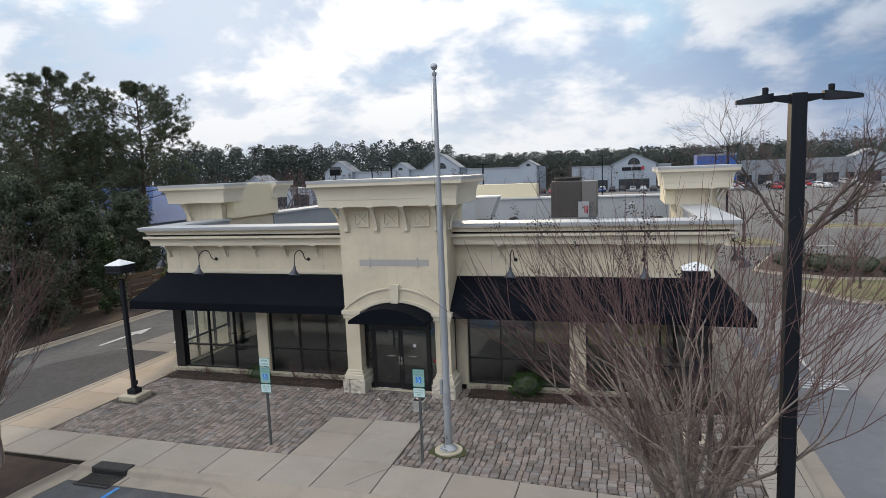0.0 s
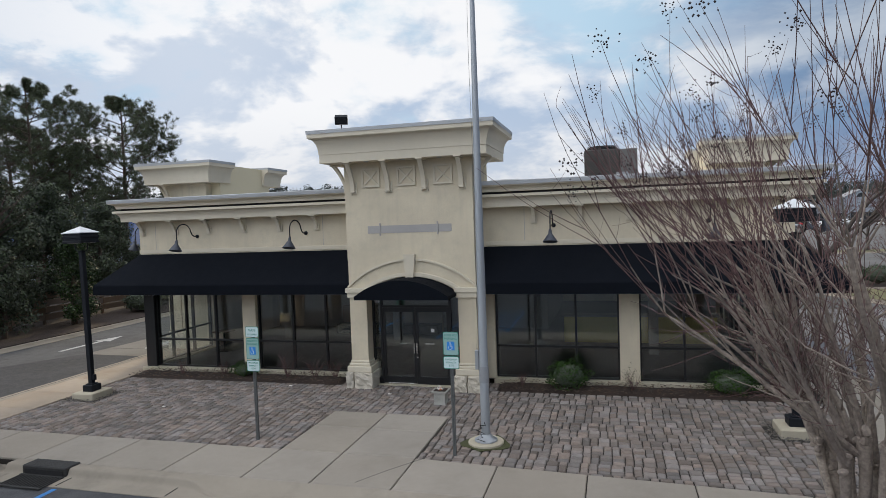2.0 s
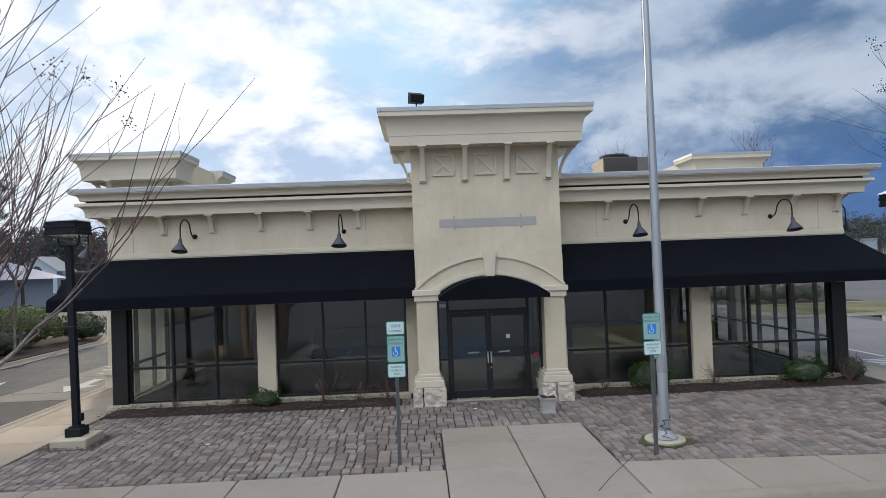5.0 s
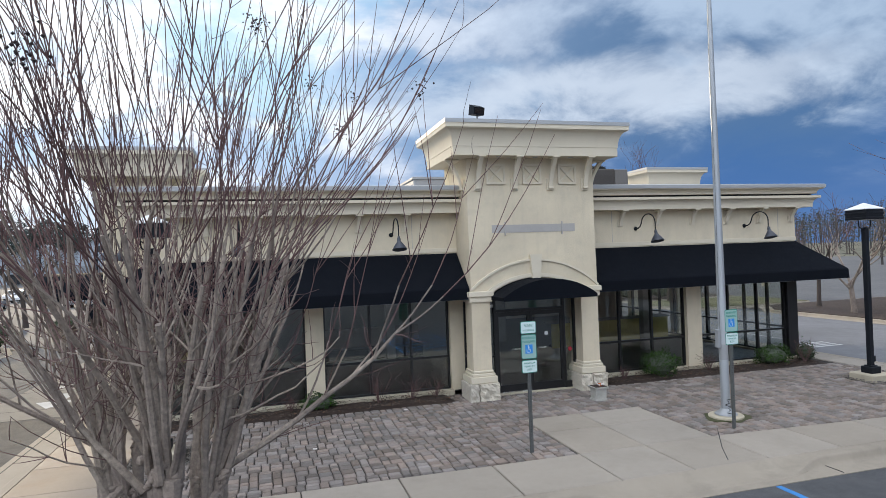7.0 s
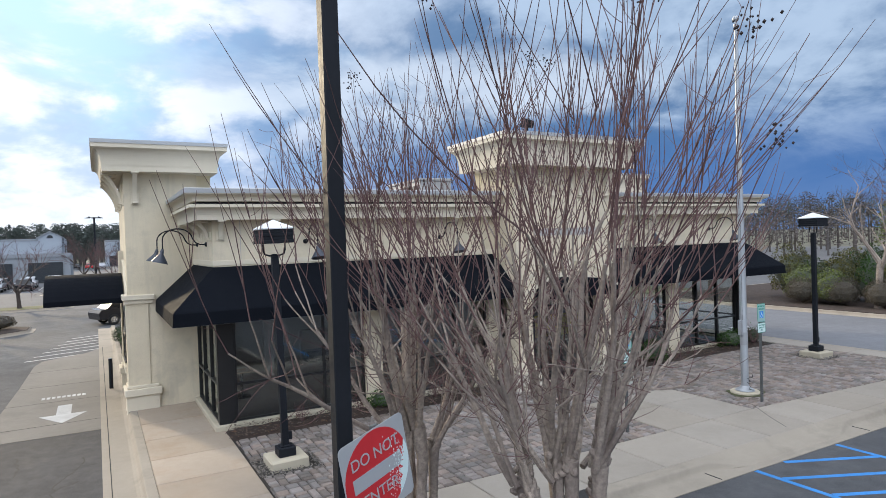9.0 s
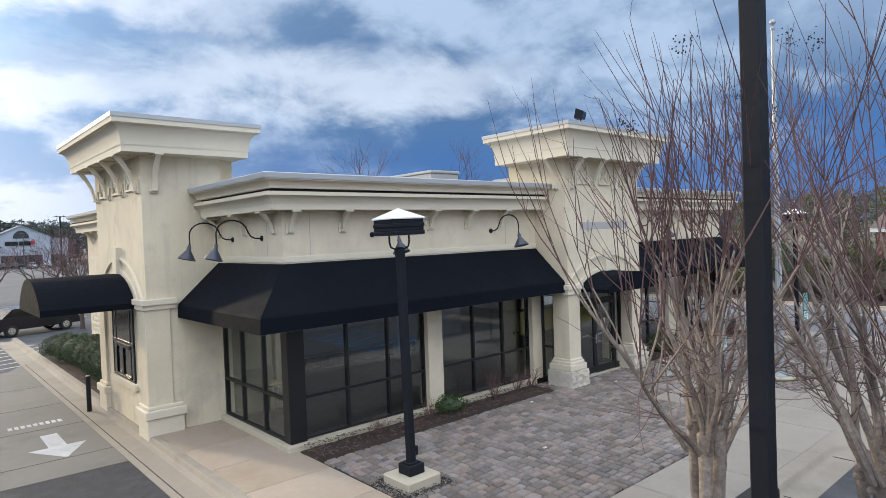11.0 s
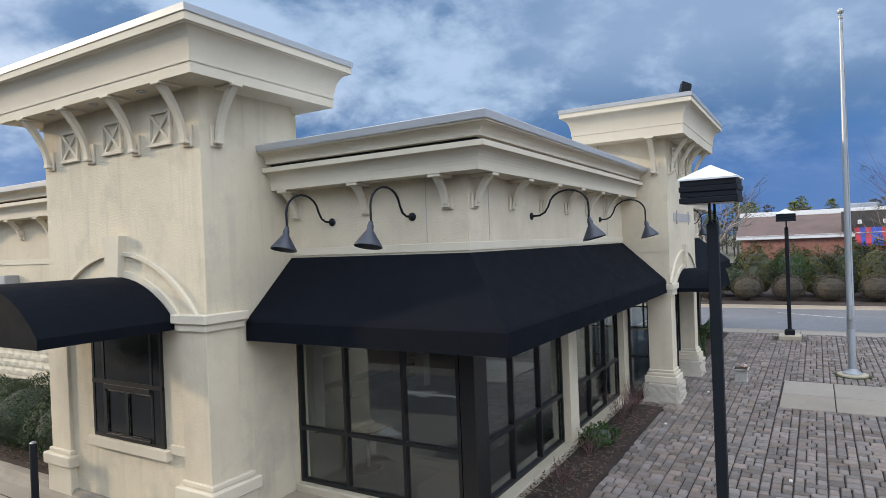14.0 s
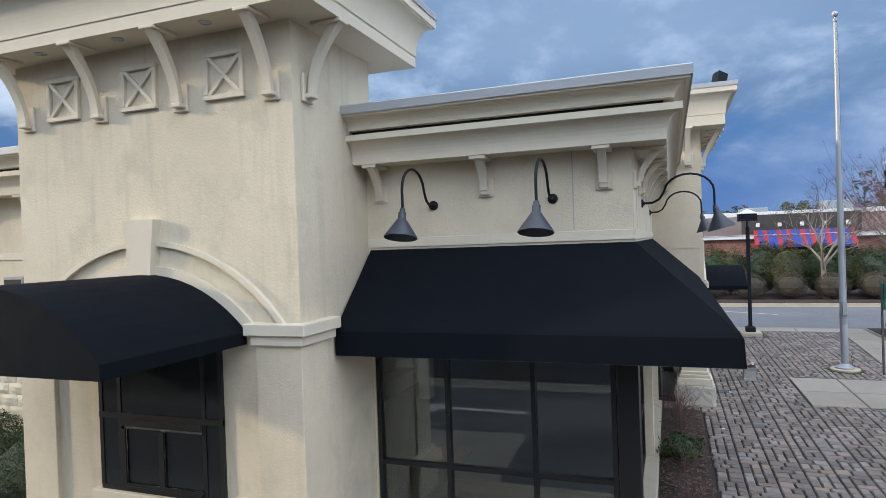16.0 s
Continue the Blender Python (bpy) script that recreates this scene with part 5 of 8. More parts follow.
# ---- tall car-park lights ----
def lot_light(x, y, z0, hgt, turn, heads, r=0.10, label="tall black square car-park light with two flat heads", k=1.0):
    t = thing("lot_light", (x, y, z0), label, "street lamp", "car-park lights")
    m = pose(x, y, z0, 0, 0, turn)
    if r > 0.05:
        part("footing", Geo().lathe([(0.30, -0.05), (0.30, 0.55), (0.28, 0.58)], (x, y, z0), 20), PAD, t)
    part("pole", Geo().cham(-r, r, -r, r, 0.5, hgt, 0.012, m), BLACK, t)
    for s in heads:
        g = Geo()
        g.prism([(s * r, hgt - 0.16 * k), (s * 0.42 * k, hgt - 0.10 * k), (s * 0.42 * k, hgt - 0.03 * k), (s * r, hgt - 0.02 * k)], 1, -0.045 * k, 0.045 * k, m)
        part("arm", g, BLACK, t)
        g = Geo()
        rings = []
        for i in range(7):
            f = i / 6
            w = 0.16 * k * math.sqrt(max(0, 1 - (2 * f - 1) ** 2) + 0.15)
            X, zt, zl = s * (0.38 + 0.58 * f) * k, hgt + (0.02 - 0.09 * f) * k, hgt - 0.13 * k
            rings += [m @ Vector(p) for p in ((X, -w, zl), (X, w, zl), (X, w * .8, zt), (X, -w * .8, zt))]
        g.add(rings, [(0, 1, 2, 3), (24, 27, 26, 25)] + [(4 * i + j, 4 * i + 4 + j, 4 * i + 4 + (j + 1) % 4, 4 * i + (j + 1) % 4) for i in range(6) for j in range(4)])
        hd = part("head", g, BLACK, t)
        part("photocell", Geo().lathe([(0.045 * k, 0), (0.05 * k, 0.05 * k), (0.05 * k, 0.11 * k), (0.03 * k, 0.12 * k)], tuple(m @ Vector((s * 0.50 * k, 0, hgt))), 12), BLACK, hd)
    return t


lot_light(2.36, 10.28, LOT, 8.4, 4, (-1, 1), 0.10, k=0.84)
lot_light(-17.34, 10.83, LOT, 9.4, 0, (-1, 1), 0.085)
for x, y, h_ in ((9.5, 66, 9.0), (-19.5, 88, 8.5), (31, 52, 8.6), (24, 60, 9), (-35, 92, 9), (45, 85, 9), (14, 110, 9), (-50, 120, 9), (-4, 118, 9.5)):
    lot_light(x, y, LOT, h_, 0, (-1, 1), 0.10, "distant dark car-park light with two heads")

# ---- flagpole ----
fp = thing("flagpole", (-4.46, 15.43, 0), "bare aluminium flagpole with a ball finial on a round concrete footing", "flagpole")
x, y = -4.46, 15.43
part("footing", Geo().lathe([(0.37, -0.05), (0.37, 0.045), (0.345, 0.06)], (x, y, 0), 28), PAD, fp, "round concrete footing")
part("collar", Geo().lathe([(0.24, 0.07), (0.235, 0.09), (0.15, 0.14), (0.11, 0.19), (0.10, 0.20)], (x, y, 0), 24), ALU, fp, smooth=True)
part("shaft", Geo().lathe([(0.095, 0.10), (0.095, 1.55), (0.092, 1.56), (0.088, 3.2), (0.070, 6.2), (0.046, 9.5), (0.042, 9.72)], (x, y, 0), 20), ALU, fp, smooth=True)
part("truck", Geo().lathe([(0.05, 9.70), (0.06, 9.73), (0.06, 9.78), (0.02, 9.80), (0.02, 9.85)], (x, y, 0), 16), ALU, fp, smooth=True)
part("finial", Geo().lathe([(0.085 * math.sin(radians(q)) + 0.002, 9.92 - 0.085 * math.cos(radians(q))) for q in range(0, 181, 15)], (x, y, 0), 18), ALU, fp, "ball finial", smooth=True)
part("sleeve", Geo().lathe([(0.099, 1.28), (0.099, 1.62)], (x, y, 0), 20), HVACG, fp)
part("halyard_box", Geo().cham(x - 0.17, x - 0.095, y - 0.05, y + 0.05, 1.55, 1.95, 0.008), ALU, fp)
part("halyard", Geo().tube([(x - 0.075, y - 0.03, 9.74)] + [(x - 0.09 - 0.012 * math.sin(k), y - 0.045, 9.7 - 0.9 * k) for k in range(1, 9)] + [(x - 0.12, y - 0.06, 1.95)], 0.004, 5), GALV, fp)
rs, g = random.Random(2), Geo()
pts = [(x - 0.06 + rs.uniform(-.10, .10), y - 0.13 - rs.uniform(0, .10), 0.10 + 0.03 * k + rs.uniform(0, .03)) for k in range(14)]
g.tube(pts, 0.008, 5)
part("chain", g, GAP, fp, "loose dark chain and padlock")
single("moss_patch", Geo().prism([(x + (0.50 + 0.08 * math.sin(5 * k)) * math.cos(k * 0.42), y + (0.45 + 0.06 * math.cos(4 * k)) * math.sin(k * 0.42)) for k in range(15)], 2, 0.0, 0.012), MOSS, (x, y, 0), "green moss round the flagpole footing", "moss")

# ---- accessible parking signs ----
def plate(t, m, w, h, zc, border, ground, name, label=""):
    g = Geo()
    def rounded(w, h, r):
        out = []
        for cx, cy, a in ((w / 2 - r, h / 2 - r, 0), (-w / 2 + r, h / 2 - r, 90), (-w / 2 + r, -h / 2 + r, 180), (w / 2 - r, -h / 2 + r, 270)):
            out += [(cx + r * math.cos(radians(a + q)), cy + r * math.sin(radians(a + q))) for q in (0, 30, 60, 90)]
        return out
    g.prism([(a, b + zc) for a, b in rounded(w, h, 0.03)], 1, -0.032, -0.029, m)
    p = part(name, g, border, t, label)
    g = Geo().prism([(a, b + zc) for a, b in rounded(w - 0.022, h - 0.022, 0.024)], 1, -0.034, -0.0322, m)
    part("face", g, ground, p)
    g = Geo()
    for z in (zc + h / 2 - 0.03, zc - h / 2 + 0.03):
        g.lathe([(0.009, 0), (0.009, 0.005)], (0, 0, 0), 8).v
        g.add([m @ Vector((0.011 * math.cos(k), -0.037, z + 0.011 * math.sin(k))) for k in np.linspace(0, 6.28, 9)[:-1]], [tuple(range(8))])
    return p


def post_sign(x, y, van):
    t = thing("parking_sign", (x, y, 0), "accessible parking sign on a perforated steel post" + (" with a van plate" if van else ""), "sign", "accessible parking signs")
    m = pose(x, y, 0)
    g = Geo()
    for a, b, c, d in ((-0.032, 0.032, -0.012, -0.008), (-0.032, -0.028, -0.008, 0.03), (0.028, 0.032, -0.008, 0.03)):
        g.box(a, b, c, d, 0.0, 2.44, m)
    po = part("post", g, GALV, t, "dark galvanised U-channel post")
    g = Geo()
    for k in range(46):
        g.box(-0.006, 0.006, -0.0135, -0.0122, 0.2 + 0.048 * k, 0.214 + 0.048 * k, m)
    part("holes", g, GAP, po, kind="stuff")
    up = m @ pose(0, -0.0355, 0, 90)
    if van:
        p = plate(t, m, 0.32, 0.235, 2.385, SIGNGREEN, SIGNWHITE, "van_plate", "pale plate with green lettering")
        words("VAN", 0.085, up @ Matrix.Translation((0, 2.42, 0)), SIGNGREEN, p)
        words("ACCESSIBLE", 0.045, up @ Matrix.Translation((0, 2.33, 0)), SIGNGREEN, p)
        z = 2.02
    else:
        z = 2.245
    p = plate(t, m, 0.31, 0.46, z, SIGNGREEN, SIGNPALE, "reserved_plate", "weathered green and blue plate")
    words("RESERVED", 0.058, up @ Matrix.Translation((0, z + 0.165, 0)), SIGNGREEN, p)
    words("PARKING", 0.062, up @ Matrix.Translation((0, z + 0.095, 0)), SIGNGREEN, p)
    part("symbol_field", Geo().box(-0.075, 0.075, -0.0368, -0.0345, z - 0.13, z + 0.04, m), SIGNBLUE, p)
    g = Geo()
    yy = -0.0385
    g.add([m @ Vector((-0.012 + 0.014 * math.cos(k), yy, z + 0.015 + 0.014 * math.sin(k))) for k in np.linspace(0, 6.28, 11)[:-1]], [tuple(range(10))])
    for a, b, c, d in ((-0.018, -0.006, -0.05, 0.0), (-0.018, 0.028, -0.055, -0.043), (0.018, 0.034, -0.10, -0.043), (-0.018, 0.022, -0.025, -0.016)):
        g.box(a, b, yy, yy + 0.001, z + c, z + d, m)
    rr = [(math.cos(radians(q)), math.sin(radians(q))) for q in range(150, 371, 20)]
    for (c0, s0), (c1, s1) in zip(rr, rr[1:]):
        g.prism([(-0.008 + 0.034 * c0, z - 0.075 + 0.034 * s0), (-0.008 + 0.034 * c1, z - 0.075 + 0.034 * s1), (-0.008 + 0.044 * c1, z - 0.075 + 0.044 * s1), (-0.008 + 0.044 * c0, z - 0.075 + 0.044 * s0)], 1, yy, yy + 0.001, m)
    part("symbol", g, SIGNWHITE, p, fix=False)
    zz = z - 0.23 - 0.145
    p = plate(t, m, 0.315, 0.245, zz, SIGNGREEN, SIGNWHITE, "penalty_plate", "pale plate with green lettering")
    words("MAXIMUM", 0.050, up @ Matrix.Translation((0, zz + 0.06, 0)), SIGNGREEN, p)
    words("PENALTY", 0.050, up @ Matrix.Translation((0, zz, 0)), SIGNGREEN, p)
    words("$250", 0.050, up @ Matrix.Translation((0, zz - 0.06, 0)), SIGNGREEN, p)
    return t


post_sign(-9.42, 14.79, True)
post_sign(-4.93, 14.63, False)

# ---- do-not-enter sign ----
t = thing("road_sign", (-17.40, 9.78, LOT), "faded red do-not-enter sign leaning on its post", "sign")
AZ = 22.0
m = pose(-17.40, 9.78, 2.38, 0, 0, AZ) @ pose(0, 0, 0, 0, -11, 0)
part("post", Geo().cham(-0.035, 0.035, 0.012, 0.06, -2.62, 0.40, 0.006, pose(-17.40, 9.78, 2.38, 0, 0, AZ)), GALV, t, "dark galvanised post")
S = 0.385
rc = []
for cx_, cy_, a in ((S - .05, S - .05, 0), (-S + .05, S - .05, 90), (-S + .05, -S + .05, 180), (S - .05, -S + .05, 270)):
    rc += [(cx_ + .05 * math.cos(radians(a + q)), cy_ + .05 * math.sin(radians(a + q))) for q in (0, 30, 60, 90)]
pl = part("plate", Geo().prism(rc, 1, 0.0, 0.004, m), SIGNGREY, t, "grey-white aluminium plate")
part("disc", Geo().prism([(0.375 * math.cos(radians(q)), 0.375 * math.sin(radians(q))) for q in range(0, 360, 8)], 1, -0.003, -0.0005, m), SIGNRED, pl, "faded red disc")
part("bar", Geo().box(-0.29, 0.29, -0.005, -0.003, -0.065, 0.065, m), SIGNGREY, pl)
up = m @ pose(0, -0.006, 0, 90)
words("DO NOT", 0.142, up @ Matrix.Translation((0, 0.175, 0)), SIGNGREY, pl)
words("ENTER", 0.142, up @ Matrix.Translation((0, -0.175, 0)), SIGNGREY, pl)
# peeled film: a ragged white crescent and flakes along one edge of the disc
rs, g = random.Random(4), Geo()
outer, inner_ = [], []
for k in range(41):
    q = radians(-58 + 2.0 * k)
    e = 0.11 * math.sin(math.pi * k / 40) ** 0.8
    outer.append((0.376 * math.cos(q), 0.376 * math.sin(q)))
    rr = 0.376 - e * rs.uniform(0.55, 1.05)
    inner_.append((rr * math.cos(q), rr * math.sin(q)))
for k in range(40):
    g.add([m @ Vector((a, -0.0060, b)) for a, b in (outer[k], outer[k + 1], inner_[k + 1], inner_[k])], [(0, 1, 2, 3)])
for k in range(300):
    q = radians(rs.gauss(-14, 26))
    rr = 0.35 - abs(rs.gauss(0, 0.075))
    px, pz = rr * math.cos(q), rr * math.sin(q)
    s = rs.uniform(0.002, 0.008)
    g.add([m @ Vector((px + s * rs.uniform(.5, 1) * math.cos(b), -0.0062, pz + 2.0 * s * rs.uniform(.5, 1) * math.sin(b))) for b in (0, 1.3, 2.4, 3.6, 5)], [(0, 1, 2, 3, 4)])
part("peeled_film", g, SIGNWHITE, pl, "peeling white flakes", fix=False, kind="stuff")

# ---- small things on the forecourt ----
def planter(x, y):
    t = thing("stone_planter", (x, y, 0), "weathered square cast-stone planter holding litter", "planter")
    g = Geo()
    for a, b, z0, z1 in ((0.155, 0.155, 0.0, 0.05), (0.14, 0.15, 0.05, 0.30), (0.19, 0.20, 0.30, 0.345)):
        g.add([(x + sx * (a if k == 0 else b), y + sy * (a if k == 0 else b), z0 if k == 0 else z1) for k in (0, 1) for sx, sy in ((-1, -1), (1, -1), (1, 1), (-1, 1))],
              [(3, 2, 1, 0), (4, 5, 6, 7), (0, 1, 5, 4), (1, 2, 6, 5), (2, 3, 7, 6), (3, 0, 4, 7)])
    part("pot", g, URN, t)
    g = Geo()
    for k in range(6):
        g.cham(x - 0.12 + 0.045 * k, x - 0.10 + 0.045 * k, y - 0.153, y - 0.147, 0.12, 0.22, 0.003)
    part("relief", g, URN, t)
    part("soil", Geo().box(x - .16, x + .16, y - .16, y + .16, 0.33, 0.352), MULCH, t)


planter(-6.14, 18.02)
rs, g = random.Random(9), Geo()
for k in range(9):
    c = Vector((-6.12 + rs.uniform(-.09, .09), 17.98 + rs.uniform(-.09, .09), 0.37 + rs.uniform(0, .07)))
    g.add([c + Vector((rs.uniform(-.06, .06), rs.uniform(-.06, .06), rs.uniform(-.02, .06))) for _ in range(4)], [(0, 1, 2), (0, 2, 3), (0, 3, 1), (1, 3, 2)])
single("litter", g, PAPER, (-6.12, 17.98, 0.35), "crumpled white paper litter in the planter", "litter", fix=False)
g = Geo().cham(-6.17, -6.09, 17.93, 17.99, 0.352, 0.43, 0.015, None)
single("wrapper", g, ORANGE, (-6.13, 17.96, 0.35), "orange snack wrapper in the planter", "litter")
for x, y in ((-13.4, 16.6), (-11.0, 19.0), (0.9, 19.75), (-7.8, 18.6)):
    single("litter", Geo().cham(x, x + 0.09, y, y + 0.05, 0.0 if y < 19.5 else 0.05, 0.02 if y < 19.5 else 0.065, 0.004), PAPER, (x, y, 0), "scrap of white litter on the ground", "litter", "scraps of litter")

b = thing("bollard", (-19.15, 27.9, LOT), "short black steel bollard by the drive-through lane", "bollard")
part("tube", Geo().lathe([(0.06, 0.0), (0.06, 0.98), (0.055, 0.99)], (-19.15, 27.9, LOT), 16), BLACK, b, smooth=True)
part("cap", Geo().lathe([(0.058, 0.985), (0.04, 1.01), (0.01, 1.015)], (-19.15, 27.9, LOT), 16), ALU, b, smooth=True)
v = thing("wall_vent", (XW - 0.1, 30.2, 3.1), "grey metal vent box on the stucco wall", "vent")
part("hood", Geo().cham(XW - 0.32, XW, 29.9, 30.35, 3.30, 3.62, 0.012), HVACG, v)
part("louvre", Geo().box(XW - 0.325, XW - 0.32, 29.93, 30.32, 3.33, 3.58), GAP, v)
# floodlight on the entrance tower
f_ = thing("floodlight", (-8.89, 18.73, 7.22), "small dark floodlight on the tower coping", "floodlight")
part("stem", Geo().tube([(-8.89, 18.73, 7.21), (-8.89, 18.73, 7.40)], 0.018, 8), BLACK, f_)
m = pose(-8.89, 18.73, 7.50, 12, 0, 20)
part("housing", Geo().prism([(-.10, -.12), (.11, -.15), (.11, .12), (-.10, .07)], 0, -.17, .17, m), BLACK, f_)
part("lens", Geo().box(-.15, .15, -.113, -.104, -.09, .05, m), CARDARK, f_)

# ---- on the roof ----
HVACM = mat("faded_brown_panel", (0.13, 0.122, 0.115), 0.6, var=0.1, scale=5)


def hvac():
    x0, x1, y0, y1 = -2.68, -0.98, 24.35, 25.7
    t = thing("rooftop_unit", ((x0 + x1) / 2, (y0 + y1) / 2, 4.6), "brown rooftop air-conditioning unit with a round fan guard", "air conditioner")
    part("curb", Geo().box(x0 + .06, x1 - .06, y0 + .06, y1 - .06, 4.38, 5.46), MEMBRANE, t)
    g = Geo().cham(x0, x0 + 1.15, y0, y1, 5.46, 6.83, 0.03)
    part("coil_cabinet", g, HVACB, t)
    g = Geo()
    for k in range(22):
        g.box(x0 + .04, x0 + 1.11, y0 - .006, y0, 5.56 + .05 * k, 5.57 + .05 * k)
    part("coil_fins", g, HVACB, t, kind="stuff")
    part("service_cabinet", Geo().cham(x0 + 1.152, x1, y0, y1, 5.46, 6.81, 0.02), HVACM, t)
    g = Geo().lathe([(0.50, 6.83), (0.50, 6.93), (0.47, 6.95)], (x0 + .58, y0 + .66, 0), 26)
    part("fan_ring", g, GAP, t)
    g = Geo()
    for r_ in (0.12, 0.22, 0.32, 0.42, 0.5):
        g.tube([(x0 + .58 + r_ * math.cos(q), y0 + .66 + r_ * math.sin(q), 6.965) for q in np.linspace(0, 6.2832, 25)], 0.006, 4)
    part("fan_guard", g, BLACK, t)
    part("panel", Geo().cham(x0 + 1.02, x0 + 1.42, y0 - .10, y0 - .002, 5.45, 6.05, 0.01), HVACG, t)
    g = Geo()
    for k in range(3):
        g.box(x0 + 1.25 + .05 * k, x0 + 1.28 + .05 * k, y0 - .106, y0 - .10, 5.62, 5.9)
    part("cable", g, REDCLOTH, t)


hvac()


def flat_unit(x0, x1, y0, y1, top):
    t = thing("rooftop_unit", ((x0 + x1) / 2, (y0 + y1) / 2, 4.4), "low grey sheet-metal rooftop unit with a flat lid", "air conditioner")
    part("curb", Geo().box(x0 + .1, x1 - .1, y0 + .1, y1 - .1, 4.38, 5.3), MEMBRANE, t)
    part("cabinet", Geo().cham(x0 + .04, x1 - .04, y0 + .04, y1 - .04, 5.3, top - .10, .02), HVACG, t)
    part("lid", Geo().cham(x0, x1, y0, y1, top - .10, top, .02), HVACG, t)
    g = Geo()
    for k in range(5):
        g.box(x0 + .03, x0 + .04, y0 + .2 + .5 * k, y0 + .6 + .5 * k, 5.5, top - .25)
    part("louvre", g, GAP, t)


flat_unit(-9.24, -7.90, 24.65, 27.50, 6.58)
def duct(x, y, z, w, d, h_, slope, label):
    t = thing("exhaust_hood", (x, y, 4.4), label, "exhaust hood")
    part("curb", Geo().box(x - w * .4, x + w * .4, y - d * .4, y + d * .4, 4.38, z), MEMBRANE, t)
    g = Geo().prism([(x - w / 2, z), (x + w / 2, z), (x + w / 2 + slope, z + h_), (x - w / 2, z + h_)], 1, y - d / 2, y + d / 2)
    part("hood", g, HVACG, t)
    part("lip", Geo().box(x - w / 2 - .03, x + w / 2 + slope + .03, y - d / 2 - .03, y + d / 2 + .03, z + h_, z + h_ + .06), WHITE, t)


duct(-6.1, 28.0, 5.2, 0.7, 0.9, 0.95, 0.35, "slanted grey sheet-metal exhaust hood on the roof")
duct(-13.3, 31.5, 5.0, 1.0, 0.9, 0.5, 0.0, "low grey roof exhaust hood")
for x, y, h_, r_ in ((0.35, 28.4, 1.25, 0.07), (0.65, 29.5, 0.7, 0.05), (-13.9, 30.0, 0.8, 0.06), (-4.9, 29.5, 0.5, 0.06)):
    t = thing("vent_pipe", (x, y, 4.4), "grey capped vent pipe on the roof", "vent pipe", "roof vent pipes")
    part("pipe", Geo().lathe([(r_, 0), (r_, h_)], (x, y, 4.39), 14), HVACG, t)
    part("cowl", Geo().lathe([(r_ * 1.7, h_ - .02), (r_ * 1.8, h_ + .05), (r_, h_ + .09)], (x, y, 4.39), 14), HVACG, t)
g = Geo().tube([(0.1, 28.2, 4.72), (0.6, 28.3, 4.85), (1.4, 28.4, 4.88), (1.9, 28.6, 4.74)], 0.11, 10)
single("duct_bend", g, WHITE, (1.0, 28.3, 4.6), "white insulated pipe bend on the roof", "pipe", smooth=True)
for x, y in ((-14.2, 33.2), (-13.0, 33.6), (-5.4, 31.5), (1.5, 30.6)):
    t = thing("roof_fan", (x, y, 4.4), "dark small exhaust fan on the roof", "exhaust fan", "roof fans")
    part("base", Geo().cham(x - .25, x + .25, y - .25, y + .25, 4.39, 4.85, .01), HVACG, t)
    part("dome", Geo().lathe([(0.26, .26), (.30, .34), (.30, .44), (.18, .56), (.02, .58)], (x, y, 4.39), 16), BLACK, t, smooth=True)

# ---- inside ----
t = thing("service_counter", (-0.9, 25.9, 0.06), "yellow-fronted service counter in the empty dining room", "counter")
part("front", Geo().cham(-3.6, 1.6, 25.9, 26.0, 0.06, 1.0, .01), YELLOW, t)
part("top", Geo().cham(-3.7, 1.7, 25.85, 26.5, 1.0, 1.05, .01), PLASTER, t)
part("plinth", Geo().box(-3.55, 1.55, 25.95, 26.4, 0.06, 0.14), BLACK, t)
t = thing("table", (-15.9, 22.9, 0.06), "brown wooden pedestal table standing by the shop window", "table")
part("tabletop", Geo().cham(-16.25, -15.65, 22.8, 23.4, 0.78, 0.82, .01), WOOD, t)
part("pedestal", Geo().lathe([(.25, 0), (.25, .03), (.04, .05), (.04, .72)], (-15.95, 23.1, .06), 14), BLACK, t)
t = thing("booth_bench", (-10.6, 26.9, 0.06), "dark empty booth bench against the partition", "bench")
part("seat", Geo().cham(-13.0, -8.6, 26.6, 27.2, 0.10, 0.50, .03), BLACK, t)
part("backrest", Geo().cham(-13.0, -8.6, 27.25, 27.5, 0.10, 1.2, .03), WOOD, t)



# ---- wall pack on the drive-through wall ----
wp = thing("wall_pack", (XW, 32.95, 3.37), "grey wall-pack light on the drive-through wall", "wall lamp")
part("housing", Geo().cham(XW - 0.33, XW - 0.001, 32.74, 33.16, 3.44, 3.66, 0.02), HVACG, wp)
part("lens", Geo().cham(XW - 0.29, XW - 0.02, 32.77, 33.13, 3.36, 3.439, 0.015), STOREDARK, wp)
# ---- plants ----
def bend(rs, p, d, length, steps, wander, lift):
    """A wandering way from p along d; lift pulls it upright."""
    pts, d = [Vector(p)], Vector(d).normalized()
    for _ in range(steps):
        d = (d + Vector((rs.uniform(-1, 1), rs.uniform(-1, 1), rs.uniform(-1, 1))) * wander + Vector((0, 0, lift))).normalized()
        pts.append(pts[-1] + d * length / steps)
    return pts, d


def off(rs, d, ang):
    """d turned by about ang degrees in a random direction."""
    q = d.orthogonal().normalized()
    q.rotate(Matrix.Rotation(rs.uniform(0, 6.283), 3, d))
    return (d * math.cos(radians(ang)) + q * math.sin(radians(ang))).normalized()


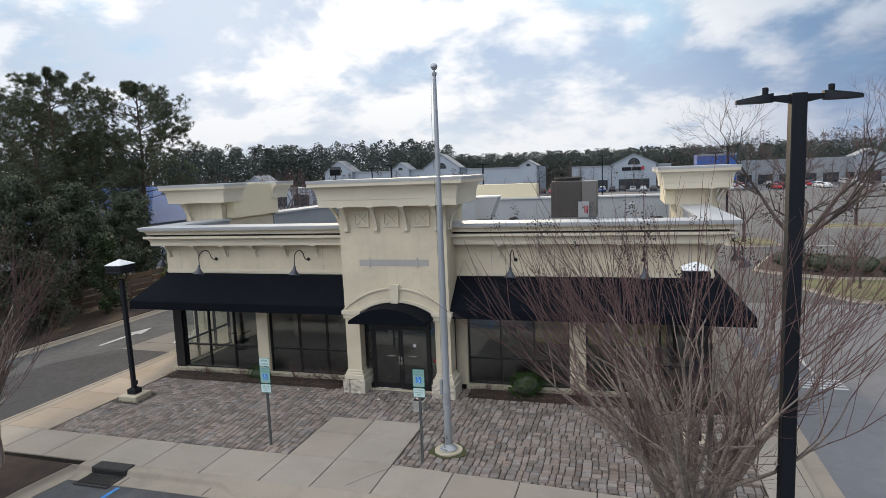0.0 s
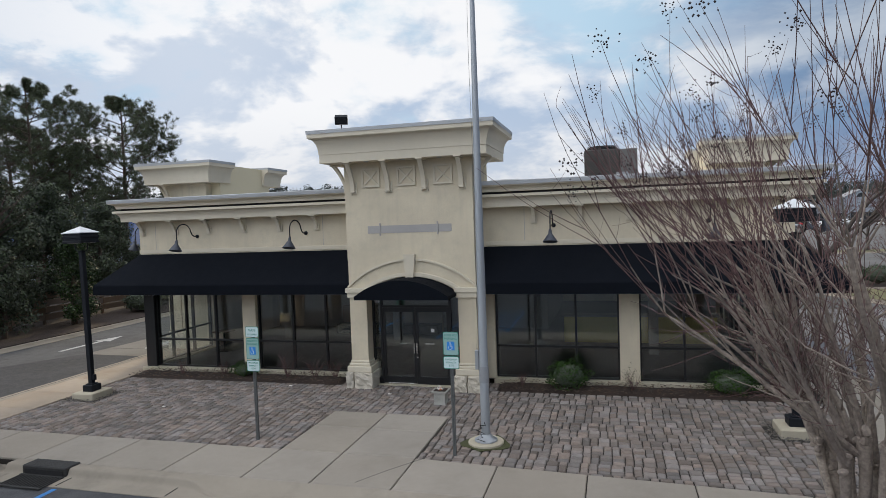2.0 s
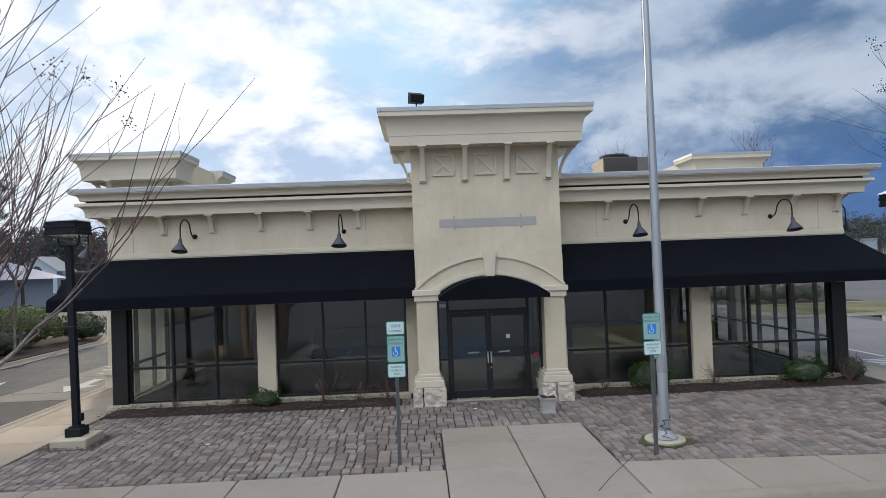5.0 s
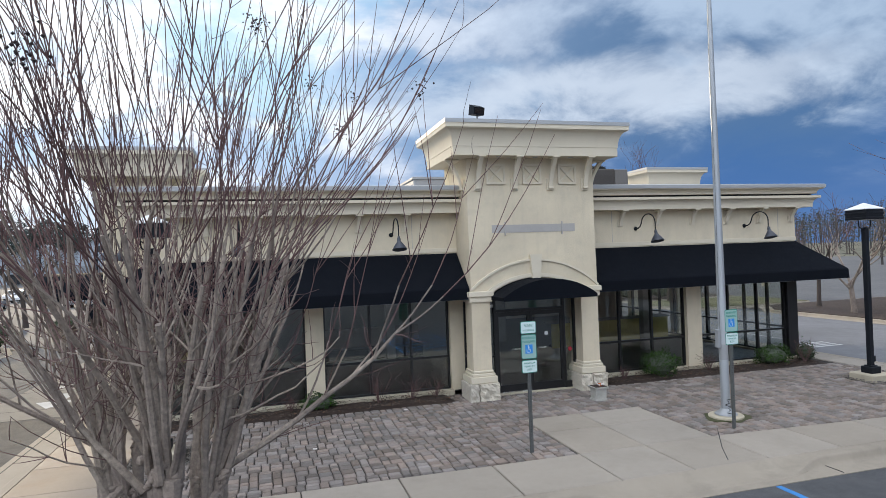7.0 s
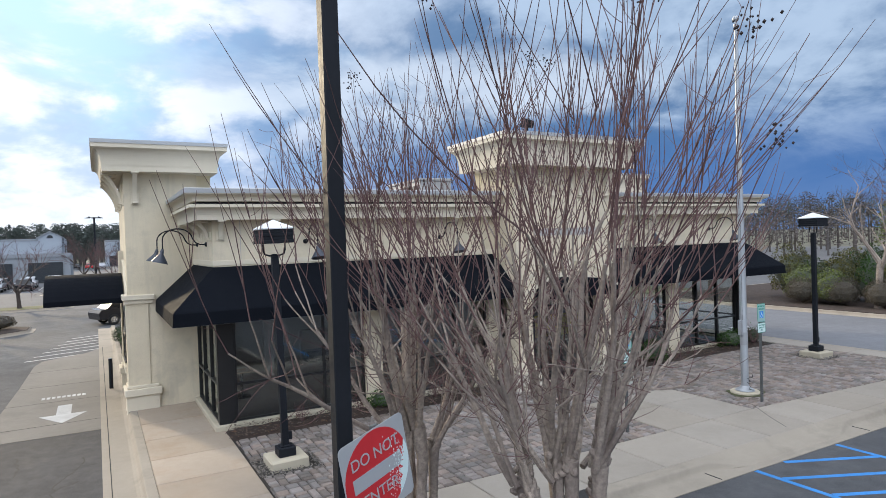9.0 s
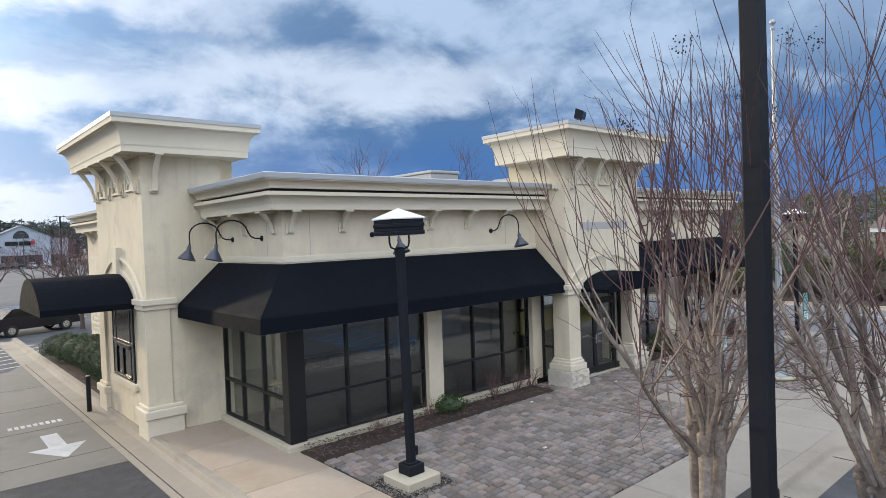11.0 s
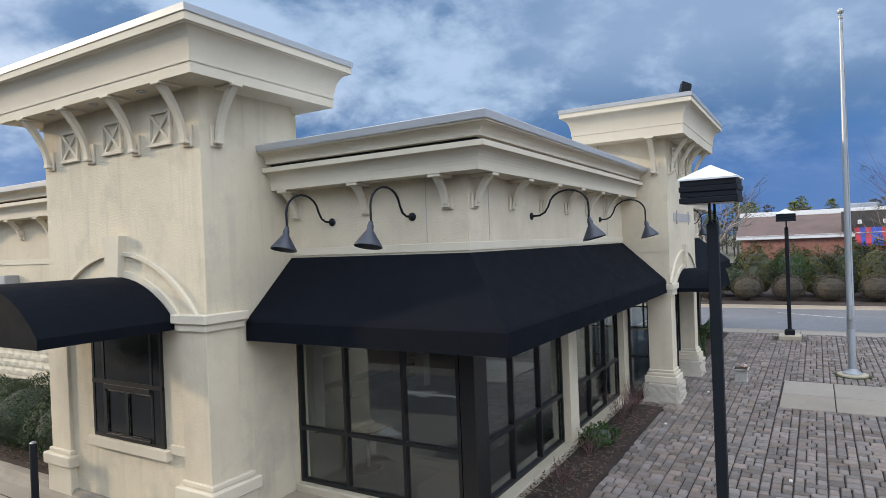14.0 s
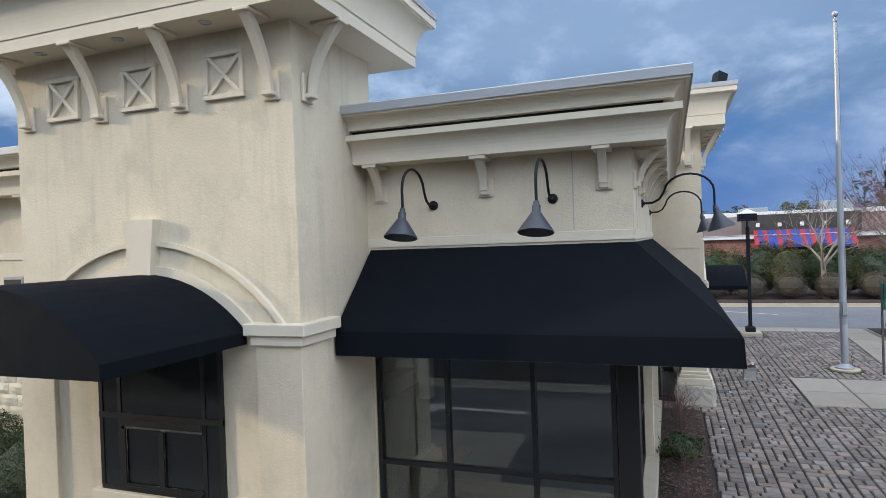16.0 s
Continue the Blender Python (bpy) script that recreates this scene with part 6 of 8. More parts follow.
def pods(g, rs, p, n, s):
    for _ in range(n):
        c = Vector(p) + Vector((rs.gauss(0, s), rs.gauss(0, s), rs.gauss(0, s * 1.2)))
        r_ = rs.uniform(0.008, 0.016)
        g.add([c + Vector(v) * r_ for v in ((1, 0, 0), (-1, 0, 0), (0, 1, 0), (0, -1, 0), (0, 0, 1), (0, 0, -1))],
              [(0, 2, 4), (2, 1, 4), (1, 3, 4), (3, 0, 4), (2, 0, 5), (1, 2, 5), (3, 1, 5), (0, 3, 5)])


def crape_myrtle(x, y, seed, stems, hgt, spread, lean=(), label="", clump=0.25, open_=0.28, heads=0.035, thick=1.0, fine=5):
    """A many-stemmed tree cut back low, with thick poles above the old cuts and fans of long straight shoots."""
    rs = random.Random(seed)
    t = thing("crape_myrtle", (x, y, 0), label, "tree", "bare crape myrtles")
    wood, poles, shoots, seeds = Geo(), Geo(), Geo(), Geo()
    k = hgt / 7.2
    up = Vector((0, 0, 1))

    def side_shoots(pts, d, lo, n, ln, r_):
        for _ in range(n):
            s = rs.randint(lo, len(pts) - 1)
            q, _ = bend(rs, pts[s], off(rs, d, rs.uniform(25, 75)), rs.uniform(.35, 1.0) * ln, 5, 0.20, 0.08)
            shoots.tube(q, [r_, r_ * .9, r_ * .8, r_ * .7, r_ * .55, r_ * .4], 3, cap=False)

    def fan(p, d, out, r_):
        """One long shoot and its finer ones."""
        p3, d3 = bend(rs, p, off(rs, (d + out * 0.14 * spread).normalized(), rs.uniform(4, 22)), rs.uniform(1.4, 2.3) * k, 6, 0.065, 0.07)
        shoots.tube(p3, [r_, r_ * .9, r_ * .8, r_ * .7, r_ * .6, r_ * .5, r_ * .32], 4, cap=False)
        for _ in range(rs.choice((1, 2, 2, 3))):
            s = rs.choice((1, 2, 3, 3, 4))
            p4, _ = bend(rs, p3[s], off(rs, d3, rs.uniform(8, 30)), rs.uniform(0.7, 1.8) * k, 4, 0.05, 0.05)
            shoots.tube(p4, [.0062, .0055, .0046, .0038, .0025], 3, cap=False)
            if rs.random() < heads:
                pods(seeds, rs, p4[-1], 26, 0.06)
        side_shoots(p3, d3, 1, 1, .5, .0035)

    for i in range(stems):
        a = 6.283 * i / stems + rs.uniform(-.3, .3)
        out = Vector((math.cos(a), math.sin(a), 0))
        rr = rs.uniform(0.30, 1.0)
        base = Vector((x, y, -0.02)) + out * clump * rr
        top = Vector((x, y, 0)) + out * (clump + open_) * rr + up * rs.uniform(1.60, 2.10)
        pts = [base.lerp(top, f) + out * 0.05 * math.sin(3.1 * f) + Vector((rs.gauss(0, .018), rs.gauss(0, .018), 0)) for f in (0, .2, .4, .6, .8, 1)]
        d = (pts[-1] - pts[-2]).normalized()
        r0 = rs.uniform(0.052, 0.080) * thick
        wood.tube(pts, [r0 * 1.2, r0, r0 * .92, r0 * .88, r0 * .92, r0 * 1.15], 9)
        for _ in range(8):             # swollen old cuts
            c = pts[-1] + Vector((rs.gauss(0, .035), rs.gauss(0, .035), rs.gauss(-.03, .07)))
            ax = Vector((rs.gauss(0, 1), rs.gauss(0, 1), rs.gauss(0, .8))).normalized()
            s = rs.uniform(.028, .055)
            wood.tube([c - ax * s * 1.3, c - ax * s * .7, c, c + ax * s * .8, c + ax * s * 1.2], [s * .45, s * rs.uniform(.7, .95), s * rs.uniform(.85, 1.1), s * rs.uniform(.6, .9), s * .35], 7)
        for j in range(rs.choice((2, 3, 3, 4))):
            dd = off(rs, (up + out * (0.10 + 0.20 * rr) * spread).normalized(), rs.uniform(3, 15))
            p2, d2 = bend(rs, pts[-1] + Vector((rs.gauss(0, .04), rs.gauss(0, .04), -.03)), dd, rs.uniform(1.35, 2.2) * k, 6, 0.085, 0.025)
            r1 = rs.uniform(0.027, 0.046)
            poles.tube(p2, [r1 * 1.1, r1, r1 * .95, r1 * .86, r1 * .78, r1 * .70, r1 * .66], 7)
            side_shoots(p2, d2, 2, fine, .8, .0056)
            for _ in range(2):                 # crooked laterals with twigs of their own
                pl_, dl = bend(rs, p2[rs.randint(1, 4)], off(rs, d2, rs.uniform(35, 70)), rs.uniform(.5, 1.1) * k, 6, 0.22, 0.10)
                rl = rs.uniform(.008, .015)
                poles.tube(pl_, [rl, rl * .92, rl * .84, rl * .75, rl * .66, rl * .56, rl * .45], 5)
                side_shoots(pl_, dl, 2, 5, .6, .0048)
            for q in range(rs.choice((2, 3, 3, 4))):
                s = rs.choice((3, 4, 5, 6, 6, 6))
                p3, d3 = bend(rs, p2[s], off(rs, (d2 + out * 0.10 * spread).normalized(), rs.uniform(8, 30)), rs.uniform(.5, 1.1) * k, 3, 0.07, 0.05)
                r2 = rs.uniform(0.009, 0.016)
                poles.tube(p3, [r2, r2 * .92, r2 * .85, r2 * .75], 5)
                for _ in range(rs.choice((1, 1, 2))):
                    fan(p3[-1], d3, out, r2 * .58)
    for dx, dy, dz, ln in lean:        # long low side limbs
        p2, d2 = bend(rs, (x + .30 * dx, y + .30 * dy, 1.75), (dx, dy, dz), ln, 7, 0.12, 0.04)
        poles.tube(p2, [.040, .037, .034, .031, .028, .025, .021, .017], 7)
        side_shoots(p2, d2, 2, 8, 1.0, .006)
        for s in (3, 4, 5, 6, 7, 7):
            p3, d3 = bend(rs, p2[s], off(rs, (d2 + up * .6).normalized(), rs.uniform(12, 40)), rs.uniform(.5, 1.1), 4, 0.07, 0.06)
            poles.tube(p3, [.013, .012, .011, .010, .009], 5)
            fan(p3[-1], (d3 + up * .5).normalized(), Vector((dx, dy, 0)), .008)
    part("trunk", wood, BARK, t, "smooth grey-tan stems with swollen old cuts", smooth=True)
    part("branch_work", poles, BARK, t, smooth=True, kind="stuff")
    part("shoot_crown", shoots, TWIG, t, "thin red-brown shoots", fix=False, kind="stuff")
    if seeds.v:
        part("seed_crown", seeds, POD, t, "dark dry seed clusters", fix=False, kind="stuff")
    return t


crape_myrtle(-15.06, 10.12, 3, 10, 7.7, 1.15, ((0.95, 0.25, 0.50, 2.3), (0.8, 0.5, 0.75, 1.9), (-0.85, -0.2, 1.1, 1.4)), "large bare crape myrtle with many grey stems in the mulched island", 0.22, 0.40, fine=5)
crape_myrtle(-15.93, 12.01, 8, 4, 6.9, 0.9, ((-0.95, -0.05, 0.95, 2.0), (-0.8, 0.45, 1.2, 1.7), (-0.7, -0.4, 1.1, 1.7)), "slender bare crape myrtle beside the larger one", 0.10, 0.12, 0.02, 1.15)
crape_myrtle(1.13, 11.12, 14, 15, 7.8, 1.55, ((-0.95, 0.2, 0.75, 2.6), (-0.7, 0.6, 0.8, 2.4), (0.9, 0.3, 0.55, 2.6), (-0.8, -0.3, 0.5, 2.4), (0.7, -0.4, 0.7, 2.2)), "wide bare crape myrtle with reddish shoots in the east island", 0.24, 0.5, 0.13, fine=12)


def bare_tree(x, y, hgt, seed, wide=1.0, label="", r0=0.16, levels=4, z0=0.0, material=None, group="bare trees", low=0.0):
    rs = random.Random(seed)
    t = thing("bare_tree", (x, y, z0), label or "leafless grey-barked street tree", "tree", group)
    trunk, limbs, twigs = Geo(), Geo(), Geo()
    fork = hgt * (low or rs.uniform(0.22, 0.32))
    pts, d = bend(rs, (x, y, z0 - .05), (rs.uniform(-.06, .06), rs.uniform(-.06, .06), 1), fork, 5, 0.04, 0.05)
    trunk.tube(pts, [r0 * 1.4, r0 * 1.05, r0, r0 * .95, r0 * .92, r0 * .9], 10)
    def go(p, d, ln, r_, lv):
        pts, d2 = bend(rs, p, d, ln, 4, 0.10, 0.03)
        g = limbs if lv > 1 else twigs
        n = 6 if lv > 2 else (4 if lv > 1 else 3)
        g.tube(pts, [r_, r_ * .88, r_ * .76, r_ * .66, r_ * .55], n, cap=False)
        if lv <= 0:
            return
        for _ in range(rs.choice((3, 3, 4)) if lv > 1 else rs.choice((3, 4, 5))):
            s = rs.choice((2, 3, 4, 4))
            go(pts[s], off(rs, d2, rs.uniform(18, 50)), ln * rs.uniform(.55, .82), r_ * rs.uniform(.42, .6), lv - 1)
    for i in range(rs.choice((4, 5))):
        a = 6.283 * i / 4.5 + rs.uniform(-.4, .4)
        go(pts[-1] - Vector((0, 0, rs.uniform(0, .25) * fork)), Vector((math.cos(a) * .75 * wide, math.sin(a) * .75 * wide, 1)), (hgt - fork) * rs.uniform(.36, .48), r0 * rs.uniform(.45, .62), levels - 1)
    part("trunk", trunk, material or DARKBARK, t, smooth=True)
    part("branch_work", limbs, material or DARKBARK, t, smooth=True, kind="stuff")
    part("twig_crown", twigs, TWIG if material is None else FARBARE, t, fix=False, kind="stuff")
    return t


def leaf_cloud(rs, n, size, place, flat=0.35):
    """n small bent leaves at places given by place(); returns a Geo."""
    g = Geo()
    for _ in range(n):
        c, nrm = place()
        s = size * rs.uniform(.6, 1.3)
        u = Vector((rs.gauss(0, 1), rs.gauss(0, 1), rs.gauss(0, 1)))
        u = (u - nrm * u.dot(nrm) * (1 - flat))
        u = u.normalized() if u.length > 1e-4 else Vector((1, 0, 0))
        w = nrm.cross(u)
        w = w.normalized() if w.length > 1e-4 else Vector((0, 0, 1))
        g.add([c - u * s, c + w * s * .45, c + u * s, c - w * s * .45 + nrm * s * .15], [(0, 1, 2), (0, 2, 3)])
    return g


def bush(x, y, z0, rx, ry, h_, seed, n, size, material, label, group="", rough=0.14, name="bush"):
    """A clipped or loose shrub: woody stems and a shell of small leaves with gaps."""
    rs = random.Random(seed)
    t = thing(name, (x, y, z0), label, "bush", group)
    sh = Vector((rs.uniform(0, 50), rs.uniform(0, 50), 0))
    def place():
        a, b = rs.uniform(0, 6.283), math.asin(rs.uniform(-.55, 1))
        n_ = Vector((math.cos(a) * math.cos(b), math.sin(a) * math.cos(b), math.sin(b)))
        k = 1 + rough * 1.8 * noise.noise(n_ * 2.2 + sh) - abs(rs.gauss(0, .10))
        p = Vector((n_.x * rx * k, n_.y * ry * k, h_ * .46 + n_.z * h_ * .54 * k))
        p.z = max(p.z, 0.02)
        return Vector((x, y, z0)) + p, (n_ + Vector((rs.gauss(0, .45), rs.gauss(0, .45), rs.gauss(0, .45)))).normalized()
    g = Geo()
    for k in range(7):
        a = rs.uniform(0, 6.28)
        pts, _ = bend(rs, (x, y, z0 - .03), (math.cos(a) * rx, math.sin(a) * ry, h_ * .8), h_ * .75, 3, .1, .02)
        g.tube(pts, [.016, .013, .01, .006], 5)
    part("stem_work", g, DARKBARK, t, fix=False, kind="stuff")
    core = Geo()
    for j in range(7):                 # dark inner mass that closes the view through
        for i in range(12):
            b, a = math.pi * (j / 6) - math.pi / 2, 6.283 * i / 12
            core.v.append((x + rx * .80 * math.cos(b) * math.cos(a), y + ry * .80 * math.cos(b) * math.sin(a), z0 + max(.01, h_ * .45 + h_ * .40 * math.sin(b))))
    core.f = [(j * 12 + i, j * 12 + (i + 1) % 12, (j + 1) * 12 + (i + 1) % 12, (j + 1) * 12 + i) for j in range(6) for i in range(12)]
    part("inner_foliage", core, DRYLEAF if material is DRYLEAF else CEDAR, t, fix=False)
    part("foliage", leaf_cloud(rs, n, size, place), material, t, fix=False, kind="stuff")
    return t


def twiggy(x, y, z0, h_, seed, label, green=0):
    rs = random.Random(seed)
    t = thing("shrub", (x, y, z0), label, "shrub", "twiggy shrubs in the beds")
    g = Geo()
    tips = []
    for k in range(16):
        a = rs.uniform(0, 6.28)
        pts, d = bend(rs, (x, y, z0 - .02), (math.cos(a) * rs.uniform(.1, .7), math.sin(a) * rs.uniform(.1, .7), 1), h_ * rs.uniform(.6, 1), 4, .12, .02)
        g.tube(pts, [.007, .006, .005, .004, .002], 4)
        for s in (2, 3, 4):
            p2, _ = bend(rs, pts[s], off(rs, d, rs.uniform(20, 55)), h_ * .35, 3, .12, .02)
            g.tube(p2, [.004, .0035, .003, .0015], 3)
            tips.append(p2[-1])
    part("twig_crown", g, TWIG, t, fix=False, kind="stuff")
    if green:
        part("leaf_cover", leaf_cloud(rs, green, .022, lambda: (rs.choice(tips) + Vector((rs.gauss(0, .04), rs.gauss(0, .04), rs.gauss(0, .04))), Vector((rs.gauss(0, 1), rs.gauss(0, 1), 1)).normalized())), SHRUB, t, fix=False, kind="stuff")


# beds by the front wall
bush(-3.05, 19.78, 0.02, .52, .40, .78, 1, 2600, .030, SHRUB, "round green shrub in the mulch under the window", "green shrubs in the beds", rough=.35)
bush(1.0, 19.78, 0.02, .55, .40, .62, 2, 2600, .030, SHRUB, "low green shrub in the mulch near the corner", "green shrubs in the beds", rough=.4)
bush(-13.0, 19.85, 0.02, .38, .30, .42, 3, 1500, .030, SHRUB, "small bright-green shrub beside the window pier", "green shrubs in the beds", rough=.5)
bush(2.35, 19.85, 0.02, .30, .28, .60, 4, 900, .026, HEDGE, "small dark shrub at the building corner", "green shrubs in the beds")
for i, (x, y, h_, gn) in enumerate(((-1.4, 19.75, .6, 60), (2.1, 19.65, .75, 80), (-11.5, 19.8, .85, 0), (-10.6, 19.85, .7, 0), (-13.7, 19.8, .5, 0), (-15.2, 19.75, .45, 0), (-9.95, 19.9, .6, 40), (-4.3, 19.8, .4, 0))):
    twiggy(x, y, 0.02, h_, 40 + i, "bare twiggy shrub in the mulch bed", gn)
# hedge by the drive-through wall
for i, (x, y, rx, ry, h_) in enumerate(((-17.80, 28.95, .92, .98, 1.42), (-17.80, 30.7, .90, .98, 1.50), (-17.8, 32.3, .82, .92, 1.40), (-17.8, 33.8, .8, .85, 1.25), (-17.9, 35.4, .8, .8, 1.15), (-18.1, 37.2, .8, .8, 1.0))):
    bush(x, y, 0.0, rx, ry, h_, 60 + i, 17000 if i < 3 else 6000, .021 if i < 3 else .026, HEDGE, "dense clipped dark-green holly bush by the wall", "holly hedge bushes", rough=.10)
bush(3.5, 10.2, 0.02, .7, .7, .75, 71, 3500, .03, HEDGE, "dark-green clipped bush in the island")
bush(3.3, 11.8, 0.02, .55, .5, .6, 72, 2500, .03, HEDGE, "small dark-green clipped bush in the island")

# ---- planted strip beyond the east drive ----
g = Geo().prism([(13.96, 8.6), (28.0, 8.6), (28.0, 35.6), (15.7, 35.4), (13.96, 33.1)], 2, LOT - .1, 0.03)
part("planting_bed", g, MULCH, label="reddish mulch strip beyond the east drive", category="planting bed", kind="structure")
g = Geo().prism([(13.96, -30), (28.0, -30), (28.0, 8.59), (13.96, 8.59)], 2, LOT - .1, 0.02)
part("planting_bed", g, MULCH, label="mulched strip beside the brick building", category="planting bed", kind="structure")
rs = random.Random(77)
for i in range(10):
    y = 7.1 + 2.11 * i
    bush(16.2 + rs.uniform(-.15, .15), y, 0.03, .92, .92, 1.52 + rs.uniform(-.08, .06), 100 + i, 4200, .036, DRYLEAF, "clipped brown-grey round bush on the mulch strip", "clipped round bushes", rough=.05)
for i in range(19):
    y = 1.2 + 1.5 * i + rs.uniform(-.3, .3)
    bush(18.7 + rs.uniform(-.5, .5), y, 0.03, 1.35, 1.2, 2.75 + rs.uniform(-.45, .55), 130 + i, 5200, .062, (OLIVE, HEDGE, OLIVE, SHRUB)[i % 4], "tall loose evergreen shrub with olive and yellow-green leaves", "evergreen screen", rough=.3)
for i, (x, y, h_) in enumerate(((16.4, 24.6, 1.9), (16.9, 26.6, 2.1))):
    bush(x, y, 0.03, 1.0, 1.0, h_, 160 + i, 4000, .055, YEWGOLD, "bright yellow-green holly shrub on the mulch strip", "evergreen screen", rough=.25)
bare_tree(16.3, 11.6, 7.6, 5, 1.0, "leafless grey street tree on the mulch strip", .14, 5, 0.02, BARK)
bare_tree(16.1, 22.1, 8.4, 6, 1.0, "leafless pale-barked tree with a leaning trunk on the mulch strip", .17, 5, 0.02, BARK)
bare_tree(15.6, 29.5, 6.5, 7, 1.1, "leafless grey street tree on the mulch strip", .13, 4, 0.02, BARK)
bare_tree(16.2, 4.0, 7.5, 16, 1.0, "leafless grey street tree on the mulch strip", .13, 4, 0.02, BARK)
bare_tree(17.0, 33.0, 7.0, 19, 1.0, "leafless grey street tree on the mulch strip", .12, 4, 0.02)

# ---- islands in the car parks ----
def lot_island(x0, x1, y0, y1, material, lab):
    c = min(x1 - x0, y1 - y0) * .28
    pts = [(x0 + c, y0), (x1 - c, y0), (x1, y0 + c), (x1, y1 - c), (x1 - c, y1), (x0 + c, y1), (x0, y1 - c), (x0, y0 + c)]
    kerb("kerb", pts, "pale kerb round a car-park island", pan=.3, closed=True)
    part("planting_bed", Geo().prism(pts, 2, LOT - .1, 0.02), material, label=lab, category="planting bed", kind="structure")


def shaped_island(pts, material, lab):
    kerb("kerb", pts, "pale kerb round a car-park island", pan=.3, closed=True)
    part("planting_bed", Geo().prism(pts, 2, LOT - .1, 0.02), material, label=lab, category="planting bed", kind="structure")


shaped_island([(9.7, 41.3), (10.3, 39.6), (10.9, 37.9), (11.6, 36.8), (12.6, 36.4), (20, 36.6), (20, 42.2), (14, 42.5), (10.9, 42.6)], GRASS, "patchy green grass in a car-park island")
shaped_island([(8.7, 46.7), (9.6, 45.6), (12.4, 43.6), (20, 43.4), (20, 47.5), (14.5, 54.2), (11.2, 54.2), (9.2, 48.4)], MULCH, "brown mulch in a car-park island")
lot_island(9.0, 13.0, 59.8, 65.0, GRASS, "dry grass in a car-park island")
lot_island(19.2, 46.0, 75.6, 79.0, GRASS, "dry grass strip in the car park")
lot_island(-27.5, -23.0, 46.0, 50.0, MULCH, "mulched car-park island")
lot_island(-28.5, -21.5, 63.0, 66.0, GRASS, "dry grass car-park island")
lot_island(-24.5, -18.0, 82, 85, GRASS, "dry grass car-park island")
lot_island(-17.6, -14.0, 54.0, 57.5, MULCH, "mulched car-park island")
bare_tree(12.6, 52.3, 12.2, 24, 1.5, "large dark leafless tree with a low fork in the car park", .34, 6, 0.0, low=.10)
bare_tree(12.6, 39.6, 4.2, 25, .9, "small leafless tree in the grass island", .07, 4, 0.0)
bare_tree(12.9, 41.6, 4.4, 26, .9, "small leafless tree in the grass island", .07, 4, 0.0)
bare_tree(10.4, 62.0, 6.8, 27, 1.1, "leafless tree in the car park", .14, 4, 0.0)
bare_tree(-24.9, 64.5, 6.5, 28, 1.1, "leafless tree in the car park", .14, 4, 0.0)
bare_tree(-25.6, 48.0, 5.0, 29, 1.1, "leafless tree in the car park", .12, 4, 0.0)
bare_tree(-20.6, 83.5, 7.0, 30, 1.0, "leafless tree in the car park", .14, 4, 0.0)
bare_tree(-15.8, 55.8, 6.0, 31, 1.0, "leafless tree in the car park", .12, 4, 0.0)
bare_tree(24, 77.3, 8.0, 32, 1.1, "leafless tree in the car park", .16, 4, 0.0)
bare_tree(34, 77.3, 8.0, 33, 1.1, "leafless tree in the car park", .16, 4, 0.0)
for i, (x, y) in enumerate(((10.5, 47.3), (11.4, 46.5), (12.3, 45.7), (13.3, 45.0), (14.5, 44.7), (15.8, 44.6), (17.1, 44.6))):
    bush(x, y, 0.02, .85, .8, 1.15, 170 + i, 1200, .05, HEDGE, "clipped dark-green hedge bush in a car-park island", "car-park hedge", rough=.08)
bush(-26.0, 47.0, 0.02, .9, .9, .9, 180, 1200, .05, HEDGE, "clipped dark-green hedge bush in a car-park island", "car-park hedge", rough=.08)
bush(-24.5, 48.6, 0.02, .9, .9, .8, 181, 1200, .05, DRYLEAF, "brown clipped bush in a car-park island", "car-park hedge", rough=.08)

# ---- wooded strip on the west ----
g = Geo().prism([(-26.45, -20), (-26.45, 38), (-27.6, 41), (-70, 41), (-70, -20)], 2, LOT - .1, 0.02)
part("planting_bed", g, MULCH, label="leaf-littered bank west of the drive", category="planting bed", kind="structure")


